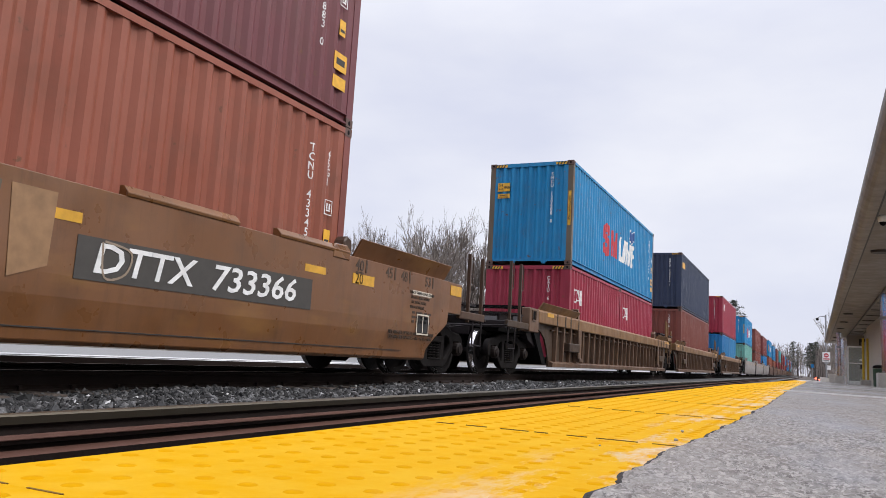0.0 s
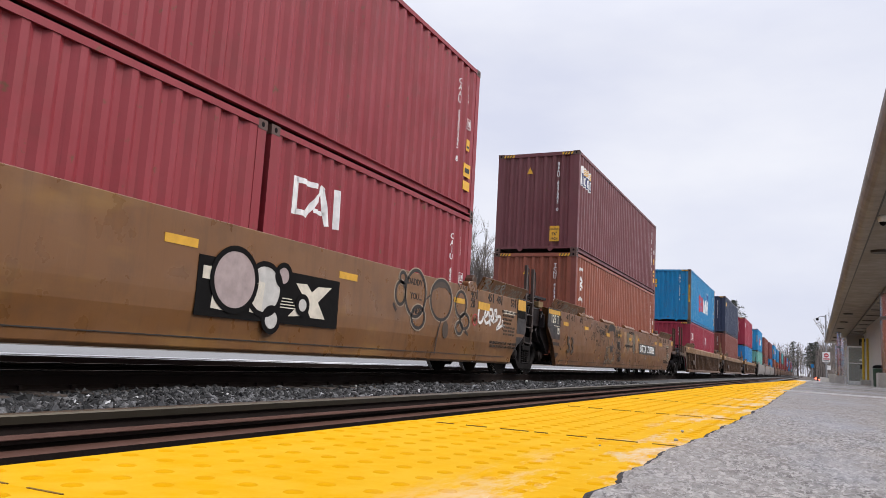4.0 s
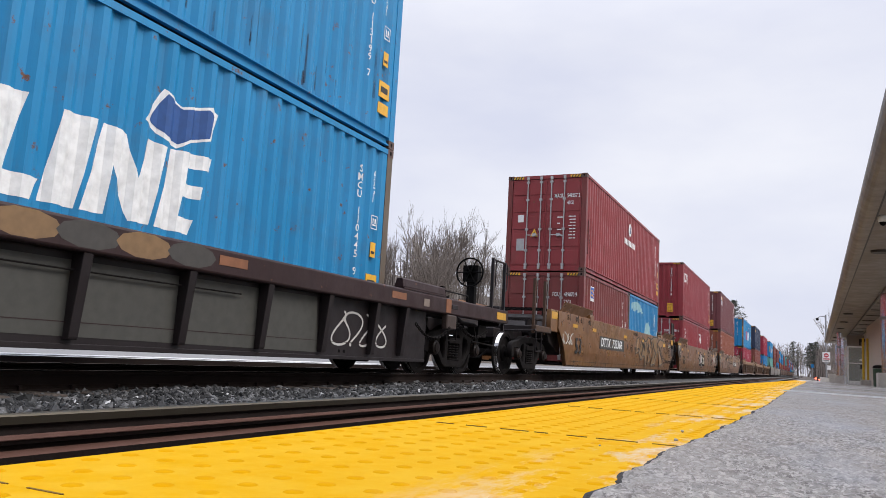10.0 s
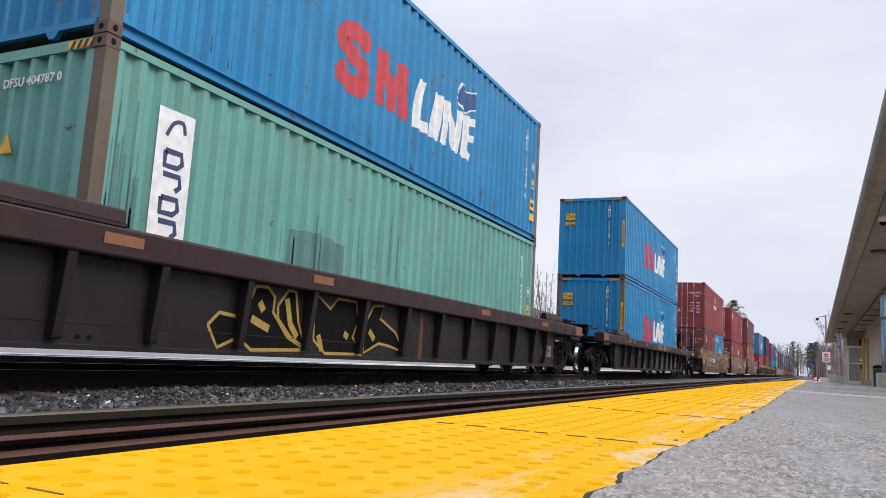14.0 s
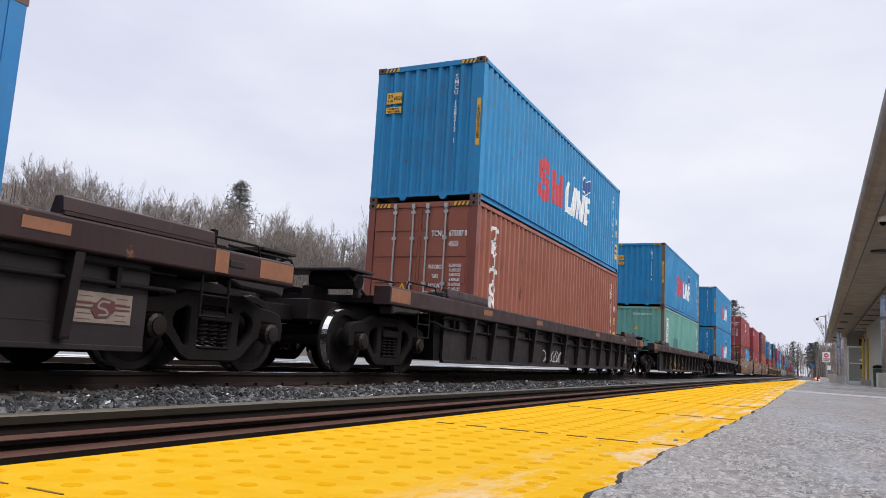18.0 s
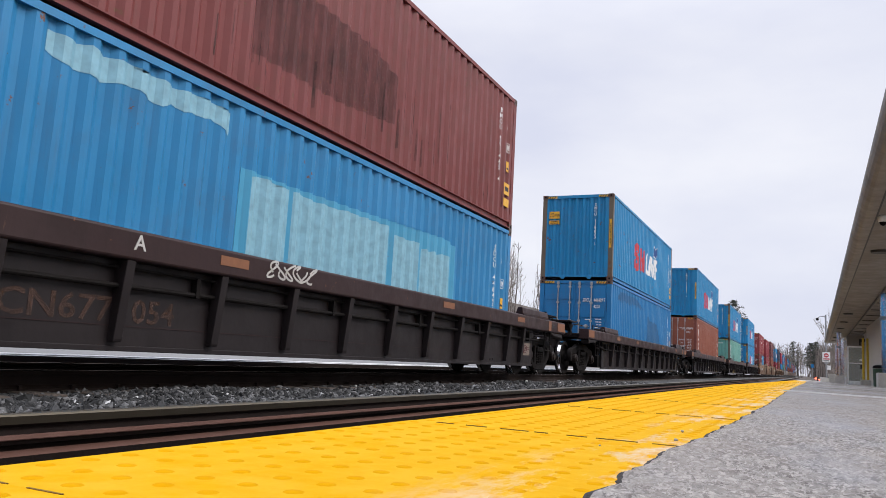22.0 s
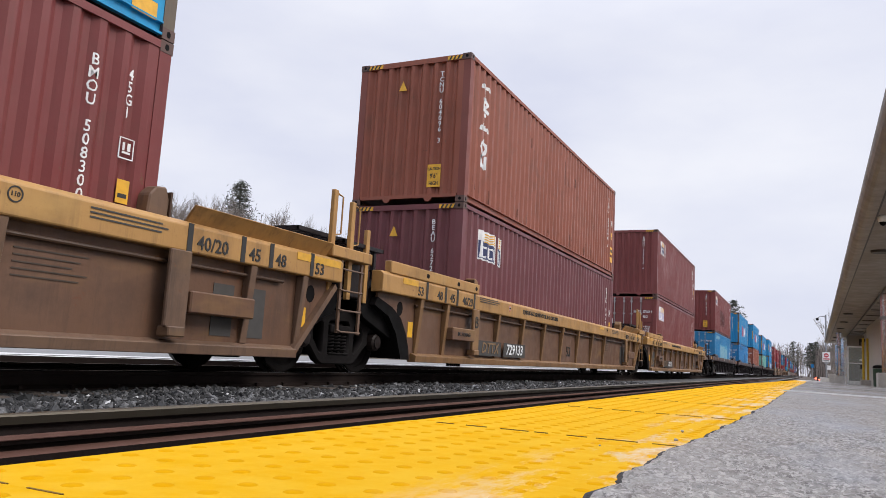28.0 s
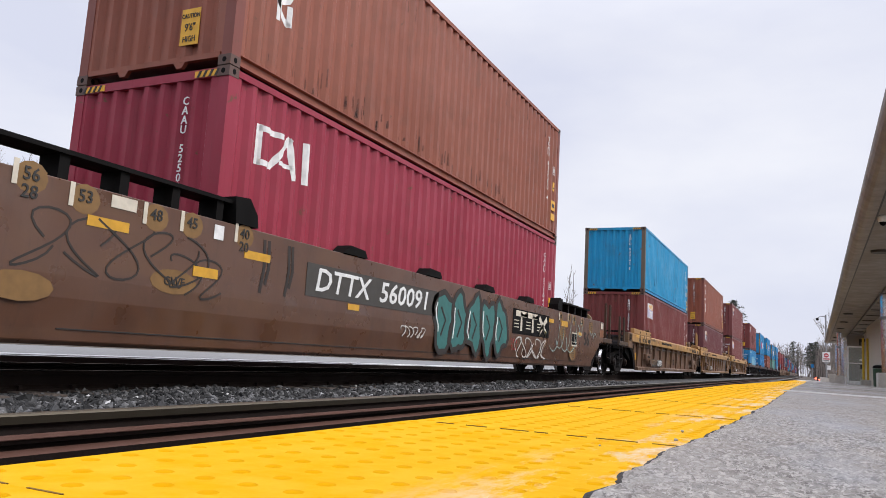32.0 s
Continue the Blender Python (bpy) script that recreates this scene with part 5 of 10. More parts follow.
def side_codes(c, length, high, code, iso, card=True):
    """Upright codes on the side wall near the far end."""
    a = length / 2
    write(code, 0.15, WHITE, c, OUT, a - 0.85, high - 0.42 - 0.0615 * len(code), "side", True, wide=0.85, fold=length)
    write(iso, 0.15, WHITE, c, OUT, a - 0.42, high - 0.65, "side", True, wide=0.85, fold=length)
    stroke("ic_mark", c, WHITE, OUT, [(a - 0.50, high - 1.28), (a - 0.34, high - 1.28), (a - 0.34, high - 1.09), (a - 0.50, high - 1.09), (a - 0.50, high - 1.28)], 0.014)
    panel("ic_mark", c, WHITE, OUT, a - 0.465, a - 0.375, high - 1.235, high - 1.215)
    panel("ic_mark", c, WHITE, OUT, a - 0.465, a - 0.44, high - 1.205, high - 1.13)
    panel("ic_mark", c, WHITE, OUT, a - 0.41, a - 0.375, high - 1.205, high - 1.13)
    panel("warning_card", c, YELLOW, OUT, a - 0.48, a - 0.34, high - 1.70, high - 1.48)
    panel("card_bar", c, DARK_MARK, OUT + 0.004, a - 0.46, a - 0.36, high - 1.65, high - 1.61, t=0.002)
    if card:
        panel("height_card", c, YELLOW, OUT, a - 0.55, a - 0.25, high - 2.2, high - 1.95)
        panel("warning_card", c, YELLOW, OUT, a - 0.55, a - 0.25, high - 2.45, high - 2.28)
        panel("card_bar", c, DARK_MARK, OUT + 0.004, a - 0.50, a - 0.30, high - 2.12, high - 2.03, t=0.002)


def stroke(name, parent, material, x, pts, w, lean=0.0, t=0.004):
    """A broad painted stroke along a polyline on the +x face; pts are (along, up)."""
    s = Shape()
    pts = [Vector((a + lean * b, b)) for a, b in pts]
    n = len(pts)
    L, R = [], []
    for i, p in enumerate(pts):
        d = (pts[min(i + 1, n - 1)] - pts[max(i - 1, 0)])
        d = d.normalized() if d.length else Vector((1, 0))
        q = Vector((-d.y, d.x)) * w / 2
        L.append(p + q)
        R.append(p - q)
    s.v = [(x + t, p.x, p.y) for p in L] + [(x + t, p.x, p.y) for p in R] + [(x, p.x, p.y) for p in L] + [(x, p.x, p.y) for p in R]
    for i in range(n - 1):
        s.f += [(i, n + i, n + i + 1, i + 1), (i, i + 1, 2 * n + i + 1, 2 * n + i), (n + i + 1, n + i, 3 * n + i, 3 * n + i + 1)]
    s.f += [(0, 2 * n, 3 * n, n), (n - 1, 2 * n - 1, 4 * n - 1, 3 * n - 1)]
    s.m = [0] * len(s.f)
    return part(name, s, material, parent)


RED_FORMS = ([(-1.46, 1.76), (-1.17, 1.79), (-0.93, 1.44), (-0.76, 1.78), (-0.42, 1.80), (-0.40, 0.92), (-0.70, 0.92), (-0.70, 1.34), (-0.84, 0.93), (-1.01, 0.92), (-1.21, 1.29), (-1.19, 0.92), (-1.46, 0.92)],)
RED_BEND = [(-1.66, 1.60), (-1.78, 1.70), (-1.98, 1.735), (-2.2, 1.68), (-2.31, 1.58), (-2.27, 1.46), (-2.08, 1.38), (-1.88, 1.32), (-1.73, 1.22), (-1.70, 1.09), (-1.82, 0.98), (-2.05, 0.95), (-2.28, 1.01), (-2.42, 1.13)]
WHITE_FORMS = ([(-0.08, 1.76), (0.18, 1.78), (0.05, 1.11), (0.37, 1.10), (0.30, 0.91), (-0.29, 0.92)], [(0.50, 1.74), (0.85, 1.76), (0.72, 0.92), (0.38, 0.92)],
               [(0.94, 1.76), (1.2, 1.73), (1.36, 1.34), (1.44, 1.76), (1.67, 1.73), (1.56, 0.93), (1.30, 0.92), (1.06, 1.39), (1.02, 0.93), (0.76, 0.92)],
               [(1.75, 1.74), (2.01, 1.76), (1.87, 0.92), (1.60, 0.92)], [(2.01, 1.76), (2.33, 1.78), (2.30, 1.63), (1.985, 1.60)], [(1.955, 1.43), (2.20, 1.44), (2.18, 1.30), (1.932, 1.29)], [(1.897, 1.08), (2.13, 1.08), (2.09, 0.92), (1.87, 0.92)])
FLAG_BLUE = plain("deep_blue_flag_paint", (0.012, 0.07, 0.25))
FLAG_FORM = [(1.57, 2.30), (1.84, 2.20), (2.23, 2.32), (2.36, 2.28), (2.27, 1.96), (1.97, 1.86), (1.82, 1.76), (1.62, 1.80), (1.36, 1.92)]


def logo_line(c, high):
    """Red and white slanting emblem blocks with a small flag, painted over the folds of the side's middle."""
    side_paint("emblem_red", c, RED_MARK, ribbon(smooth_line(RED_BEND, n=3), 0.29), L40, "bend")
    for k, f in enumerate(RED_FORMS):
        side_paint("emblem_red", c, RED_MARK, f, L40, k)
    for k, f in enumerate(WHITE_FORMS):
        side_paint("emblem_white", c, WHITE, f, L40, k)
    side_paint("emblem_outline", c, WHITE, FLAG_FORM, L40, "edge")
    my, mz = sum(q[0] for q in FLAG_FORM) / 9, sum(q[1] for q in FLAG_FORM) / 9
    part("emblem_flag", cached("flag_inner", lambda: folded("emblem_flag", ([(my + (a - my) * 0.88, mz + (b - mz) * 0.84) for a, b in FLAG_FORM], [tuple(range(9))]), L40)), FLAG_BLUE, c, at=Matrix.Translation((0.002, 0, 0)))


def logo_c(c, length, high, y, k=1.0):
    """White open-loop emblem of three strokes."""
    z = high - 0.99
    w = 0.115 * k
    for i, f in enumerate((ribbon([(0.58, 0.75), (0.02, 0.75)], w), ribbon([(0.02, 0.82), (0.02, 0.04)], w), ribbon([(-0.04, 0.10), (0.34, 0.10)], w), ribbon([(0.31, 0.06), (0.80, 0.80)], w),
                           ribbon([(0.76, 0.80), (0.92, -0.03)], w), ribbon([(1.22, 0.84), (1.24, -0.03)], w * 1.15), ribbon([(0.50, 0.22), (0.86, 0.22)], w * 0.8))):
        side_paint("emblem_white", c, WHITE, moved(f, y, z, 0.75 * k, 0.62 * k), length)


TALL_FORMS = (([(-0.16, 0.0), (0.16, 0.0)], [(0.0, 0.0), (0.0, -0.24)], [(-0.08, -0.24), (0.08, -0.24)], [(-0.15, 0.01), (-0.16, -0.07)], [(0.15, 0.01), (0.16, -0.07)]),
              ([(-0.09, 0.02), (-0.09, -0.25)], [(-0.14, 0.0), (0.08, 0.0), (0.12, -0.06), (0.07, -0.12), (-0.06, -0.12)], [(0.0, -0.12), (0.15, -0.24)]),
              ([(-0.09, 0.0), (0.09, 0.0)], [(0.0, 0.0), (0.0, -0.24)], [(-0.09, -0.24), (0.09, -0.24)]),
              None,
              ([(0.0, 0.02), (-0.11, -0.04), (-0.13, -0.12), (-0.09, -0.21), (0.0, -0.25), (0.09, -0.21), (0.13, -0.12), (0.11, -0.04), (0.0, 0.02)],),
              ([(-0.11, 0.02), (-0.11, -0.25)], [(-0.13, 0.0), (0.12, -0.24)], [(0.12, 0.02), (0.12, -0.25)]))


def logo_tall(c, length, high, y, n=6):
    """A column of white slab-ended marks, emblem of the owner."""
    for i in range(n):
        z = high - 0.40 - i * 0.283
        for q in TALL_FORMS[i] or TALL_FORMS[0]:
            side_paint("emblem_white", c, WHITE, moved(ribbon(q, 0.068), y, z), length)


def logo_board(c, length, high, y, pale=False):
    """Two glued boards in blue and white with yellow wavy bars, a white tower and white blocks."""
    z1 = high - 0.36
    field = LILAC if pale else NAVY_MARK

    def lay(name, material, outline, lift):
        ob = side_paint(name, c, material, outline, length)
        ob.matrix_basis = Matrix.Translation((lift, 0, 0))
    for a, b, dz in ((0.0, 0.90, 0.0), (0.95, 1.19, -0.02)):
        lay("emblem_board", WHITE, [(y + a, z1 - 0.58 + dz), (y + b, z1 - 0.58 + dz), (y + b, z1 + dz), (y + a, z1 + dz)], 0.001)
        lay("emblem_field", field, [(y + a + 0.02, z1 - 0.55 + dz), (y + b - 0.02, z1 - 0.55 + dz), (y + b - 0.02, z1 - 0.24 + dz), (y + a + 0.02, z1 - 0.20 + dz)], 0.003)
        for k in range(4):
            lo = y + max(a + 0.03, 0.32)
            lay("emblem_bar", YELLOW, ribbon([(lo + (y + b - 0.02 - lo) * i / 4, z1 + dz - 0.05 - 0.05 * k - 0.02 * math.sin(i * 1.5)) for i in range(5)], 0.026), 0.005)
    lay("emblem_tower", WHITE, [(y + 0.06, z1 - 0.53), (y + 0.17, z1 - 0.53), (y + 0.14, z1 - 0.12), (y + 0.09, z1 - 0.12)], 0.005)
    for i, (a, w) in enumerate(((0.22, 0.15), (0.40, 0.12), (0.55, 0.12), (0.70, 0.12), (0.98, 0.17))):
        lay("emblem_block", WHITE, ribbon([(y + a + w, z1 - 0.32), (y + a + 0.03, z1 - 0.31), (y + a + 0.03, z1 - 0.50), (y + a + w, z1 - 0.50)], 0.05), 0.005)


def drips(c, length, material, spots, seed):
    """Runs of rust and soot on the folds of a side wall: spots of (from, to, low, high, count)."""
    rng = random.Random(seed)
    verts, faces = [], []
    for y0, y1, z0, z1, count in spots:
        for _ in range(count):
            a, w = rng.uniform(y0, y1), rng.uniform(0.008, 0.05)
            lo = rng.uniform(z0, z0 + 0.35 * (z1 - z0))
            hi = lo + rng.uniform(0.2, 0.65) * (z1 - z0)
            n = len(verts)
            verts += [(a - w / 2, lo), (a + w / 2, lo + 0.01), (a + w * 0.35, hi), (a - w * 0.3, hi - 0.02)]
            faces.append((n, n + 1, n + 2, n + 3))
    tagged(part("rust_runs", folded("rust_runs", (verts, faces), length), material, c), kind="stuff")


def film_material(name, col, least, most):
    """A thin uneven film of dirt that lets the paint below show through."""
    m, nt, bsdf = nodes_of(name)
    bsdf.inputs["Base Color"].default_value = (*col, 1)
    bsdf.inputs["Roughness"].default_value = 0.8
    clear = nt.nodes.new("ShaderNodeBsdfTransparent")
    mix = nt.nodes.new("ShaderNodeMixShader")
    out = next(n for n in nt.nodes if n.type == "OUTPUT_MATERIAL")
    nt.links.new(ramp_of(nt, noise_of(nt, coords(nt, (1, 1, 0.35)), 7.0, 6, 0.7), 0.35, 0.7, (least,) * 3 + (1,), (most,) * 3 + (1,)), mix.inputs[0])
    nt.links.new(clear.outputs[0], mix.inputs[1])
    nt.links.new(bsdf.outputs[0], mix.inputs[2])
    nt.links.new(mix.outputs[0], out.inputs["Surface"])
    return m


SOOT = film_material("soot_and_rust_film", (0.035, 0.022, 0.018), 0.05, 0.75)
DULL_STAIN = film_material("dull_sooty_film", (0.035, 0.018, 0.018), 0.15, 0.5)


def logo_disc(c, high, y, z):
    part("emblem_disc", Shape().lathe([(0, 0.23), (0.004, 0.23)], (OUT, y, z), 0, 24), WHITE, c)
    part("emblem_sail", Shape().prism([(y - 0.1, z - 0.16), (y + 0.14, z - 0.12), (y + 0.06, z + 0.2)], 0, OUT + 0.004, OUT + 0.007), NAVY_MARK, c)
    for i in range(8):
        panel("emblem_block", c, WHITE, OUT, y - 0.88 + i * 0.235, y - 0.73 + i * 0.235, z - 0.60, z - 0.40)


def patches(c, length, high, seed, tone):
    """Ragged repaint of another blue that follows the folds of the side wall: a high band and a broad lower one with drips."""
    rng = random.Random(seed)
    folds = wave(length, 0.22, 0.278, 0.044)
    for z0, z1, y0, y1 in ((high - 0.60, high - 0.18, -0.42, -0.02), (0.17, high - 0.72, 0.0, 0.34)):
        s, rows = Shape(), []
        for a, d in folds:
            mid = a / length
            if y0 < mid < y1:
                k = min(1.0, (mid - y0) * 30, (y1 - mid) * 7)
                hi = z0 + (z1 - z0) * k * (0.9 + 0.14 * noise.noise(Vector((a * 1.1, seed, 0))) + rng.uniform(-0.05, 0.05))
                lo = z0 + (0.30 * (z1 - z0) * rng.random() if z0 > 0.3 else 0.0)
                x = WID / 2 - 0.012 - d + 0.002
                rows.append([(x, a, lo), (x, a, max(lo + 0.02, hi))])
        for r in rows:
            s.v += r
        s.f = [(2 * i, 2 * i + 2, 2 * i + 3, 2 * i + 1) for i in range(len(rows) - 1)]
        s.m = [0] * len(s.f)
        if len(rows) > 1:
            part("repaint_patch", s, tone, c)


LILAC = plain("lilac_board", (0.52, 0.50, 0.68))


# ---- well cars ----
WHEEL_R = 0.46
BEARING = painted("rusty_bearing", (0.013, 0.0085, 0.007), dirt=(0.008, 0.006, 0.0055), dirty=0.9, streak=False, spec=0.15)


def truck_parts(car, y, name="truck"):
    """A two-axle truck at y: side frames, springs, bolster, and two wheelsets that turn."""
    tr = new("truck")
    tr.parent = car
    tr.matrix_basis = Matrix.Translation((0, y, 0))

    def frame_shape():
        """A cast side frame: arched top, pedestal jaws round the bearings, two windows and the spring pocket."""
        outer = [(1.16, 0.40), (1.17, 0.58), (1.12, 0.68), (1.02, 0.72), (0.75, 0.75), (0.45, 0.85), (-0.45, 0.85), (-0.75, 0.75), (-1.02, 0.72), (-1.12, 0.68), (-1.17, 0.58), (-1.16, 0.40), (-1.04, 0.40),
                 (-1.03, 0.60), (-0.76, 0.61), (-0.75, 0.42), (-0.66, 0.37), (-0.47, 0.19), (-0.36, 0.14), (0.36, 0.14), (0.47, 0.19), (0.66, 0.37), (0.75, 0.42), (0.76, 0.61), (1.03, 0.60), (1.04, 0.40)]
        pocket = [(-0.26, 0.25), (0.26, 0.25), (0.27, 0.68), (0.22, 0.73), (-0.22, 0.73), (-0.27, 0.68)]
        window = [(0.37, 0.30), (0.40, 0.26), (0.45, 0.28), (0.61, 0.46), (0.63, 0.56), (0.59, 0.64), (0.44, 0.71), (0.38, 0.68)]
        cu = bpy.data.curves.new("side_frame", "CURVE")
        cu.dimensions, cu.fill_mode, cu.extrude, cu.bevel_depth, cu.bevel_resolution = "2D", "BOTH", 0.045, 0.016, 0
        for loop in (outer, pocket, window, [(-a, b) for a, b in window]):
            sp = cu.splines.new("POLY")
            sp.points.add(len(loop) - 1)
            for q, (a, b) in zip(sp.points, loop):
                q.co = (a, b, 0, 1)
            sp.use_cyclic_u = True
        ob = bpy.data.objects.new("side_frame", cu)
        me = bpy.data.meshes.new_from_object(ob)
        bpy.data.objects.remove(ob)
        me.transform(Matrix(((0, 0, 1, 1.01), (1, 0, 0, 0), (0, 1, 0, 0), (0, 0, 0, 1))))
        me.name = "side_frame"
        return me

    def spring_shape():
        coil = [(0.058 * math.cos(a), 0.058 * math.sin(a), 0.285 + 0.27 * a / (12 * math.pi)) for a in [k * math.pi / 6 for k in range(73)]]
        return Shape().tube(coil, 0.0135, 5).mesh("coil_spring", smooth=True)
    fm = cached("truck_frame", frame_shape)
    sm = cached("truck_springs", spring_shape)
    for m in (Matrix.Identity(4), FLIP):
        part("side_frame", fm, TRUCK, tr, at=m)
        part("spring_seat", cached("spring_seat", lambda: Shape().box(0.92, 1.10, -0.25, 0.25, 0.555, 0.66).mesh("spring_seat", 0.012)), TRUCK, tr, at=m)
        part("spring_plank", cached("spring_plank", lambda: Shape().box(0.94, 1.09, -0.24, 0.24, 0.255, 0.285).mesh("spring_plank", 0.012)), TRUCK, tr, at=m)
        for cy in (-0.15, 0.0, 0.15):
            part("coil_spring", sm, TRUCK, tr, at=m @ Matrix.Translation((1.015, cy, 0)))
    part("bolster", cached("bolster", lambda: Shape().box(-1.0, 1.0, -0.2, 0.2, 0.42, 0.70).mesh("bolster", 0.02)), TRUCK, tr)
    cap = cached("bearing", lambda: Shape().lathe([(1.05, 0.13), (1.14, 0.125), (1.16, 0.09), (1.175, 0.085), (1.18, 0.03)], (0, 0, 0), 0, 14).mesh("bearing_cap"))
    wm = cached("wheelset_wheel", lambda: Shape().lathe([(0.685, 0.10), (0.69, 0.30), (0.683, 0.405), (0.672, 0.485), (0.70, 0.49), (0.712, 0.463), (0.815, WHEEL_R - 0.004), (0.822, 0.44), (0.82, 0.375), (0.775, 0.36), (0.765, 0.19), (0.80, 0.17), (0.81, 0.10)], (0, 0, 0), 0, 40).mesh("wheel"))
    tm = cached("wheel_tread", lambda: Shape().lathe([(0.716, 0.4635), (0.716, 0.466), (0.805, WHEEL_R - 0.001), (0.805, WHEEL_R - 0.006)], (0, 0, 0), 0, 40, caps=False).mesh("tread"))
    am = cached("axle", lambda: Shape().lathe([(-1.04, 0.08), (-0.70, 0.085), (-0.6, 0.078), (0.6, 0.078), (0.70, 0.085), (1.04, 0.08)], (0, 0, 0), 0, 14).mesh("axle"))
    for sy in (-0.89, 0.89):
        for m in (Matrix.Identity(4), FLIP):
            part("bearing_cap", cap, BEARING, tr, at=Matrix.Translation((0, sy * 1.0 + math.copysign(0.0, sy), WHEEL_R)) @ m)
        # wheelsets hang on the car itself so that they can turn
        ws = part("wheelset", am, TRUCK, car, "axle with two steel wheels", at=Matrix.Translation((0, y + sy, WHEEL_R)))
        for m in (Matrix.Identity(4), FLIP):
            part("wheel", wm, TRUCK, ws, at=m)
            part("tread", tm, TREAD, ws, "polished rolling tread", at=m)
        wheelsets.append((ws, car, y + sy))
    return tr


wheelsets = []
movers = []


def mover(ob, y):
    """Registers a thing of the train whose origin lies at y when the clip starts."""
    movers.append((ob, y, ob.matrix_basis.copy()))


def ladder(parent, material, x, y, z0, z1, steps, w=0.42, name="ladder"):
    s = Shape()
    for dy in (-w / 2, w / 2):
        s.tube([(x, y + dy, z0), (x, y + dy, z1)], 0.014, 6)
    for k in range(steps):
        z = z0 + (k + 0.25) * (z1 - z0) / steps
        s.tube([(x, y - w / 2, z), (x + 0.05, y - w / 2 + 0.04, z), (x + 0.05, y + w / 2 - 0.04, z), (x, y + w / 2, z)], 0.011, 5)
    return part(name, s, material, parent)


def stanchion(parent, material, x, y, z0, z1, name="handrail_post"):
    """An end post with a looped grab iron beside it."""
    s = Shape().box(x - 0.03, x + 0.03, y - 0.024, y + 0.024, z0, z1)
    s.tube([(x, y + 0.03, z1 - 0.03), (x, y + 0.16, z1 - 0.04), (x, y + 0.17, z1 - 0.12), (x, y + 0.17, z1 - 0.55), (x, y + 0.03, z1 - 0.6)], 0.012, 6)
    return part(name, s, material, parent)


def brake_wheel(parent, x, y, z, material, r=0.28):
    bw = new("brake_wheel")
    bw.parent = parent
    s = Shape()
    loop = [(x + r * math.cos(a), y, z + r * math.sin(a)) for a in [k * math.pi / 12 for k in range(25)]]
    s.tube(loop, 0.018, 6)
    for k in range(6):
        a = k * math.pi / 3
        s.tube([(x, y, z), (x + r * 0.97 * math.cos(a), y, z + r * 0.97 * math.sin(a))], 0.013, 5)
    part("rim", s, material, bw)
    part("gear_case", Shape().lathe([(0.03, 0.12), (0.05, 0.16), (0.16, 0.16), (0.18, 0.1)], (x, y, z), 1, 18), material, bw)
    return bw


def coupler(parent, y, sgn):
    s = Shape().box(-0.09, 0.09, min(y, y + sgn * 0.9), max(y, y + sgn * 0.9), 0.72, 0.92)
    s.box(-0.17, 0.17, min(y + sgn * 0.75, y + sgn * 1.15), max(y + sgn * 0.75, y + sgn * 1.15), 0.66, 0.98)
    part("coupler", s, TRUCK, parent, bevel=0.02)
    hose = [(0.35, y + sgn * 0.3, 0.75), (0.38, y + sgn * 0.6, 0.5), (0.3, y + sgn * 0.95, 0.32), (0.12, y + sgn * 1.2, 0.34)]
    part("air_hose", Shape().tube(hose, 0.028, 8), BLACK, parent)


def well_tub(car, half, floor_z, material):
    """The well's floor and end bulkheads."""
    s = Shape().box(-1.25, 1.25, -half, half, 0.245, 0.285)
    for k in range(-6, 7):
        s.box(-1.24, 1.24, k * half / 7 - 0.1, k * half / 7 + 0.1, 0.285, max(0.32, floor_z))
    part("well_floor", s, material, car)


def end_deck(car, sgn, half, tip, z, material, dark):
    """The deck over a truck: sloping shear plates, deck plate and walkway grating."""
    a, b = sorted((sgn * half, sgn * tip))
    s = Shape().box(-0.55, 0.55, a, b, 0.80, 1.02)
    s.prism([(sgn * half, 0.5), (sgn * half, z), (sgn * (half + 0.5), z), (sgn * (half + 1.1), 1.02), (sgn * (half + 0.9), 0.8)], 0, -1.2, 1.2)
    part("end_deck", s, dark, car, bevel=0.01)
    g = Shape()
    gy0, gy1 = sorted((sgn * (half + 0.45), sgn * (half + 1.15)))
    for k in range(12):
        x = -1.15 + k * 0.2
        g.box(x, x + 0.03, gy0, gy1, z + 0.10, z + 0.13)
    for yy in (gy0, (gy0 + gy1) / 2, gy1):
        g.box(-1.18, 1.18, yy - 0.02, yy + 0.02, z + 0.095, z + 0.125)
    for x in (-1.0, 0.0, 1.0):
        g.box(x - 0.03, x + 0.03, (gy0 + gy1) / 2 - 0.05, (gy0 + gy1) / 2 + 0.05, z - 0.05, z + 0.1)
    part("walkway_grating", g, BLACK, car)


SIDE_X = 1.43


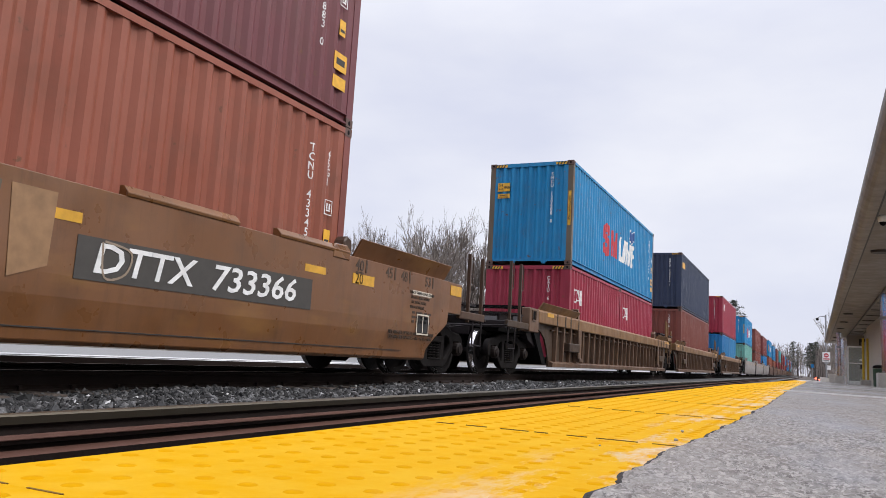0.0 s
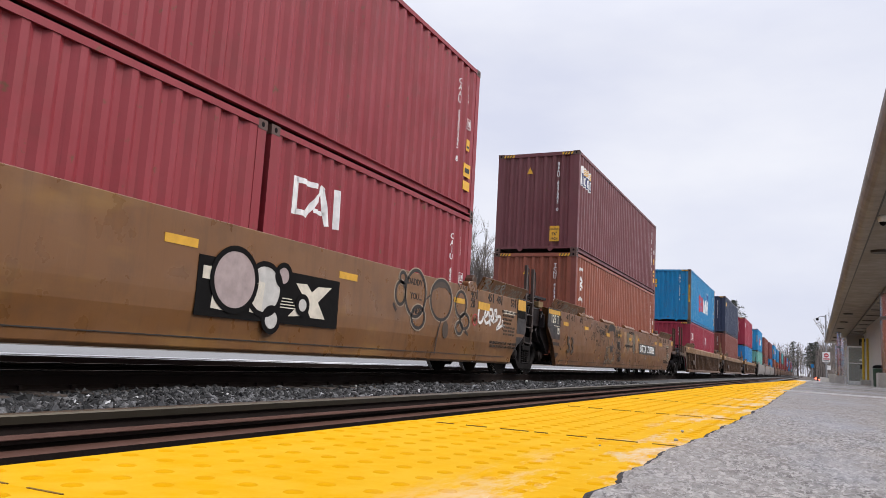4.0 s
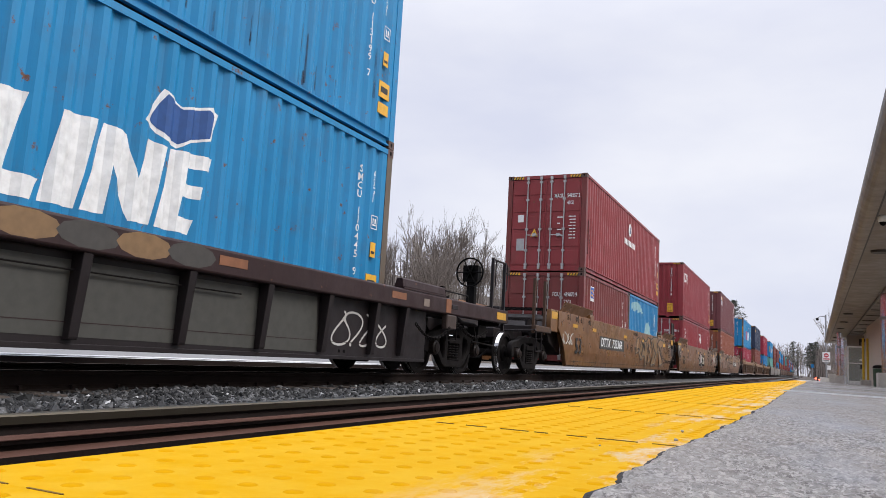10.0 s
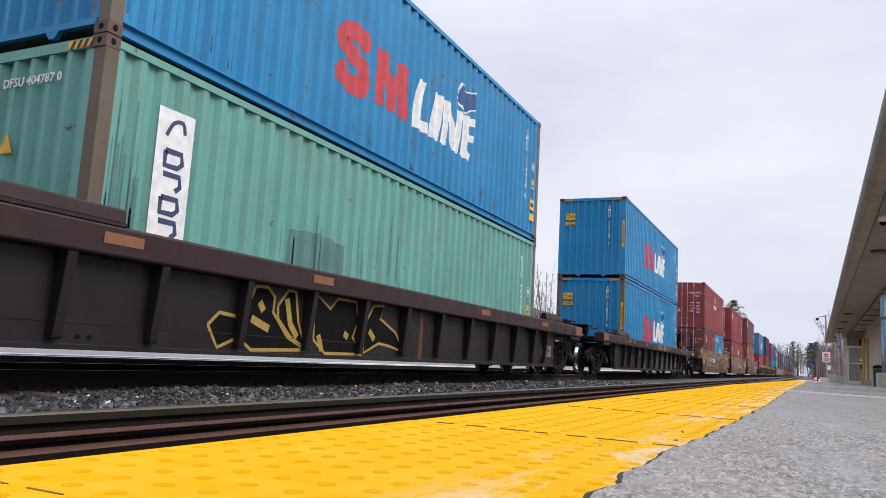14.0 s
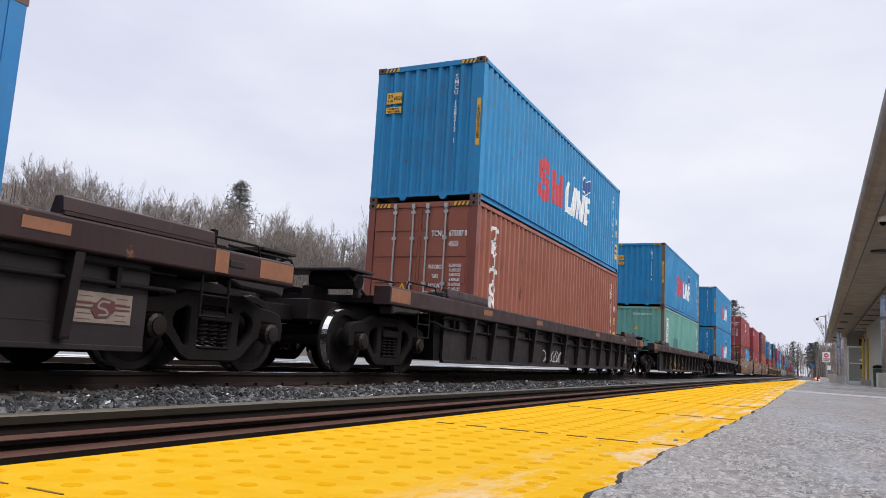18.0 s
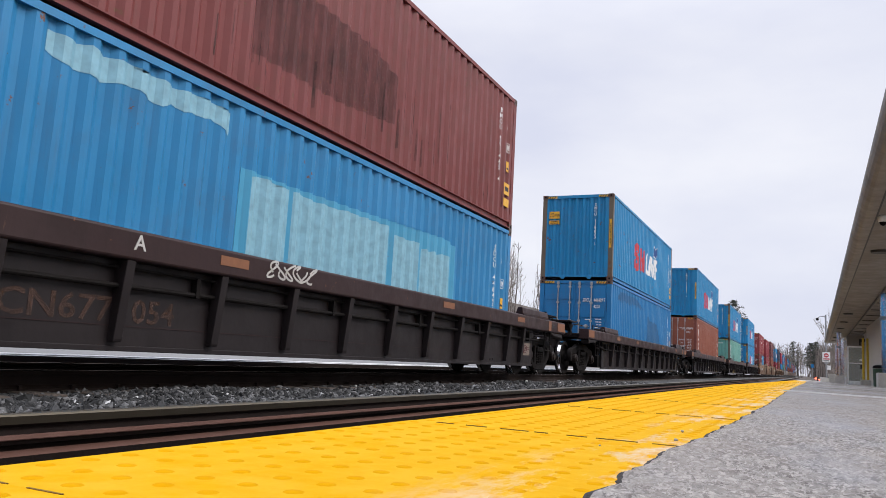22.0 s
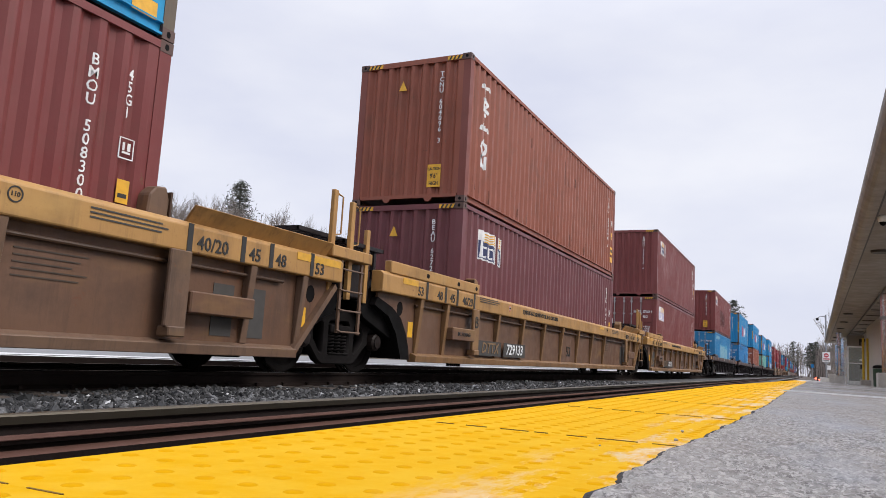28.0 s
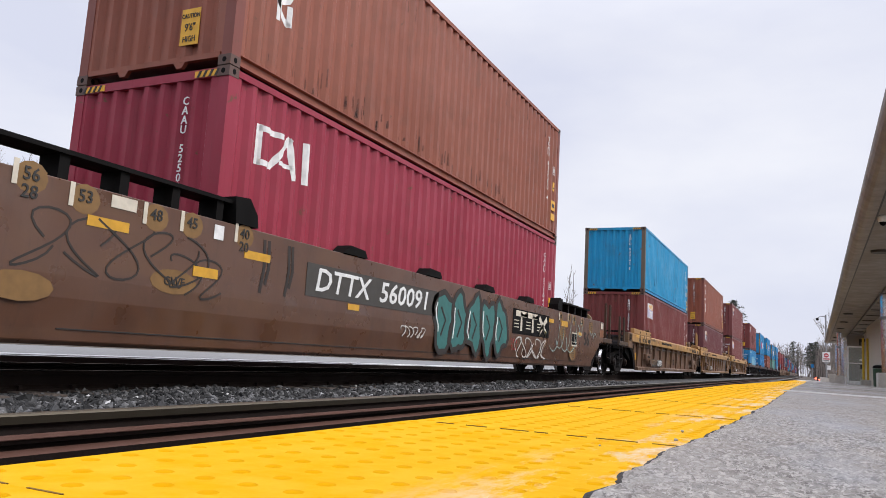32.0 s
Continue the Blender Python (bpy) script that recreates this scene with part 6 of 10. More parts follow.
def smooth_side(near, far, top):
    """Pressed side of a smooth well car: upright upper plate, crease, lower plate leaning in, rolled bottom; both ends slope in below the deck."""
    prof = [(SIDE_X - 0.10, top), (SIDE_X, top - 0.02), (SIDE_X, 1.15), (SIDE_X, 0.86), (SIDE_X - 0.001, 0.80), (SIDE_X - 0.012, 0.62), (SIDE_X - 0.03, 0.50), (SIDE_X - 0.042, 0.42), (SIDE_X - 0.05, 0.36), (SIDE_X - 0.06, 0.27), (SIDE_X - 0.10, 0.235), (SIDE_X - 0.16, 0.235), (SIDE_X - 0.16, top)]
    s = Shape()
    n = len(prof)
    for sgn, half in ((-1, near), (1, far)):
        for x, z in prof:
            inset = float(np.interp(z, (0.34, 0.42, 0.61, 0.75, 0.9), (0.73, 0.70, 0.47, 0.22, 0.0))) if sgn > 0 else (0.0 if z > 1.1 else 0.13 + 0.98 * (1.12 - z))
            s.v.append((x, sgn * (half - inset), z))
    s.f = [(i, (i + 1) % n, n + (i + 1) % n, n + i) for i in range(n)] + [tuple(range(n))[::-1], tuple(range(n, 2 * n))]
    s.m = [0] * len(s.f)
    return s


def on_flare(car, material, lines, w=0.04):
    """Sprayed lines on an outward flared guide plate; each is a run of (along, up the plate)."""
    up = Vector((0.15, 0, 0.26)).normalized()
    m = Matrix(((up.z, 0, up.x, SIDE_X - 0.09), (0, 1, 0, 0), (-up.x, 0, up.z, 1.57), (0, 0, 0, 1)))
    for k, line in enumerate(lines):
        ob = stroke("graffiti", car, material, 0.004 + 0.0004 * (k % 3), smooth_line(line), w, t=0.002)
        ob.matrix_basis = m


def grating(car, material, x0, x1, y0, y1, z):
    """An open walkway: thin bars both ways within a frame."""
    s = Shape().box(x0, x1, y0, y0 + 0.03, z - 0.02, z + 0.03).box(x0, x1, y1 - 0.03, y1, z - 0.02, z + 0.03).box(x1 - 0.03, x1, y0, y1, z - 0.021, z + 0.031)
    for k in range(1, 12):
        x = x0 + (x1 - x0) * k / 12
        s.box(x - 0.008, x + 0.008, y0, y1, z - 0.012, z + 0.02)
    for k in range(1, 10):
        y = y0 + (y1 - y0) * k / 10
        s.box(x0, x1, y - 0.008, y + 0.008, z - 0.010, z + 0.018)
    part("walkway_grating", s, material, car)


def smooth_car(label, paint, half=9.13, near_truck=-9.6, far_truck=9.4, ends="jj", walk_top=False, lips=(), far=None):
    """A smooth-sided well car. ends: for the near and the far end, j a shared joint, c a coupler end; far: where its side ends ahead."""
    car = thing("well_car", label, "rail car", None, "well cars of the train")
    top = 1.60
    far = far or half
    sm = cached(("smooth", half, far), lambda: smooth_side(half, far, top).mesh("side_plate", 0.006))
    part("side_plate", sm, paint, car)
    part("side_plate", cached(("smooth_m", half, far), lambda: mirrored(sm)), paint, car)
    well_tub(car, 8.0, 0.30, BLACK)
    crease = cached(("seam", half), lambda: Shape().box(SIDE_X - 0.052, SIDE_X - 0.04, -7.95, 7.6, 0.365, 0.375).mesh("weld_seam"))
    part("weld_seam", crease, DARK_MARK, car)
    # top guide plates at the ends
    if walk_top:
        for sgn in (-1, 1):
            g = Shape()
            g.box(SIDE_X - 0.35, SIDE_X - 0.02, min(sgn * 6.0, sgn * 8.9), max(sgn * 6.0, sgn * 8.9), top + 0.2, top + 0.24)
            for k in range(5):
                y = sgn * (6.2 + k * 0.62)
                g.box(SIDE_X - 0.3, SIDE_X - 0.05, y - 0.05, y + 0.05, top - 0.02, top + 0.2)
            part("walkway", g, BLACK, car, "black running board on brackets")
            part("guide_casting", Shape().prism([(sgn * 6.02, top), (sgn * 5.65, top), (sgn * 5.68, top + 0.14), (sgn * 5.82, top + 0.3), (sgn * 6.05, top + 0.28)], 0, SIDE_X - 0.3, SIDE_X + 0.02), BLACK, car)
        for y in (-3.6, -1.2, 1.2, 3.6):
            part("lock_flap", Shape().prism([(y - 0.3, top - 0.01), (y + 0.3, top - 0.01), (y + 0.22, top + 0.09), (y - 0.15, top + 0.11)], 0, SIDE_X - 0.2, SIDE_X + 0.015), BLACK, car)
    else:
        for sgn, a, b in ((-1, -8.75, -5.95), (1, 6.15, far - 0.1)):
            fl = Shape().prism([(SIDE_X - 0.12, top - 0.03), (SIDE_X - 0.09, top - 0.03), (SIDE_X + 0.06, top + 0.23), (SIDE_X + 0.035, top + 0.24)], 1, a, b)
            part("guide_plate", fl, paint, car, "outward flared steel guide plate", bevel=0.004)
            part("guide_plate", cached(("guide_m", sgn, far), lambda: mirrored(fl.mesh("guide_plate"))), paint, car)
            y = -5.9 if sgn < 0 else 5.75
            part("latch_block", Shape().prism([(y - 0.2, top - 0.1), (y + 0.2, top - 0.1), (y + 0.2, top + 0.04), (y + 0.12, top + 0.10), (y - 0.16, top + 0.09), (y - 0.2, top + 0.04)], 0, SIDE_X - 0.14, SIDE_X + 0.012), paint, car, bevel=0.015)
            part("hinge_lug", Shape().prism([(y + 0.12, top), (y + 0.34, top), (y + 0.32, top + 0.2), (y + 0.22, top + 0.25), (y + 0.13, top + 0.16)], 0, SIDE_X - 0.24, SIDE_X - 0.06), RUST_POST, car, bevel=0.02)
        for y in lips:
            part("lip_plate", Shape().prism([(SIDE_X + 0.008, top - 0.02), (SIDE_X + 0.02, top + 0.015), (SIDE_X - 0.05, top + 0.085), (SIDE_X - 0.11, top + 0.09), (SIDE_X - 0.11, top - 0.02)], 1, y - 0.75, y + 0.75), WELL_GOLD, car, "golden brown worn lip plate", bevel=0.006)
    for e, sgn, ty, h in ((ends[0], -1, near_truck, half), (ends[1], 1, far_truck, far)):
        end_deck(car, sgn, h - 0.9, abs(ty) + (1.0 if e == "c" else 0.0), 1.5, paint, WELL_DARK)
        if e == "c" or walk_top:
            a, b = sorted((sgn * (h + 0.004), sgn * (h + 0.55)))
            part("end_panel", Shape().box(SIDE_X - 0.14, SIDE_X - 0.02, a, b, 1.05 if not walk_top else 0.96, top - 0.02), paint, car, bevel=0.01)
            if walk_top:
                part("notice", Shape().box(SIDE_X - 0.02, SIDE_X - 0.012, a + 0.16, b - 0.12, 1.38, 1.54), CREAM, car)
            part("reflector", Shape().box(SIDE_X - 0.021, SIDE_X - 0.012, min(sgn * (h + 0.06), sgn * (h + 0.5)), max(sgn * (h + 0.06), sgn * (h + 0.5)), 1.36 if not walk_top else 1.12, 1.53 if not walk_top else 1.34), AMBER if not walk_top else plain_reflector, car)
        if e != "c" and not walk_top:
            # dark painted end of the side, down to the sloping edge
            d = 1.02 if sgn < 0 else 0.56
            lower_edge = [(h - 0.385, 0.87), (h - 0.12, 1.14), (h, 1.16)] if sgn < 0 else [(h - 0.06, 0.87), (h, 0.92)]
            part("dark_end_paint", Shape().prism([(sgn * h, 1.57), (sgn * (h - d), 1.57), (sgn * (h - d), 0.87)] + [(sgn * q, z) for q, z in lower_edge], 0, SIDE_X, SIDE_X + 0.002), END_GREY, car, "dark grey painted end of the side")
            low = Shape()
            rows = ((0.445, d, 0.80, SIDE_X + 0.0015), (0.735, d - 0.02, 0.51, SIDE_X - 0.0262), (0.83, d - 0.14, 0.42, SIDE_X - 0.0395)) if sgn < 0 else ((0.13, d, 0.80, SIDE_X + 0.0015), (0.46, d + 0.02, 0.62, SIDE_X - 0.0095), (0.59, d + 0.08, 0.51, SIDE_X - 0.0262), (0.69, d + 0.15, 0.42, SIDE_X - 0.0395))
            for a, b, z, x in rows:
                low.v += [(x, sgn * (h - a), z), (x, sgn * (h - b), z)]
            low.f = [(2 * k, 2 * k + 1, 2 * k + 3, 2 * k + 2) for k in range(len(rows) - 1)]
            low.m = [0] * len(low.f)
            part("dark_end_paint", low, END_GREY, car)
            if sgn < 0:
                frame_box = [(-h + 0.02, 1.14), (-h + 1.0, 1.17), (-h + 1.0, 1.58), (-h + 0.02, 1.58), (-h + 0.02, 1.14)]
            else:
                frame_box = [(h - 0.01, 1.16), (h - 0.56, 1.16), (h - 0.56, 1.61), (h - 0.01, 1.61), (h - 0.01, 1.16)]
            stroke("panel_rim", car, END_GREY, SIDE_X + 0.002, frame_box, 0.03, t=0.012)
            part("end_box", Shape().box(-1.1, SIDE_X - 0.2, min(sgn * (h + 0.01), sgn * (h + 0.62)), max(sgn * (h + 0.01), sgn * (h + 0.62)), 1.12, 1.56), WELL_DARK, car, bevel=0.02)
            part("end_gusset", Shape().prism([(sgn * (h + 0.02), 1.5), (sgn * (h + 0.02), 0.92), (sgn * (h - 0.5), 0.55), (sgn * (h - 0.62), 0.55), (sgn * (h - 0.62), 1.5)], 0, SIDE_X - 0.24, SIDE_X - 0.165), WELL_DARK, car)
            part("slot_plate", Shape().box(SIDE_X - 0.195, SIDE_X - 0.06, min(sgn * (h + 0.03), sgn * (h + 0.07)), max(sgn * (h + 0.03), sgn * (h + 0.07)), 1.10, 1.42), WELL_DARK, car, bevel=0.01)
            part("walk_block", Shape().box(SIDE_X - 0.45, SIDE_X - 0.16, min(sgn * (h - 0.12), sgn * (h + 0.22)), max(sgn * (h - 0.12), sgn * (h + 0.22)), 1.57, 1.72), CHAIN_TAN, car, "ochre painted block under the walkway", bevel=0.012)
            a, b = sorted((sgn * (h - 0.12), sgn * (h + (0.92 if sgn < 0 else 0.4))))
            grating(car, WELL_DARK, -1.2, SIDE_X - 0.1, a, b, 1.78)
            for q in (a + 0.06, b - 0.1):
                part("walkway_leg", Shape().box(SIDE_X - 0.3, SIDE_X - 0.24, q, q + 0.05, 1.5, 1.76), WELL_DARK, car)
            part("grab_iron", Shape().tube([(SIDE_X - 0.18, sgn * (h + 0.55), 1.5), (SIDE_X - 0.08, sgn * (h + 0.42), 1.52), (SIDE_X - 0.08, sgn * (h + 0.30), 1.30), (SIDE_X - 0.1, sgn * (h + 0.1), 1.45)], 0.014, 6), WELL_DARK, car)
            if sgn > 0:
                part("reflector", Shape().box(SIDE_X + 0.003, SIDE_X + 0.008, h - 0.56, h - 0.06, 1.37, 1.59), AMBER, car, "amber reflector plate on the dark end")
                part("notice", Shape().box(SIDE_X + 0.003, SIDE_X + 0.006, h - 0.56, h - 0.06, 1.20, 1.36), BLACK, car)
                for q, z1 in ((h + 0.10, 2.40), (h + 0.56, 2.37)):
                    part("handrail_post", Shape().box(SIDE_X - 0.10, SIDE_X - 0.04, q - 0.045, q + 0.045, 0.95, z1), END_POST, car, bevel=0.006)
                    part("grab_iron", Shape().tube([(SIDE_X - 0.07, q + 0.04, z1 - 0.03), (SIDE_X - 0.07, q + 0.17, z1 - 0.06), (SIDE_X - 0.07, q + 0.18, z1 - 0.14), (SIDE_X - 0.07, q + 0.18, z1 - 0.62), (SIDE_X - 0.07, q + 0.04, z1 - 0.66)], 0.013, 6), END_POST, car)
                for z in (1.62, 1.34, 1.06, 0.72):
                    part("ladder_rung", Shape().tube([(SIDE_X - 0.06, h + 0.06, z), (SIDE_X - 0.03, h + 0.12, z - 0.02), (SIDE_X - 0.03, h + 0.54, z - 0.02), (SIDE_X - 0.06, h + 0.6, z)], 0.014, 6), END_POST, car)
                for q in (h + 0.10, h + 0.56):
                    part("ladder_stile", Shape().box(SIDE_X - 0.08, SIDE_X - 0.06, q - 0.025, q + 0.025, 0.66, 0.97), END_POST, car)
        elif e != "c":
            y = sgn * (h + 0.75)
            stanchion(car, WELL_DARK, SIDE_X - 0.12, y, 0.9, 2.35)
            ladder(car, BLACK, SIDE_X - 0.06, y, 0.35, 1.5, 4)
        else:
            end_works(car, sgn, h + 0.5, h + 1.65, (h + 0.94, h + 1.62), 2.2, RUST_POST, WELL_DARK)
            if walk_top:
                part("gear_case", Shape().prism([(0.62, 1.25), (0.88, 1.25), (0.9, 1.55), (0.86, 1.80), (0.75, 1.88), (0.64, 1.80), (0.60, 1.55)], 1, sgn * (h + 1.06), sgn * (h + 1.2)), CHAIN_TAN, car, "ochre hand brake gear case", bevel=0.02)
            coupler(car, ty + sgn * 0.3, sgn)
    truck_parts(car, near_truck)
    if ends[1] == "c":
        truck_parts(car, far_truck)
    for y in (-7.6, -5.6, -1.4, 1.6, 5.2):
        panel("reflector", car, AMBER, SIDE_X + 0.001, y - 0.22, y + 0.22, 1.25, 1.34)
    panel("reflector", car, AMBER, SIDE_X + 0.001, 6.06, 6.62, 1.22, 1.36)
    return car


END_GREY = painted("dark_grey_end_paint", (0.026, 0.023, 0.024), dirt=(0.05, 0.035, 0.025), dirty=0.4, rust=0.0, spec=0.4)
END_POST = painted("grimy_post_paint", (0.05, 0.034, 0.028), dirt=(0.02, 0.015, 0.012), dirty=0.8, rust=0.1)
RUST_POST = painted("rusty_brown_post", (0.056, 0.029, 0.016), dirt=(0.03, 0.02, 0.015), dirty=0.8, rust=0.2)
CHAIN_TAN = painted("ochre_gear_case", (0.19, 0.12, 0.05), dirt=(0.06, 0.04, 0.025), dirty=0.8, rust=0.2)


def end_works(car, sgn, a, b, posts, high, paint, dark):
    """The open end of a car over its coupler: side beams, cross walk of grating, posts with grab irons, hanging steps and piping."""
    lo, hi = sorted((sgn * a, sgn * b))
    for sx in (-1, 1):
        part("end_beam", Shape().box(min(sx * (SIDE_X - 0.10), sx * (SIDE_X - 0.02)), max(sx * (SIDE_X - 0.10), sx * (SIDE_X - 0.02)), lo, hi, 0.99, 1.13), paint, car, bevel=0.012)
    part("end_sill_beam", Shape().box(-SIDE_X + 0.1, SIDE_X - 0.1, sgn * (b - 0.08) - 0.04, sgn * (b - 0.08) + 0.04, 0.97, 1.12), dark, car, bevel=0.01)
    g = Shape()
    g0, g1 = sorted((sgn * (a + 0.08), sgn * (b - 0.2)))
    for k in range(15):
        x = -1.28 + k * 0.183
        g.box(x, x + 0.02, g0, g1, 1.27, 1.31)
    for k in range(9):
        y = g0 + (g1 - g0) * k / 8
        g.box(-1.29, 1.30, y - 0.012, y + 0.012, 1.275, 1.305)
    part("walkway_grating", g, dark, car)
    for sx in (-1.1, 1.04):
        part("walkway_bracket", Shape().box(sx, sx + 0.06, g0 + 0.1, g1 - 0.1, 1.1, 1.27), dark, car)
    for k, p in enumerate(posts):
        stanchion(car, paint, SIDE_X - (0.07 if k == 0 else 0.10), sgn * p, 0.95, high)
    u = Shape().tube([(SIDE_X - 0.05, sgn * (b - 0.5), 1.0), (SIDE_X - 0.05, sgn * (b - 0.5), 0.56), (SIDE_X - 0.05, sgn * (b - 0.1), 0.54), (SIDE_X - 0.05, sgn * (b - 0.1), 1.0)], 0.016, 6)
    part("hanging_step", u, dark, car)
    part("cut_lever", Shape().tube([(SIDE_X - 0.03, sgn * (b - 0.02), 1.05), (SIDE_X - 0.02, sgn * (b + 0.06), 1.02), (0.5, sgn * (b + 0.08), 0.98), (0.12, sgn * (b + 0.2), 0.92)], 0.014, 6), dark, car)
    pipes = Shape()
    for k in range(4):
        x, y = 1.1 - 0.28 * k, sgn * (a + 0.25 + 0.16 * k)
        pipes.tube([(x, sgn * (a - 0.3), 0.86), (x - 0.05, y, 0.84), (x - 0.15, sgn * (b - 0.1), 0.62 + 0.06 * k)], 0.022, 6)
    part("brake_rigging", pipes, TRUCK, car)


def stroke_loop(y, z, ry, rz):
    """A raised rim round a slot in a car's side."""
    s = Shape()
    for y0, y1, z0, z1 in ((-ry, ry, rz - 0.02, rz), (-ry, ry, -rz, 0.02 - rz), (-ry, 0.02 - ry, 0.02 - rz, rz - 0.02), (ry - 0.02, ry, 0.02 - rz, rz - 0.02)):
        s.box(SIDE_X - 0.0045, SIDE_X + 0.02, y + y0, y + y1, z + z0, z + z1)
    return s


def ribbed_car(label, paint, lower, half=8.9, near_truck=-9.7, far_truck=9.7, ends="jj", ribs=15, fine=False, high=2.38, wheel=False, sheet_paint=None, shift=0.0):
    """A ribbed well car: boxed top chord, side sheet with upright posts, angled ends."""
    car = thing("well_car", label, "rail car", None, "well cars of the train")
    top = 1.50
    low = [(-8.02, 0.22), (8.25 + shift, 0.22), (9.05 + shift, 1.1), (9.05 + shift, 1.2), (-9.1, 1.2), (-9.1, 1.12), (-8.64, 1.0), (-8.36, 0.86), (-8.16, 0.62), (-8.06, 0.4)]
    sm = cached(("ribsheet", shift), lambda: Shape().prism(low, 0, SIDE_X - 0.17, SIDE_X - 0.13).mesh("side_sheet"))
    chord = cached(("ribchord", shift), lambda: Shape().prism([(SIDE_X - 0.2, 1.19), (SIDE_X - 0.01, 1.19), (SIDE_X, 1.21), (SIDE_X, top - 0.05), (SIDE_X - 0.05, top), (SIDE_X - 0.2, top)], 1, -9.2, 9.12 + shift).mesh("top_chord", 0.008))
    sill = cached(("ribsill", shift), lambda: Shape().prism([(SIDE_X - 0.18, 0.20), (SIDE_X - 0.03, 0.20), (SIDE_X - 0.02, 0.30), (SIDE_X - 0.12, 0.34), (SIDE_X - 0.18, 0.34)], 1, -8.0, 8.3 + shift).mesh("bottom_sill", 0.006))
    # sheet_paint: a colour for sheet and storage box, darker than the posts
    for me, mat, nm in ((sm, sheet_paint or lower, "side_sheet"), (chord, paint, "top_chord"), (sill, lower, "bottom_sill")):
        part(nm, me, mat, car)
        part(nm, cached((nm, "m", shift), lambda: mirrored(me)), mat, car)
    n = ribs
    rm = cached(("rib", fine), lambda: Shape().prism([(SIDE_X - 0.13, 0.335), (SIDE_X - (0.04 if fine else 0.095), 0.335), (SIDE_X - 0.015, 1.19), (SIDE_X - 0.13, 1.19)], 1, -0.052 if not fine else -0.035, 0.052 if not fine else 0.035).mesh("side_post", 0.006))
    spots = [-7.7 + 15.4 * k / (n - 1) for k in range(n)] if fine else [-7.87, -6.88, -4.46, -2.97, -1.487, 0, 1.487, 2.97, 4.46, 7.4 + shift, 8.36 + shift]
    for y in spots:
        part("side_post", rm, lower, car, at=Matrix.Translation((0, y, 0)))
        part("side_post", rm, lower, car, at=FLIP @ Matrix.Translation((0, -y, 0)))
    if not fine:
        strip, faces = ribbon([(8.28 + shift, 0.28), (9.06 + shift, 1.14)], 0.075)
        m = len(strip)
        ob = Shape().add([(SIDE_X - 0.128, y, z) for y, z in strip] + [(SIDE_X - 0.04, y, z) for y, z in strip], [tuple(q + m for q in f) for f in faces] + [(k, k + 1, m + k + 1, m + k) for k in range(m // 2 - 1)] + [(m // 2 + k, m // 2 + k + 1, m + m // 2 + k + 1, m + m // 2 + k) for k in range(m // 2 - 1)])
        part("end_flange", ob, lower, car, "sloping flange at the end of the side")
        for sgn, q in ((-1, -8.42), (1, 8.62 + shift)):
            # a black oval on the sheet gives the dark inside a hole
            part("oval_hole", Shape().prism([(q + 0.09 * math.cos(t), 1.0 + 0.11 * math.sin(t)) for t in [i * math.pi / 6 for i in range(12)]], 0, SIDE_X - 0.129, SIDE_X - 0.126), BLACK, car)
            part("notice", Shape().box(SIDE_X - 0.128, SIDE_X - 0.125, sgn * (8.05 if sgn < 0 else 8.47 + shift) - 0.08, sgn * (8.05 if sgn < 0 else 8.47 + shift) + 0.08, 0.58, 0.82), YELLOW, car, "yellow notice plate")
    part("brake_pipe", Shape().tube([(SIDE_X - 0.09, -8.0, 1.08), (SIDE_X - 0.09, 8.0, 1.08)], 0.021, 8), RUST_POST, car, "rusty brown brake pipe")
    well_tub(car, 8.2, 0.28, BLACK)
    for sgn in (-1, 1):
        if fine or sgn > 0:
            a, b = (-8.95, -5.75) if sgn < 0 else (6.4 + shift, 8.85 + shift)
            part("guide_plate", Shape().prism([(SIDE_X - 0.15, top - 0.01), (SIDE_X - 0.11, top - 0.01), (SIDE_X + 0.02, top + 0.17), (SIDE_X - 0.01, top + 0.18)], 1, a, b), paint, car, "yellow sloping guide plate", bevel=0.004)
        else:
            part("guide_plate", Shape().box(SIDE_X - 0.13, SIDE_X - 0.012, -8.96, -5.6, top - 0.01, top + 0.17), paint, car, "yellow boxed guide plate with oval holes", bevel=0.012)
            for q in (-7.75, -6.55, -5.75):
                # black ovals on the guide plate paint the dark of its holes
                part("oval_hole", Shape().prism([(q + 0.055 * math.cos(t), top + 0.08 + 0.04 * math.sin(t)) for t in [i * math.pi / 5 for i in range(10)]], 0, SIDE_X - 0.013, SIDE_X - 0.0105), BLACK, car)
        o = 0.0 if sgn < 0 else 0.36 + shift
        part("guide_post", Shape().prism([(sgn * (5.76 + o), top - 0.05), (sgn * (5.50 + o), top - 0.05), (sgn * (5.52 + o), top + 0.18), (sgn * (5.60 + o), top + 0.27), (sgn * (5.72 + o), top + 0.28), (sgn * (5.77 + o), top + 0.16)], 0, SIDE_X - 0.26, SIDE_X - 0.07), lower, car, bevel=0.015)
        part("wear_pad", Shape().box(SIDE_X - 0.27, SIDE_X - 0.05, sgn * (5.77 + o) - 0.012, sgn * (5.77 + o) + 0.012, top, top + 0.24), RUST_POST, car)
        for y in (-5.85, -6.6, -7.08, -7.78) if sgn < 0 else (6.37 + shift, 7.16 + shift, 7.64 + shift, 8.43 + shift):
            part("chord_tie", Shape().box(SIDE_X + 0.001, SIDE_X + 0.006, y - 0.035, y + 0.035, 1.2, top - 0.02), DARK_MARK, car)
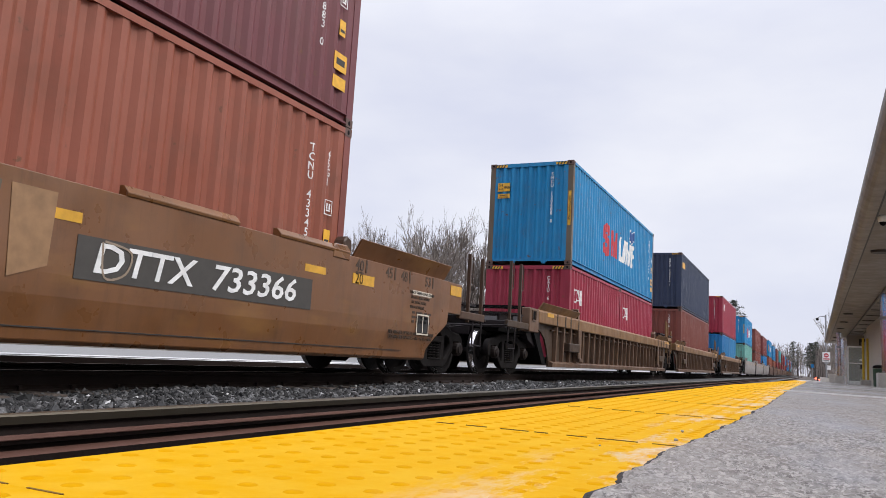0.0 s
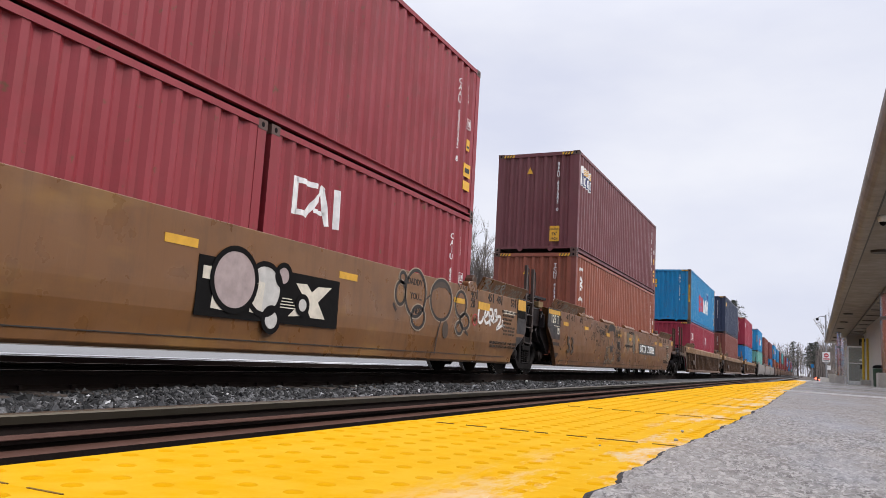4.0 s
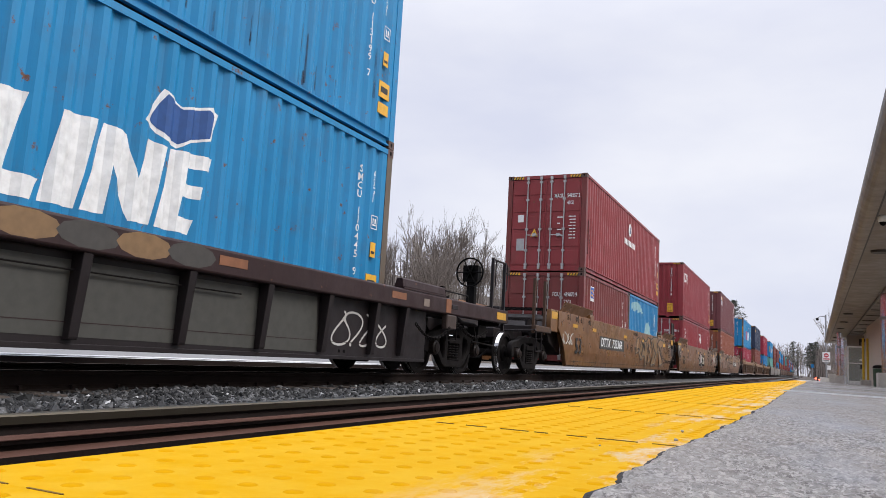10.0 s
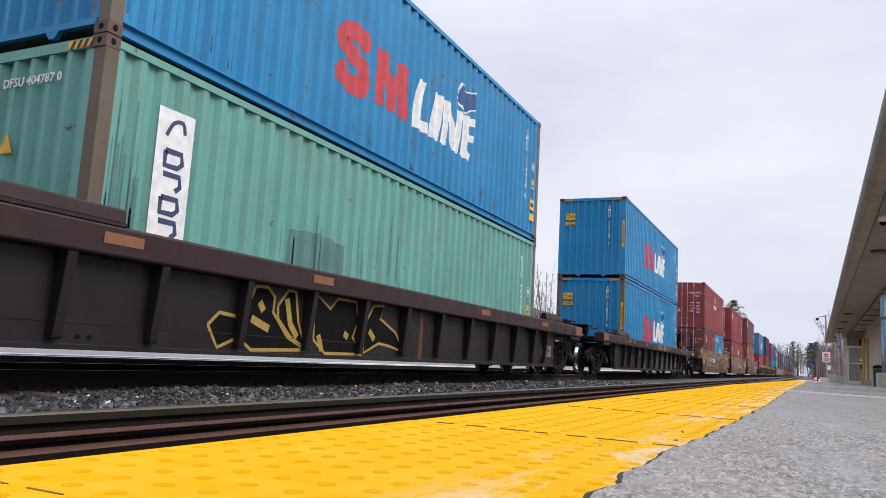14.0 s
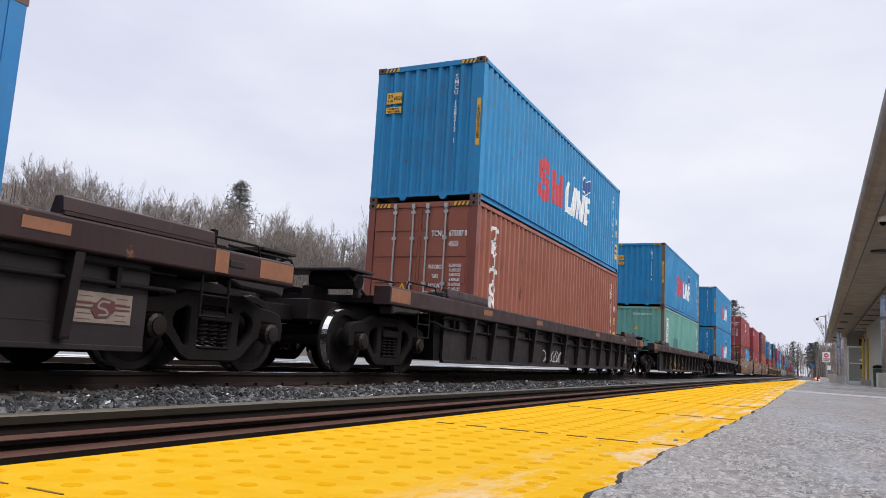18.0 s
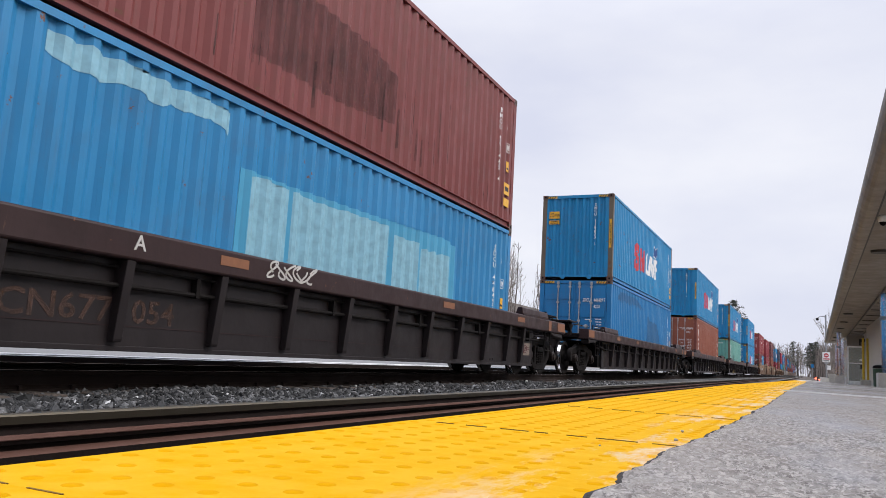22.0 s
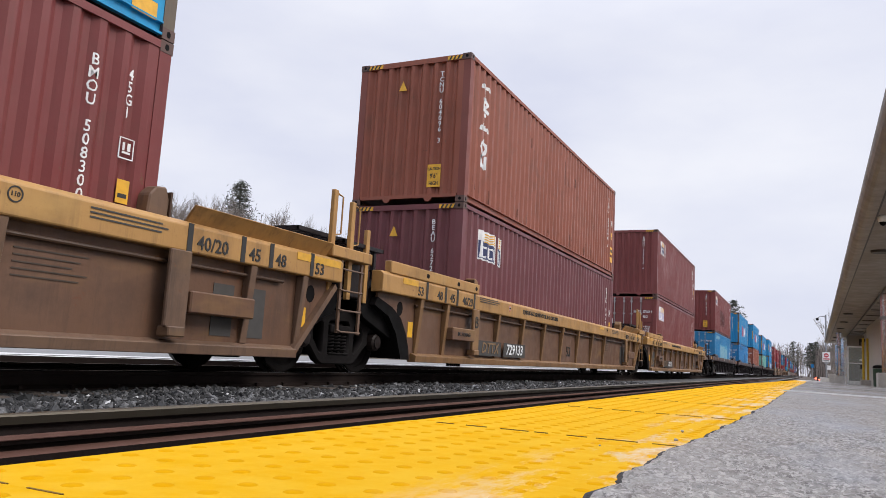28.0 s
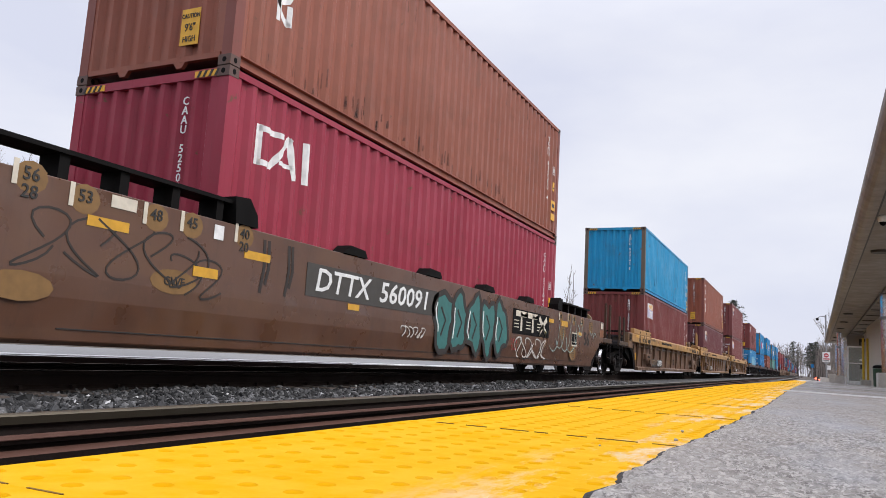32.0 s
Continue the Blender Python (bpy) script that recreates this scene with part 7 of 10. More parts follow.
        part("storage_box", Shape().box(SIDE_X - 0.125, SIDE_X + 0.05, sgn * (6.34 + 1.55 * o) - 0.48, sgn * (6.34 + 1.55 * o) + 0.48, 0.60, 0.82), sheet_paint or lower, car, "small side storage box", bevel=0.015)
        part("hanging_bracket", Shape().box(SIDE_X - 0.02, SIDE_X + 0.03, sgn * (5.76 + 1.4 * o) - 0.14, sgn * (5.76 + 1.4 * o) + 0.14, 0.45, 1.2).box(SIDE_X - 0.1, SIDE_X + 0.06, sgn * (5.76 + 1.4 * o) - 0.11, sgn * (5.76 + 1.4 * o) + 0.11, 0.36, 0.46), lower, car, bevel=0.012)
    for e, sgn, ty in ((ends[0], -1, near_truck), (ends[1], 1, far_truck)):
        end_deck(car, sgn, 8.4, abs(ty) + (1.0 if e == "c" else 0.0), 1.42, paint, WELL_DARK if fine else BLACK)
        o = shift if sgn > 0 else 0.0
        if e != "c":
            if sgn > 0:
                part("deck_plate", Shape().box(SIDE_X - 0.25, SIDE_X - 0.005, 8.87 + o, 9.86 + o, top + 0.02, top + 0.17), paint, car, "yellow end plate over the joint", bevel=0.012)
                for q, z1 in ((9.0 + o, 2.42), (9.45 + o, 2.34)):
                    part("handrail_post", Shape().box(SIDE_X - 0.16, SIDE_X - 0.10, q - 0.045, q + 0.045, 1.0, z1), paint, car, bevel=0.006)
                    part("grab_iron", Shape().tube([(SIDE_X - 0.13, q + 0.04, z1 - 0.03), (SIDE_X - 0.13, q + 0.2, z1 - 0.06), (SIDE_X - 0.13, q + 0.2, z1 - 0.56), (SIDE_X - 0.13, q + 0.04, z1 - 0.6)], 0.013, 6), paint, car)
                for z in (1.40, 1.12, 0.86, 0.58):
                    part("ladder_rung", Shape().tube([(SIDE_X - 0.06, 9.16 + o, z), (SIDE_X - 0.02, 9.2 + o, z - 0.02), (SIDE_X - 0.02, 9.66 + o, z - 0.02), (SIDE_X - 0.06, 9.7 + o, z)], 0.014, 6), lower, car)
                for q in (9.18 + o, 9.68 + o):
                    part("ladder_stile", Shape().box(SIDE_X - 0.08, SIDE_X - 0.05, q - 0.025, q + 0.025, 0.54, top), lower, car)
                grating(car, WELL_DARK, -1.2, SIDE_X - 0.3, 8.5 + o, 9.8 + o, top + 0.33)
            else:
                part("handrail_post", Shape().box(SIDE_X - 0.24, SIDE_X - 0.18, -9.42, -9.33, 1.0, 2.05), paint, car, bevel=0.006)
                grating(car, WELL_DARK, -1.2, SIDE_X - 0.2, -9.98, -8.9, top + 0.30)
                part("end_box", Shape().box(-1.1, SIDE_X - 0.22, -9.75, -9.22, 1.05, 1.62), WELL_DARK, car, bevel=0.02)
            for q in (8.9, 9.5):
                part("walkway_leg", Shape().box(SIDE_X - 0.4, SIDE_X - 0.34, sgn * (q + o) - 0.03, sgn * (q + o) + 0.03, top - 0.1, top + 0.3), WELL_DARK, car)
        arch = [(-8.03, 0.235), (-8.07, 0.4), (-8.17, 0.62), (-8.37, 0.86), (-8.65, 1.0), (-9.1, 1.12), (-9.18, 1.0), (-8.75, 0.86), (-8.5, 0.62), (-8.3, 0.235)] if sgn < 0 and not fine else [(sgn * (8.1 + o), 0.25), (sgn * (8.75 + o), 1.0), (sgn * (9.1 + o), 1.0), (sgn * (8.4 + o), 0.25)]
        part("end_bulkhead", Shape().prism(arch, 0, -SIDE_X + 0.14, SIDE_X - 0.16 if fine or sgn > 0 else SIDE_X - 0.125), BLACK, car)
        if e == "c":
            a, b = sorted((sgn * 9.21, sgn * (half + 0.95)))
            part("chord_end", Shape().box(SIDE_X - 0.2, SIDE_X - 0.004, a, b, 0.96, top - 0.01), lower, car, bevel=0.012)
            # the slot's dark inside is a flat black block
            part("lever_slot", Shape().box(SIDE_X - 0.0042, SIDE_X + 0.0, sgn * 9.58 - 0.1, sgn * 9.58 + 0.1, 1.24, 1.42), BLACK, car)
            part("slot_rim", stroke_loop(sgn * 9.58, 1.33, 0.13, 0.12), lower, car)
            part("draft_sill", Shape().box(-1.0, 1.15, min(sgn * 9.2, sgn * (half + 2.1)), max(sgn * 9.2, sgn * (half + 2.1)), 0.90, 1.0).box(-0.34, 0.34, min(sgn * 8.4, sgn * (half + 2.0)), max(sgn * 8.4, sgn * (half + 2.0)), 0.62, 0.9), BLACK, car)
            end_works(car, sgn, half + 0.95, half + 2.25, (half + 1.46, half + 1.98), high, WELL_UNDER if sgn < 0 or fine else RUST_POST, WELL_DARK)
        part("reflector", Shape().box(SIDE_X + 0.001, SIDE_X + 0.005, *((-8.6, -8.1) if sgn < 0 else (8.12 + o, 9.06 + o)), 1.37, 1.46), AMBER, car)
        if e == "c":
            coupler(car, ty + sgn * 0.3, sgn)
            if wheel:
                brake_wheel(car, 0.53, sgn * 11.3, 1.97, BLACK, 0.235)
                part("brake_mast", Shape().box(0.42, 0.66, sgn * 11.3 - 0.3, sgn * 11.3 - 0.12, 1.1, 2.12), BLACK, car)
    truck_parts(car, near_truck)
    if ends[1] == "c":
        truck_parts(car, far_truck)
    return car


def dark_car(label, ends="dd", near_truck=-8.92, far_truck=8.78, far_guide=8.29, piped=True):
    """A dark well car: long flat chord over the trucks, slanting side posts. ends: d a drawbar, c a coupler with posts."""
    car = thing("well_car", label, "rail car", None, "well cars of the train")
    top = 1.30
    chord = cached("darkchord", lambda: Shape().prism([(SIDE_X - 0.28, 1.02), (SIDE_X - 0.02, 1.02), (SIDE_X, 1.04), (SIDE_X, top - 0.02), (SIDE_X - 0.02, top), (SIDE_X - 0.28, top)], 1, -9.63, 9.63).mesh("top_chord", 0.008))
    sheet = cached("darksheet", lambda: Shape().box(SIDE_X - 0.22, SIDE_X - 0.17, -7.39, 7.62, 0.22, 1.02).mesh("side_sheet"))
    foot = cached("darkfoot", lambda: Shape().box(SIDE_X - 0.22, SIDE_X - 0.155, -7.39, 7.62, 0.20, 0.25).mesh("bottom_flange", 0.006))
    for m in (Matrix.Identity(4), FLIP):
        part("top_chord", chord, CHORD_DARK, car, at=m)
        part("side_sheet", sheet, WELL_DARK, car, at=m)
        part("bottom_flange", foot, WELL_DARK, car, at=m)
    rm = cached("darkrib", lambda: Shape().prism([(SIDE_X - 0.17, 0.285), (SIDE_X - 0.10, 0.285), (SIDE_X - 0.092, 0.31), (SIDE_X - 0.02, 1.02), (SIDE_X - 0.17, 1.02)], 1, -0.05, 0.05).mesh("side_post", 0.005))
    for y in (-6.3, -5.27, -4.03, -2.79, -1.54, -0.3, 0.93, 2.17, 3.4, 4.63, 5.84, 6.72):
        part("side_post", rm, WELL_DARK, car, at=Matrix.Translation((0, y, 0)))
        part("side_post", rm, WELL_DARK, car, at=FLIP @ Matrix.Translation((0, y, 0)))
    if piped:
        part("brake_pipe", Shape().tube([(SIDE_X - 0.3, -8.05, 0.93), (SIDE_X - 0.16, -7.75, 0.86), (SIDE_X - 0.12, -7.45, 0.80), (SIDE_X - 0.12, -7.1, 0.785), (SIDE_X - 0.12, 7.9, 0.80)], 0.024, 8), TRUCK, car)
        part("train_line", Shape().tube([(SIDE_X - 0.12, -7.6, 0.955), (SIDE_X - 0.12, 7.9, 0.955)], 0.014, 6), TRUCK, car)
    well_tub(car, 7.3, 0.40, BLACK)
    for y in (-7.12, -6.9, -5.55, -3.1, -0.62, 1.85, 4.3, 5.95, 7.2) if piped else ():
        part("pipe_bracket", Shape().box(SIDE_X - 0.17, SIDE_X - 0.09, y - 0.025, y + 0.025, 0.76, 0.96), TRUCK, car)
    part("weld_seam", Shape().box(SIDE_X - 0.1695, SIDE_X - 0.164, -7.3, 7.55, 0.428, 0.436), CHORD_DARK, car)
    for sgn in (-1, 1):
        tip = 10.2
        a, b = sorted((sgn * 7.3, sgn * tip))
        part("end_deck", Shape().box(-1.16, 1.16, min(sgn * 7.64, sgn * 9.4), max(sgn * 7.64, sgn * 9.4), 1.05, 1.18).box(-0.42, 0.42, a, b, 0.74, 1.04), WELL_DARK, car, bevel=0.012)
        part("bolster_wing", Shape().prism([(sgn * 9.5, 1.02), (sgn * 8.58, 1.02), (sgn * 8.6, 0.98), (sgn * 8.75, 0.93), (sgn * 9.3, 0.92), (sgn * 9.48, 0.88)], 0, SIDE_X - 0.26, SIDE_X - 0.02), WELL_DARK, car, bevel=0.03)
        a, b = sorted((sgn * 9.0, sgn * 9.6))
        if sgn < 0 or ends[1] != "c":
            part("reflector", Shape().box(SIDE_X + 0.001, SIDE_X + 0.006, a, b, 1.07, 1.27), plain_reflector, car, "worn orange reflector plate")
        part("bulkhead", Shape().prism([(sgn * (7.35 if sgn < 0 else 7.58), 0.24), (sgn * (7.35 if sgn < 0 else 7.58), 1.02), (sgn * 7.7, 1.02), (sgn * 7.62, 0.24)], 0, -1.2, 1.2), BLACK, car)
        a, b = (-7.62, -5.8) if sgn < 0 else (6.5, far_guide)
        part("guide_plate", Shape().prism([(SIDE_X - 0.20, top - 0.01), (SIDE_X - 0.05, top - 0.01), (SIDE_X - 0.05, top + 0.02), (SIDE_X - 0.02, top + 0.035), (SIDE_X - 0.035, top + 0.15), (SIDE_X - 0.06, top + 0.165), (SIDE_X - 0.14, top + 0.165)], 1, a, b), CHORD_DARK, car, "dark sloping guide plate", bevel=0.006)
        part("guide_foot", Shape().prism([(a, top + 0.001), (a + 0.01, top + 0.03), (b - 0.01, top + 0.03), (b, top + 0.001)], 0, SIDE_X - 0.05, SIDE_X - 0.004), CHORD_DARK, car)
        if sgn > 0:
            if far_guide > 7.9:
                part("reflector", Shape().box(SIDE_X + 0.001, SIDE_X + 0.006, far_guide, far_guide + 0.2, 1.05, 1.28), plain_reflector, car)
            part("plate", Shape().box(SIDE_X + 0.001, SIDE_X + 0.012, far_guide + 0.22, far_guide + 0.46, 1.13, 1.2), WELL_DARK, car, bevel=0.004)
            part("release_handle", Shape().box(SIDE_X - 0.16, SIDE_X - 0.1, far_guide + 0.05, far_guide + 0.11, top, top + 0.2).box(SIDE_X - 0.3, SIDE_X - 0.05, far_guide - 0.1, far_guide + 0.2, top, top + 0.04), BLACK, car)
        part("latch_block", Shape().box(SIDE_X - 0.35, SIDE_X - 0.05, min(sgn * 7.3, sgn * 7.75), max(sgn * 7.3, sgn * 7.75), top, top + 0.1), WELL_DARK, car, bevel=0.02)
        part("grab_iron", Shape().tube([(SIDE_X - 0.05, sgn * 8.0, top), (SIDE_X - 0.05, sgn * 8.05, top + 0.12), (SIDE_X - 0.05, sgn * 9.0, top + 0.12), (SIDE_X - 0.05, sgn * 9.05, top)], 0.013, 6), TRUCK, car)
        lad = Shape()
        for dy in (-0.2, 0.2):
            lad.tube([(SIDE_X - 0.06, sgn * 8.4 + dy, 1.02), (SIDE_X - 0.06, sgn * 8.4 + dy, 0.58)], 0.015, 6)
        for z in (0.59, 0.80):
            lad.tube([(SIDE_X - 0.06, sgn * 8.4 - 0.2, z), (SIDE_X - 0.06, sgn * 8.4 + 0.2, z)], 0.013, 6)
        part("stirrup_step", lad, TRUCK, car)
        e = ends[0 if sgn < 0 else 1]
        if e == "c":
            tip2, p1, p2 = (11.05, 10.33, 11.03) if sgn > 0 else (11.2, 9.62, 10.44)
            part("end_platform", Shape().box(-1.2, 1.2, min(sgn * 9.635, sgn * tip2), max(sgn * 9.635, sgn * tip2), 1.14, 1.2).box(-1.22, 1.22, sgn * tip2 - 0.05, sgn * tip2 + 0.03, 0.98, 1.4), WELL_DARK, car, bevel=0.01)
            part("end_beam", Shape().box(SIDE_X - 0.2, SIDE_X - 0.03, min(sgn * 9.635, sgn * tip2), max(sgn * 9.635, sgn * tip2), 1.04, 1.3), CHORD_DARK, car, bevel=0.01)
            if sgn > 0:
                stanchion(car, WELL_DARK, SIDE_X - 0.12, sgn * p1, 1.1, 2.3)
            stanchion(car, WELL_DARK, SIDE_X - 0.14, sgn * p2, 0.9, 2.3)
            if sgn > 0:
                part("top_bar", Shape().tube([(SIDE_X - 0.13, sgn * p1, 2.28), (SIDE_X - 0.13, sgn * p2, 2.28)], 0.02, 6), WELL_DARK, car)
            part("reflector", Shape().box(SIDE_X - 0.029, SIDE_X - 0.022, min(sgn * (p2 - 0.6), sgn * (p2 - 0.12)), max(sgn * (p2 - 0.6), sgn * (p2 - 0.12)), 1.1, 1.24), AMBER, car)
            if sgn > 0:
                brake_wheel(car, 0.55, 10.93, 2.09, BLACK, 0.30)
                part("brake_mast", Shape().box(0.46, 0.64, 11.0, 11.12, 1.1, 2.2).box(0.38, 0.72, 10.96, 11.14, 1.9, 2.24), BLACK, car)
                rig = Shape()
                for k in range(5):
                    rig.tube([(1.15 - k * 0.2, 9.75 + 0.22 * k, 1.14), (1.2 - k * 0.2, 9.85 + 0.2 * k, 0.75), (1.1 - k * 0.25, 10.0 + 0.2 * k, 0.42 + 0.05 * (k % 2))], 0.02, 6)
                rig.tube([(1.2, 9.7, 0.62), (1.15, 10.9, 0.58)], 0.018, 6).box(1.0, 1.2, 10.0, 10.4, 0.72, 0.95)
                part("brake_rigging", rig, TRUCK, car, bevel=0.004)
            coupler(car, sgn * 10.6, sgn)
        else:
            part("drawbar", Shape().box(-0.13, 0.13, min(sgn * 10.1, sgn * 11.0), max(sgn * 10.1, sgn * 11.0), 0.70, 0.94), TRUCK, car, bevel=0.02)
            part("cross_walk", Shape().box(-1.1, 1.05, min(sgn * 9.5, sgn * 10.15), max(sgn * 9.5, sgn * 10.15), 1.46, 1.50).box(0.85, 0.95, sgn * 9.7 - 0.04, sgn * 9.7 + 0.04, 1.1, 1.46).box(-0.95, -0.85, sgn * 9.7 - 0.04, sgn * 9.7 + 0.04, 1.1, 1.46), WELL_DARK, car, bevel=0.006)
            part("walk_brace", Shape().tube([(0.9, sgn * 9.45, 1.15), (0.95, sgn * 10.1, 1.44)], 0.022, 6).tube([(1.05, sgn * 8.9, 1.42), (1.08, sgn * 10.0, 1.40), (1.08, sgn * 10.1, 1.30)], 0.016, 6), TRUCK, car)
            part("air_reservoir", Shape().lathe([(-0.42, 0.02), (-0.40, 0.14), (0.40, 0.14), (0.42, 0.02)], (0.55, sgn * 9.75, 1.36), 0, 14), TRUCK, car)
            part("brake_platform", Shape().box(-0.95, -0.1, min(sgn * 9.5, sgn * 10.5), max(sgn * 9.5, sgn * 10.5), 1.16, 1.24).box(0.2, 0.4, sgn * 9.9 - 0.2, sgn * 9.9 + 0.2, 1.04, 1.24), TRUCK, car, bevel=0.01)
        for y in (6.36, 2.7) if sgn > 0 else (5.82, 2.7):
            part("reflector", Shape().box(SIDE_X + 0.001, SIDE_X + 0.005, sgn * y - 0.22, sgn * y + 0.22, 1.13, 1.23), plain_reflector, car)
    truck_parts(car, near_truck)
    truck_parts(car, far_truck)
    return car


plain_reflector = plain("dull_orange_reflector", (0.22, 0.085, 0.036), rough=0.5)


def smooth_line(pts, closed=False, n=5):
    """Points along a soft curve through pts."""
    p = [Vector(q) for q in pts]
    m = len(p)
    out = []
    for i in range(m if closed else m - 1):
        a, b, c, d = [p[k % m] if closed else p[max(0, min(m - 1, k))] for k in (i - 1, i, i + 1, i + 2)]
        for j in range(n):
            t = j / n
            out.append(tuple(0.5 * (2 * b + (c - a) * t + (2 * a - 5 * b + 4 * c - d) * t * t + (3 * b - a - 3 * c + d) * t ** 3)))
    out.append(out[0] if closed else tuple(p[-1]))
    return out


def spray(car, material, pts, w, soft=True, closed=False, lift=0.0, x=SIDE_X + 0.002):
    line = smooth_line(pts, closed) if soft else list(pts) + ([pts[0]] if closed else [])
    stroke("graffiti", car, material, x + lift, line, w, t=0.002)


def ring(cy, cz, ry, rz, n=10):
    return [(cy + ry * math.cos(2 * math.pi * k / n), cz + rz * math.sin(2 * math.pi * k / n)) for k in range(n)]


def piece(car, pts, fill, edge, halo, lift):
    """One angular painted letter form: filled, dark edged, with a pale outer line."""
    x = SIDE_X + 0.001 + lift
    part("graffiti", Shape().prism(pts, 0, x, x + 0.002), fill, car)
    stroke("graffiti", car, halo, x + 0.0025, list(pts) + [pts[0]], 0.085, t=0.001)
    stroke("graffiti", car, edge, x + 0.004, list(pts) + [pts[0]], 0.05, t=0.001)


def chain(parent, a, b, sag, name="chain"):
    """A slack chain of welded links from a to b."""
    a, b = Vector(a), Vector(b)
    n = int((b - a).length * 1.12 / 0.06)
    s = Shape()
    for k in range(n):
        u = (k + 0.5) / n
        c = a.lerp(b, u) - Vector((0, 0, sag * 4 * u * (1 - u)))
        d = ((b - a) - Vector((0, 0, sag * 4 * (1 - 2 * u)))).normalized()
        o = Vector((1, 0, 0)) if k % 2 else d.cross(Vector((1, 0, 0))).normalized()
        loop = [c + d * 0.042 * math.cos(t) + o * 0.024 * math.sin(t) for t in [i * math.pi / 4 for i in range(9)]]
        s.tube(loop, 0.010, 4)
    part(name, s, TRUCK, parent, "slack grimy steel chain")


def scrawl(car, material, y, z, n, size, seed, x=SIDE_X + 0.002, w=0.03, name="graffiti"):
    """Loose painted loops and zigzags, unreadable."""
    rng = random.Random(seed)
    for i in range(n):
        a0 = y + i * size * 0.8
        ph, k = rng.uniform(0, 6), rng.uniform(1.2, 2.2)
        pts = [(a0 + size * (0.42 * math.sin(k * t + ph) + t * 0.09), z + size * 0.5 * math.sin(1.0 * t * k * 0.6 + ph * 1.7)) for t in [j * 0.22 for j in range(22)]]
        stroke(name, car, material, x + 0.0006 * (i % 5), pts, w, t=0.002)


def bubble(car, fill, edge, glint, y, z, n, w, h, seed, x=SIDE_X + 0.002):
    """A row of fat bubble shapes with dark outlines and pale glints."""
    rng = random.Random(seed)
    for i in range(n):
        cy = y + i * w * 0.92
        pts = []
        for k in range(20):
            a = 2 * math.pi * k / 20
            r = 1 + 0.16 * math.sin(3 * a + i * 2 + rng.uniform(0, 0.4)) + 0.1 * math.sin(5 * a + i)
            pts.append((cy + w * 0.52 * r * math.cos(a), z + h * 0.48 * r * math.sin(a)))
        part("graffiti", Shape().prism(pts, 0, x + 0.0006 * i, x + 0.0022 + 0.0006 * i), fill, car)
        stroke("graffiti", car, edge, x + 0.002 + 0.0006 * i, pts + pts[:1], 0.10, t=0.002)
        stroke("graffiti", car, glint, x + 0.005 + 0.0006 * i, [(a * 0.72 + cy * 0.28, b * 0.8 + z * 0.2) for a, b in pts[8:13]], 0.035, t=0.002)
        stroke("graffiti", car, edge, x + 0.004 + 0.0006 * i, [(cy - w * 0.15, z + h * 0.2), (cy + w * 0.12, z), (cy - w * 0.12, z - h * 0.25)], 0.05, t=0.002)


SPRAY_DARK = plain("dark_spray_paint", (0.021, 0.015, 0.012), rough=0.6)
SPRAY_PALE = plain("silver_spray_paint", (0.50, 0.48, 0.45), rough=0.5)
SPRAY_TEAL = plain("teal_spray_paint", (0.03, 0.15, 0.14), rough=0.5)
SPRAY_GOLD = plain("gold_spray_paint", (0.38, 0.25, 0.05), rough=0.5)
SPRAY_TAN = plain("tan_spray_paint", (0.20, 0.115, 0.05), rough=0.6)


def car_number(car, y, z, digits, x=SIDE_X + 0.002, k=1.0):
    panel("number_board", car, GREYED, x, y, y + 3.35 * k, z - 0.185 * k, z + 0.185 * k)
    write("DTTX", 0.37 * k, WHITE, car, x + 0.006, y + 0.77 * k, z, "side", wide=1.2, lean=0.2)
    write(digits, 0.37 * k, WHITE, car, x + 0.006, y + 2.33 * k, z, "side", wide=1.3, lean=0.2)


def chord_figures(car, x, z, size=0.17, ink=None, shift=0.0):
    for k, t in enumerate(("53", "48", "45", "40/20")):
        for sgn in (-1, 1):
            y = (-8.0, -7.3, -6.8, -6.15)[k] if sgn < 0 else (8.6, 7.82, 7.36, 6.7)[k] + shift
            write(t, size, ink or DARK_MARK, car, x, y, z, "side")

# ---- the train: stacks and cars from the front to the rear ----
def load(ob, yc, floor):
    ob.matrix_basis = Matrix.Translation((TRAIN_X, yc, RAIL + floor))
    mover(ob, yc)


def stack(y0, top_z, top, bottoms):
    """A stack whose near end is at y0 when the clip starts; top_z is its height over the rail. bottoms: one 40 ft or two 20 ft containers."""
    ob, high = top
    low = bottoms[0][1]
    floor = top_z - high - low - 0.012
    load(ob, y0 + L40 / 2, floor + low + 0.012)
    if len(bottoms) == 1:
        load(bottoms[0][0], y0 + L40 / 2, floor)
    else:
        load(bottoms[0][0], y0 + L20 / 2, floor)
        load(bottoms[1][0], y0 + L40 - L20 / 2, floor)


def unit(car, y0):
    yc = y0 + L40 / 2
    car.matrix_basis = Matrix.Translation((TRAIN_X, yc, RAIL))
    mover(car, yc)


def blue_line(code, post=None):
    c = container("blue corrugated container with red and white emblem", BLUE, L40, HC, post=post or BLUE)
    blind_marks(c, L40, HC, code, "metric")
    side_codes(c, L40, HC, code, "45G1")
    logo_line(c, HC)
    return c, HC


def far_box(paint, high=HC, label="weathered corrugated container stacked far along the train", length=L40, near="blind"):
    return container(label, paint, length, high, near=near, detail=False), high


# cars ahead of the camera at the start
U, N, A, M, E_, I_, H_, C_, B_, Q, K, J, L_ = 19.59, -3.62, -23.02, -42.42, -65.87, -87.76, -109.37, -130.95, -152.55, -175.72, -196.05, -215.43, -239.36

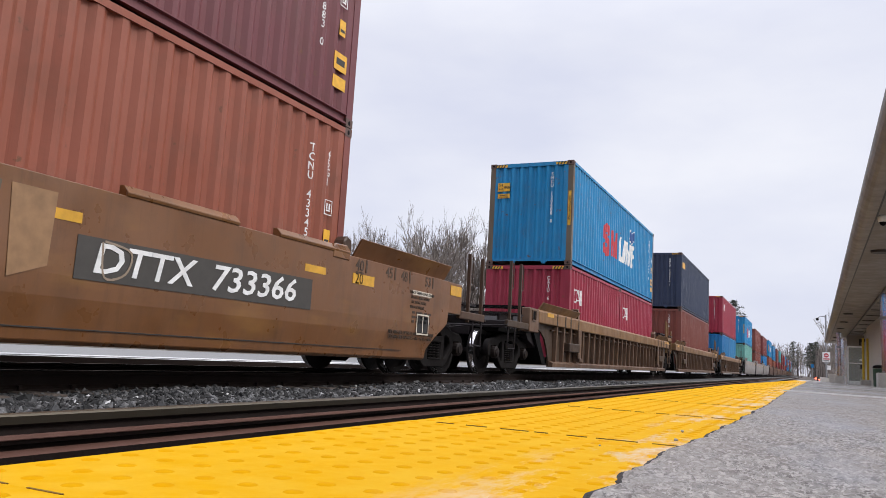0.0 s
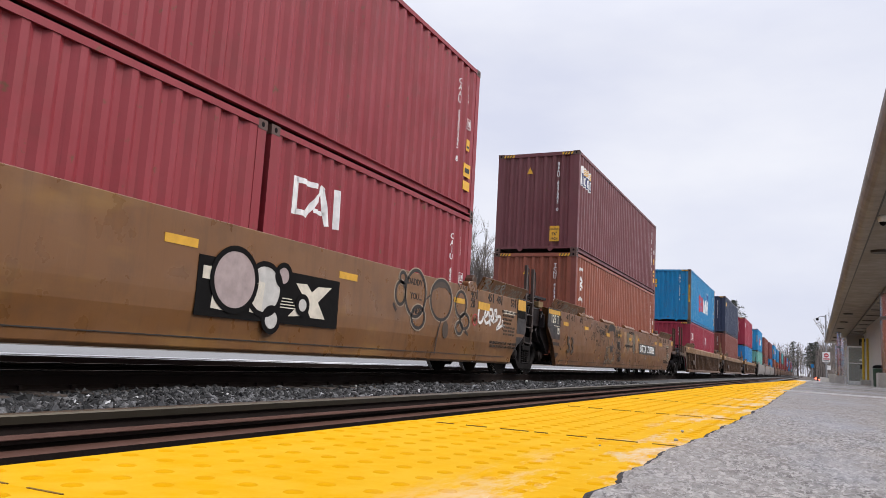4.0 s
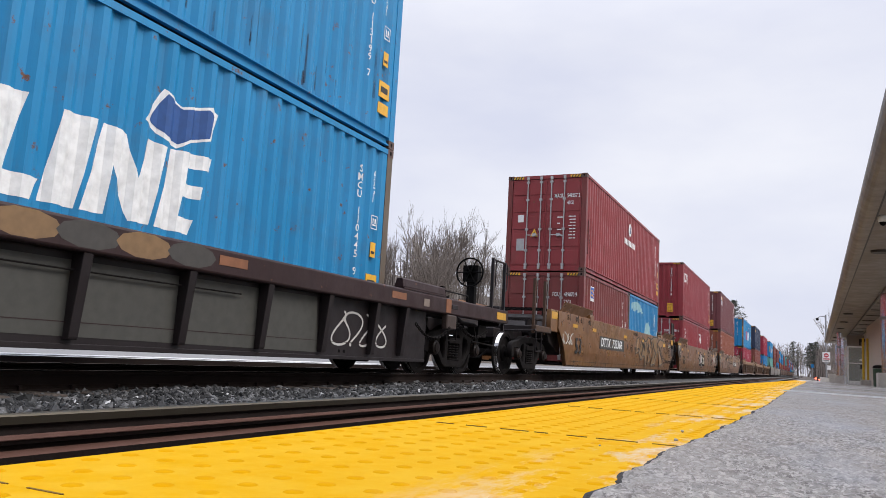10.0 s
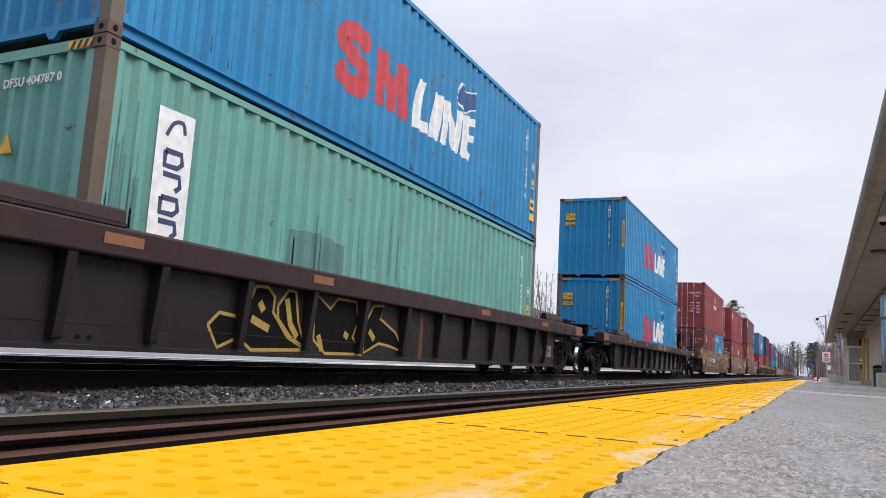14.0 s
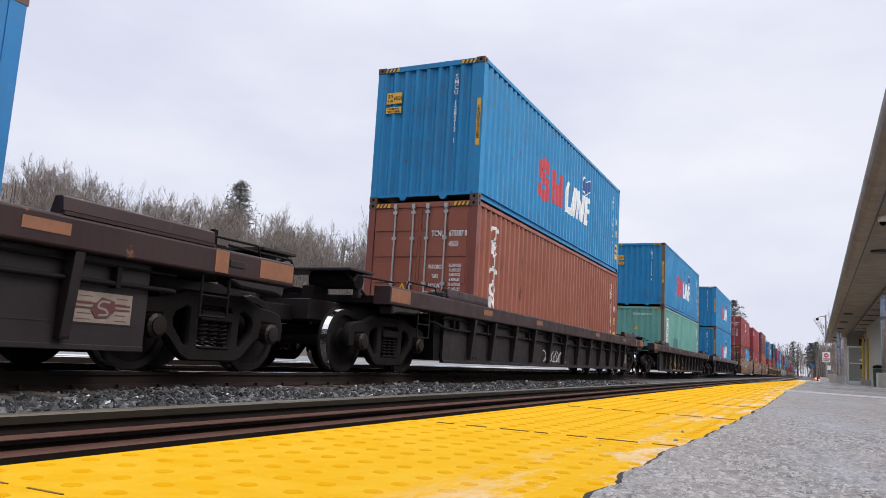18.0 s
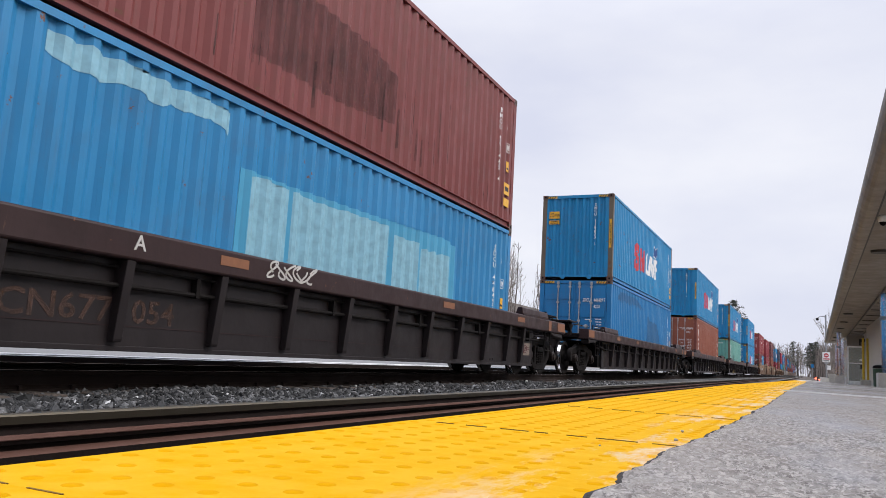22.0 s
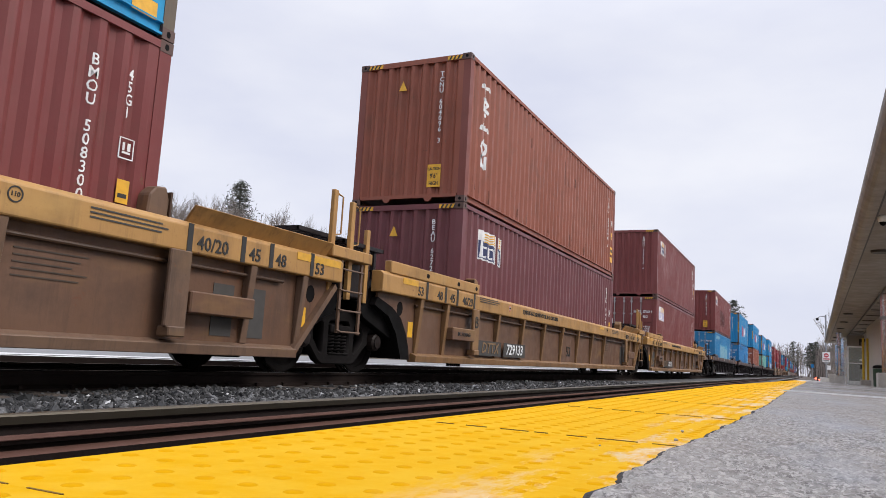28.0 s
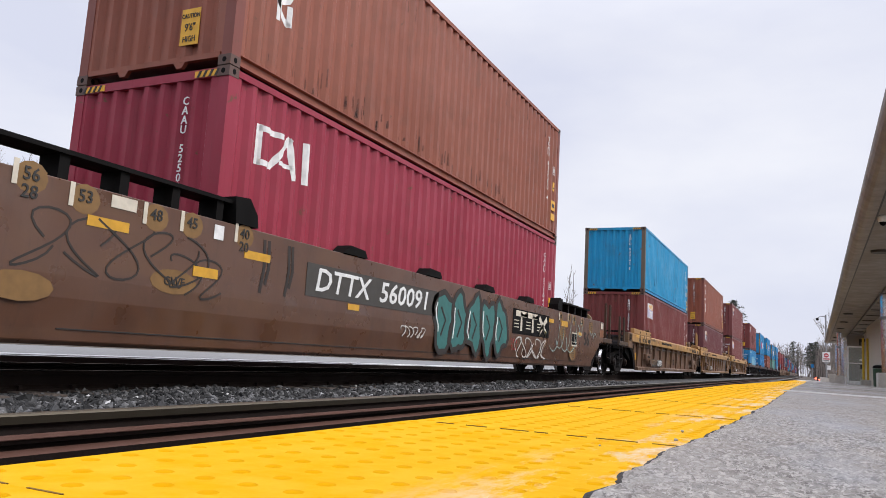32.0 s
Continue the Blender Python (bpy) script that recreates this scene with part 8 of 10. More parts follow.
# stack U: blue over two red twenties, on tan ribbed cars
c1 = blue_line("SMCU 120688 8", RUSTY_POST)
r1 = container("red corrugated twenty-foot container with white emblem", CRIMSON, L20, STD)
r2 = container("red corrugated twenty-foot container with white emblem", CRIMSON, L20, STD)
for r in (r1, r2):
    logo_c(r, L20, STD, -L20 / 2 + 0.5, 0.8)
blind_marks(r1, L20, STD, "CAIU 6", "none")
stack(U, 5.84, c1, [(r1, STD), (r2, STD)])
nv = container("dark navy corrugated container with yellow corner card", NAVY, L40, HC)
blind_marks(nv, L40, HC, "UMXU 240032 7", "none")
panel("emblem_yellow", nv, YELLOW, OUT, -L40 / 2 + 0.3, -L40 / 2 + 1.2, HC - 0.75, HC - 0.45)
nb = far_box(BROWN_RED, HC, "rust brown corrugated container under a navy one")
blind_marks(nb[0], L40, HC, "TCNU 6", "none")
stack(39.86, 6.27, (nv, HC), [nb])
rd = container("red corrugated container with a white emblem", CRIMSON, L40, HC)
blind_marks(rd, L40, HC, "CAAU 525304 2", "none")
logo_c(rd, L40, HC, -L40 / 2 + 1.0, 0.9)
p1, p2 = far_box(SEA_BLUE, STD, "sea blue twenty-foot container in a well", L20), far_box(PALE_BLUE, STD, "pale blue twenty-foot container in a well", L20)
stack(61.27, 6.06, (rd, HC), [p1, p2])
for y0, lab in ((U, "cj"), (39.86, "jj"), (61.27, "jc")):
    unit(ribbed_car("dirty tan ribbed well car with many upright posts", WELL_TAN, WELL_SOILED, near_truck=-10.15, far_truck=10.3, ends=lab, ribs=26, fine=True, sheet_paint=WELL_UNDER), y0)
far_rows = [(84.84, BLUE, GREEN), (103.85, BROWN_RED, BROWN_RED), (122.4, MAROON, SEA_BLUE), (143.0, BLUE, RUST_RED), (163.0, PALE_BLUE, RUST_RED), (183.0, BROWN_RED, RED), (203.5, TEAL, BROWN_RED),
            (223.5, MAROON, RED), (244.0, RED, BROWN_RED), (264.5, BLUE, RED), (285.0, MAROON, SEA_BLUE), (305.0, BLUE, BLUE), (325.5, BROWN_RED, MAROON), (346.0, RED, GREEN), (366.5, BLUE, NAVY)]
for k, (y0, a, b) in enumerate(far_rows):
    t = blue_line("SMCU 119206 3") if a is BLUE else far_box(a)
    stack(y0, 5.95 if k % 3 else 6.2, t, [far_box(b, STD if k % 3 else HC)])
    unit(smooth_car("weathered grey-brown smooth well car far along the train", WELL_GREY if k < 3 else WELL_RUST, ends="cc" if k % 3 == 2 else "jj"), y0)

# stack N: purple-brown over rust red
n1 = container("purple-brown corrugated container with a navy emblem board", PURPLE, L40, HC)
blind_marks(n1, L40, HC, "BEAU 627883 0", "caution")
side_codes(n1, L40, HC, "BEAU 627883 0", "45G1")
logo_board(n1, L40, HC, -L40 / 2 + 0.25)
n2 = container("rust red corrugated container with an upright white emblem", RUST_RED, L40, HC, post=BROWN_RED)
blind_marks(n2, L40, HC, "TCNU 433456 1", "caution")
side_codes(n2, L40, HC, "TCNU 433456 1", "45G1")
logo_tall(n2, L40, HC, -L40 / 2 + 0.6)
stack(N, 6.27, (n1, HC), [(n2, HC)])

# stack A: red over two red twenties
a1 = container("red corrugated container with a white open-loop emblem", RED, L40, HC)
blind_marks(a1, L40, HC, "CAAU 525265 8", "caution")
side_codes(a1, L40, HC, "CAAU 525265 8", "45G1")
logo_c(a1, L40, HC, -L40 / 2 + 0.68, 1.0)
a2 = container("red twenty-foot container with closed doors facing back", RED, L20, STD, near="door")
door_marks(a2, L20, STD, "CAIU 661181 6", "22G1")
logo_c(a2, L20, STD, -L20 / 2 + 0.8, 1.0)
a3 = container("red twenty-foot container with a white emblem", RED, L20, STD)
logo_c(a3, L20, STD, -L20 / 2 + 0.6, 1.0)
side_codes(a3, L20, STD, "CAIU 658234 1", "22G1", False)
stack(A, 5.84, (a1, HC), [(a2, STD), (a3, STD)])

# stack M: red with doors, over a brown-red and a patched blue twenty
m1 = container("dull red container with doors and a round white emblem", DULL_RED, L40, HC, near="door", post=MAROON)
door_marks(m1, L40, HC, "MAGU 549257 2", "45G1")
side_codes(m1, L40, HC, "MAGU 549257 2", "45G1")
logo_disc(m1, HC, 0.0, HC - 0.64)
end_panel("door_sticker", m1, WHITE, -L40 / 2 + 0.008, -0.86, -0.68, HC - 1.42, HC - 1.2)
end_panel("door_plate", m1, GALV, -L40 / 2 + 0.008, -0.88, -0.64, 0.62, 0.98)
m2 = container("brown-red twenty-foot container with doors and a blue emblem", MAROON, L20, STD, near="door")
door_marks(m2, L20, STD, "FCIU 439070 9", "22G1")
panel("emblem_board", m2, WHITE, OUT, -L20 / 2 + 0.77, -L20 / 2 + 1.17, STD - 0.76, STD - 0.33)
panel("emblem_field", m2, plain("royal_blue_decal", (0.03, 0.10, 0.45)), OUT + 0.004, -L20 / 2 + 0.80, -L20 / 2 + 1.14, STD - 0.67, STD - 0.36)
for k in (0, 1):
    stroke("emblem_wave", m2, YELLOW, OUT + 0.008, [(-L20 / 2 + 0.85 + 0.06 * i, STD - 0.60 + 0.13 * k + 0.03 * math.sin(i * 1.3)) for i in range(5)], 0.045)
side_codes(m2, L20, STD, "FCIU 439070 9", "22G1", False)
m3 = container("faded blue twenty-foot container with pale repaint patches", PALE_BLUE, L20, STD, post=RUSTY_POST)
patches(m3, L20, STD, 3, plain("pale_repaint", (0.27, 0.46, 0.50)))
side_codes(m3, L20, STD, "SDCU 236151 4", "22G1", False)
drips(m1, L40, SOOT, ((-6.0, -5.2, 0.3, 2.6, 14), (-5.9, 5.9, 0.17, 0.5, 24)), 10)
stack(M, 5.83, (m1, HC), [(m2, STD), (m3, STD)])

STENCIL = plain("worn_stencil_paint", (0.040, 0.026, 0.017), rough=0.6)
FADED = plain("faded_dark_spray_paint", (0.055, 0.035, 0.022), rough=0.6)
SPRAY_GREY = plain("grey_spray_paint", (0.24, 0.225, 0.205), rough=0.6)
CHALK_WHITE = plain("white_spray_paint", (0.66, 0.63, 0.60), rough=0.6)
PALE_TAN = plain("pale_tan_spray_paint", (0.27, 0.15, 0.07), rough=0.6)
MIST = plain("chalky_spray_paint", (0.27, 0.205, 0.145), rough=0.6)
for y0, en, look_seed in ((N, "jc", 1), (A, "jj", 2), (M, "cj", 3)):
    near = -9.62 if y0 != M else -10.2
    car = smooth_car("rusty brown smooth-sided well car with graffiti and white number boards", (WELL_UMBER, WELL_BROWN, WELL_GOLD)[look_seed - 1], near_truck=near, ends=en, lips=(-5.6, -2.95, 0.17, 3.0, 5.2) if look_seed == 1 else (), far=9.15 if y0 == N else 8.74)
    unit(car, y0)
    fx = SIDE_X + 0.002
    write("53", 0.58, FADED if look_seed == 1 else DARK_MARK, car, SIDE_X + 0.014, -7.3 if y0 == M else -7.17, 0.76, "side", wide=1.15)
    for k, t in enumerate(("53", "48", "45", "40")):
        for sgn in (-1, 1):
            fy = sgn * (8.3, 7.5, 7.04, 6.22)[k] - (0.42 if sgn > 0 and y0 != N else 0.0)
            write(t, 0.215 if sgn > 0 else 0.17, FADED if look_seed == 1 else DARK_MARK, car, fx, fy, 1.47, "side")
            panel("figure_bar", car, FADED if look_seed == 1 else DARK_MARK, fx, fy + 0.15, fy + 0.19, 1.39, 1.57)
    fy = 6.22 if y0 == N else 5.80
    write("20", 0.215, FADED if look_seed == 1 else DARK_MARK, car, fx, fy, 1.29, "side")
    panel("figure_bar", car, FADED if look_seed == 1 else DARK_MARK, fx, fy - 0.1, fy + 0.1, 1.375, 1.39)
    if look_seed == 1:
        car_number(car, 1.8, 0.975, "733366", k=1.0)
        spray(car, MIST, [(2.05, 1.13), (2.1, 0.83), (2.32, 0.88), (2.36, 1.08), (2.07, 1.14)], 0.02, lift=0.008)
        write("B", 0.34, DARK_MARK, car, fx, 1.46, 0.99, "side", lean=0.15)
        # a capped oval over a collared blank shape, a fist-like knot, a speech box and tags
        for col, w, lift in ((MIST, 0.055, 0.0), (SPRAY_DARK, 0.03, 0.001)):
            spray(car, col, ring(-2.58, 1.18, 0.43, 0.36), w, closed=True, lift=lift)
            spray(car, col, [(-2.9, 0.86), (-3.08, 0.84), (-2.98, 0.74), (-2.96, 0.42)], w, soft=False, lift=lift)
            spray(car, col, [(-2.25, 0.88), (-2.02, 0.84), (-2.2, 0.74), (-2.27, 0.40)], w, soft=False, lift=lift)
            spray(car, col, [(-2.95, 0.52), (-2.6, 0.42), (-2.3, 0.55)], w, lift=lift)
            spray(car, col, [(-3.1, 0.8), (-3.2, 0.82), (-3.22, 0.66), (-3.36, 0.56), (-3.3, 0.46), (-3.47, 0.36), (-3.25, 0.44), (-3.05, 0.5), (-3.02, 0.64), (-3.14, 0.66)], w, closed=True, lift=lift)
            spray(car, col, [(-3.99, 1.43), (-3.42, 1.36), (-3.40, 1.07), (-3.5, 1.04), (-3.55, 0.9), (-3.65, 1.04), (-3.99, 1.1)], w * 0.7, soft=False, closed=True, lift=lift)
        part("graffiti", Shape().prism([(-3.06, 1.22), (-3.0, 1.40), (-2.9, 1.52), (-2.62, 1.585), (-2.25, 1.57), (-2.08, 1.46), (-2.10, 1.22), (-2.2, 1.36), (-2.45, 1.40), (-2.62, 1.37), (-2.85, 1.36), (-2.98, 1.28)], 0, fx + 0.0025, fx + 0.0045), SPRAY_DARK, car)
        part("graffiti", Shape().prism([(-2.76, 0.93), (-2.6, 0.90), (-2.42, 0.95), (-2.38, 0.82), (-2.45, 0.72), (-2.55, 0.76), (-2.62, 0.68), (-2.74, 0.78)], 0, fx + 0.0025, fx + 0.0045), SPRAY_DARK, car)
        for t, y, z, size in (("RO", -1.66, 1.31, 0.36), ("ME", -1.56, 0.97, 0.33), ("CREW", -1.52, 0.50, 0.16)):
            if size > 0.2:
                write(t, size * 1.12, MIST, car, fx, y, z, "side", wide=1.1)
            write(t, size, SPRAY_DARK, car, fx + 0.005, y, z, "side", wide=1.1)
        write("GWG33", 0.13, SPRAY_DARK, car, fx, -3.25, 1.47, "side")
        write("ROMO", 0.22, SPRAY_DARK, car, fx, -3.72, 1.27, "side", lean=0.1)
        spray(car, SPRAY_DARK, [(-3.88, 1.15), (-3.7, 1.13), (-3.5, 1.12)], 0.018)
        for by, bz, br in ((-1.9, 1.22, 0.13), (-1.42, 1.34, 0.11), (-1.3, 1.02, 0.12)):
            spray(car, SPRAY_DARK, ring(by, bz, br, br * 1.25), 0.022, closed=True, lift=0.009)
        for k in range(14):
            dy, dz = -2.05 + 0.09 * k + 0.05 * (k % 3), (1.5, 1.12, 0.8)[k % 3] + 0.05 * (k % 4) - 0.02 * k
            part("graffiti", Shape().prism([(dy, dz), (dy + 0.03, dz + 0.005), (dy + 0.028, dz + 0.034), (dy - 0.004, dz + 0.03)], 0, fx, fx + 0.002), SPRAY_DARK, car)
        scrawl(car, FADED, -4.45, 1.34, 3, 0.16, 43, w=0.022)
        scrawl(car, FADED, -4.4, 0.95, 4, 0.16, 44, w=0.02)
        scrawl(car, SPRAY_DARK, -1.95, 0.78, 6, 0.16, 45, w=0.018)
        scrawl(car, FADED, -5.0, 1.12, 3, 0.22, 41, w=0.022)
        scrawl(car, SPRAY_DARK, -1.75, 0.64, 4, 0.18, 42, w=0.02)
        panel("amber_strip", car, AMBER, fx + 0.006, -3.28, -2.86, 1.19, 1.29)
        panel("amber_strip", car, AMBER, fx + 0.006, 0.03, 0.4, 1.21, 1.30)
        for k in range(5):
            part("graffiti", Shape().prism([(-0.75 + 0.48 * k, 1.46), (-0.35 + 0.48 * k, 1.46), (-0.45 + 0.5 * k, 0.86 + 0.05 * (k % 2)), (-0.62 + 0.46 * k, 0.68 + 0.06 * (k % 3))], 0, fx + 0.0005 * k, fx + 0.0015 + 0.0005 * k), (PALE_TAN, plain("grey_green_overspray", (0.115, 0.095, 0.065)))[k % 2], car)
        write("DTTX 733366 B", 0.12, SPRAY_DARK, car, fx + 0.005, 0.42, 1.46, "side")
        write("LD LMT 116,900 PER UNIT", 0.11, SPRAY_DARK, car, fx + 0.005, 0.0, 1.0, "side")
        stroke("inspection_ring", car, SPRAY_DARK, fx + 0.005, smooth_line(ring(0.83, 0.98, 0.17, 0.14), True), 0.018)
        panel("owner_plate", car, DARK_MARK, fx, 8.0, 8.36, 0.66, 0.92)
        stroke("plate_border", car, CREAM, fx + 0.004, [(7.98, 0.64), (8.38, 0.64), (8.38, 0.94), (7.98, 0.94), (7.98, 0.64)], 0.025)
        panel("plate_divider", car, CREAM, fx + 0.004, 8.17, 8.19, 0.66, 0.92)
    elif look_seed == 2:
        panel("emblem_board", car, BLACK, fx, -1.15, 1.40, 0.59, 1.2)
        x_form = [(0.47, 1.08), (0.69, 1.09), (0.8, 1.0), (0.92, 1.08), (1.22, 1.1), (0.94, 0.89), (1.11, 0.69), (0.81, 0.69), (0.71, 0.8), (0.62, 0.7), (0.36, 0.68), (0.66, 0.91)]
        part("emblem_mark", Shape().prism(x_form, 0, fx + 0.004, fx + 0.007), CREAM, car)
        for k in range(4):
            panel("emblem_stripe", car, CREAM, fx + 0.004, 0.2 - 0.03 * k, 0.5 - 0.03 * k, 0.77 + 0.035 * k, 0.782 + 0.035 * k)
        for cy in (-0.8, -0.2):
            stroke("emblem_mark", car, CREAM, fx + 0.004, [(cy - 0.28, 1.03), (cy + 0.3, 1.03)], 0.13)
            stroke("emblem_mark", car, CREAM, fx + 0.0045, [(cy, 1.03), (cy - 0.03, 0.67)], 0.2)
        for k, (cy, cz, r) in enumerate(((-0.1, 0.95, 0.3), (0.22, 1.14, 0.13), (0.05, 0.62, 0.14), (-0.6, 1.0, 0.35), (0.62, 0.83, 0.11))):
            part("graffiti", Shape().prism(ring(cy, cz, r, r * 0.95, 14), 0, fx + 0.008 + 0.001 * k, fx + 0.0085 + 0.001 * k), (SPRAY_PALE, plain("pink_grey_spray_paint", (0.36, 0.28, 0.27)))[k % 2], car)
            spray(car, BLACK, ring(cy, cz, r, r * 0.95), 0.06, closed=True, lift=0.009 + 0.001 * k)
        # outline drawing: two balloons, a capped oval, a small crowned balloon with beads
        for cy, cz, ry, rz in ((3.54, 1.26, 0.34, 0.36), (3.66, 0.90, 0.22, 0.17), (3.05, 1.22, 0.15, 0.17), (3.1, 1.46, 0.09, 0.08), (4.47, 1.24, 0.40, 0.33), (5.27, 1.24, 0.23, 0.22), (5.46, 0.95, 0.2, 0.13), (5.24, 0.82, 0.14, 0.1)):
            spray(car, MIST, ring(cy, cz, ry + 0.04, rz + 0.03), 0.03, closed=True)
            spray(car, SPRAY_DARK, ring(cy, cz, ry, rz), 0.05, closed=True, lift=0.001)
        part("graffiti", Shape().prism([(4.1, 1.36), (4.2, 1.52), (4.45, 1.58), (4.75, 1.52), (4.86, 1.36), (4.6, 1.45), (4.35, 1.44)], 0, fx, fx + 0.002), FADED, car)
        spray(car, SPRAY_DARK, [(5.12, 1.47), (5.1, 1.6), (5.22, 1.5), (5.3, 1.63), (5.36, 1.5), (5.48, 1.58), (5.45, 1.45)], 0.025, soft=False)
        spray(car, SPRAY_DARK, [(4.5, 0.9), (4.42, 0.75), (4.36, 0.55), (4.3, 0.35)], 0.03)
        part("graffiti", Shape().prism(ring(4.68, 0.76, 0.12, 0.15), 0, fx, fx + 0.002), FADED, car)
        spray(car, SPRAY_DARK, [(2.85, 1.05), (2.95, 0.95)], 0.05)
        spray(car, SPRAY_DARK, [(3.9, 1.2), (4.05, 1.28)], 0.03)
        spray(car, SPRAY_DARK, [(5.5, 0.78), (5.65, 0.72)], 0.05)
        for k, t in enumerate(("DADDY", "YOU...", "HEX")):
            write(t, 0.14, SPRAY_DARK, car, fx, 3.5 + 0.06 * k, 1.43 - 0.22 * k, "side")
        for tag in ([(6.28, 1.27), (6.12, 1.25), (6.08, 1.08), (6.14, 0.97), (6.26, 1.0), (6.34, 1.10)], [(6.35, 1.08), (6.5, 1.14), (6.52, 1.24), (6.42, 1.22), (6.38, 1.08), (6.46, 0.98), (6.62, 1.02)],
                    [(6.56, 1.24), (6.64, 1.05), (6.68, 0.94)], [(6.58, 1.24), (6.74, 1.26), (6.76, 1.14), (6.64, 1.10), (6.86, 1.02)], [(6.86, 1.24), (6.84, 1.06), (6.94, 1.05)], [(6.84, 1.24), (6.98, 1.26), (6.96, 1.15), (7.04, 1.10), (6.9, 1.04)],
                    [(7.04, 1.14), (7.2, 1.15), (7.18, 1.03), (7.02, 0.90), (7.3, 0.98), (7.46, 0.97)], [(7.32, 1.10), (7.36, 0.98), (7.48, 0.97)]):
            spray(car, CHALK_WHITE, tag, 0.058)
        stroke("inspection_ring", car, RED_MARK, fx, smooth_line(ring(5.92, 1.01, 0.10, 0.10), True), 0.016)
        write("110", 0.10, DARK_MARK, car, fx, 5.92, 1.01, "side")
        write("53", 0.2, FADED, car, fx, -8.2, 1.1, "side")
    else:
        car_number(car, -4.97, 0.975, "733366", k=1.0)
        write("A", 0.34, DARK_MARK, car, fx, -1.05, 0.95, "side", lean=0.15)
        stroke("inspection_ring", car, DARK_MARK, fx, smooth_line(ring(-0.38, 0.96, 0.19, 0.14), True), 0.018)
        write("PLATE", 0.075, DARK_MARK, car, fx, -0.38, 0.96, "side")
        write("H", 0.1, DARK_MARK, car, fx, -0.38, 0.87, "side")
        panel("text_bar", car, DARK_MARK, fx, -0.48, -0.28, 1.03, 1.06)
        write("DTTX 733366 A", 0.13, DARK_MARK, car, fx, 0.22, 1.46, "side")
        write("LD LMT 116 900", 0.12, DARK_MARK, car, fx, 0.55, 0.96, "side")
        forms = ([(0.5, 1.31), (1.02, 1.42), (0.78, 0.86), (0.29, 0.76)],
                 [(0.9, 0.83), (1.2, 0.59), (1.44, 0.62), (1.6, 0.72), (1.97, 0.73), (2.1, 0.37), (2.37, 0.38), (2.29, 0.72), (2.56, 0.87), (2.3, 1.24), (1.65, 1.41), (1.45, 1.3)],
                 [(2.21, 1.27), (2.7, 1.46), (3.16, 1.42), (2.92, 1.17), (3.51, 1.03), (3.0, 0.54), (2.57, 0.48), (2.82, 0.89), (2.49, 1.08)],
                 [(3.17, 1.38), (3.85, 1.52), (4.78, 1.55), (4.44, 1.32), (4.85, 1.04), (4.11, 0.47), (3.21, 0.41), (3.84, 0.87), (3.5, 1.13)],
                 [(4.7, 1.3), (5.3, 1.5), (6.2, 1.45), (5.9, 1.25), (5.3, 1.1), (6.0, 0.8), (5.85, 0.5), (5.2, 0.4), (5.1, 0.75)])
        for k, f in enumerate(forms):
            piece(car, f, PALE_TAN if k % 2 == 0 else SPRAY_TAN, SPRAY_DARK, MIST, 0.0012 * k)
            my, mz = sum(p[0] for p in f) / len(f), sum(p[1] for p in f) / len(f)
            for q in range(0, len(f), 3):
                ay, az = f[q]
                part("graffiti", Shape().prism([(ay * 0.9 + my * 0.1, az * 0.9 + mz * 0.1), (ay * 0.55 + my * 0.45 + 0.05, az * 0.6 + mz * 0.4), (ay * 0.62 + my * 0.38 - 0.08, az * 0.5 + mz * 0.5)], 0, SIDE_X + 0.007 + 0.0012 * k, SIDE_X + 0.0085 + 0.0012 * k), FADED, car)
        for a in ([(1.5, 1.18), (1.9, 1.1), (2.0, 0.95)], [(2.6, 1.3), (2.85, 0.95), (3.1, 0.85), (2.85, 0.65)], [(3.6, 1.35), (4.0, 1.0), (4.3, 0.95), (3.9, 0.62)], [(5.0, 1.25), (5.4, 0.9), (5.8, 0.72)], [(1.3, 0.75), (1.6, 1.0), (1.9, 1.2)]):
            spray(car, SPRAY_DARK, a, 0.10, soft=False, lift=0.013)
        scrawl(car, SPRAY_TAN, -5.2, 1.28, 6, 0.6, 14, w=0.03)
        scrawl(car, PALE_TAN, -1.6, 1.35, 5, 0.4, 16, w=0.03)
        scrawl(car, SPRAY_PALE, -8.7, 0.95, 4, 0.28, 15, w=0.04)
        for tag in ([(6.3, 1.45), (6.25, 1.2), (6.45, 0.98), (6.62, 1.1), (6.6, 1.4)], [(6.6, 1.2), (6.7, 1.0), (6.9, 0.95), (7.0, 1.2), (6.95, 1.4)], [(7.0, 1.0), (7.2, 0.95), (7.25, 1.15)], [(7.3, 1.35), (7.5, 1.25), (7.32, 1.2), (7.35, 1.32)]):
            spray(car, SPRAY_DARK, tag, 0.045)
        scrawl(car, SPRAY_DARK, 6.0, 0.62, 4, 0.25, 17, w=0.025)
    if look_seed < 3:
        panel("amber_strip", car, AMBER, SIDE_X + 0.004, -9.08, -8.08, 1.46, 1.57)
        write("125 T", 0.27, CREAM, car, SIDE_X + 0.006, -8.56, 1.34, "side", wide=1.0)
        panel("stencil_bar", car, CREAM, SIDE_X + 0.004, -8.62, -8.2, 1.185, 1.20)
        panel("notice", car, CREAM, SIDE_X + 0.004, -8.33, -8.17, 1.0, 1.20)
        panel("notice_print", car, DARK_MARK, SIDE_X + 0.0085, -8.31, -8.24, 1.03, 1.09, t=0.001)
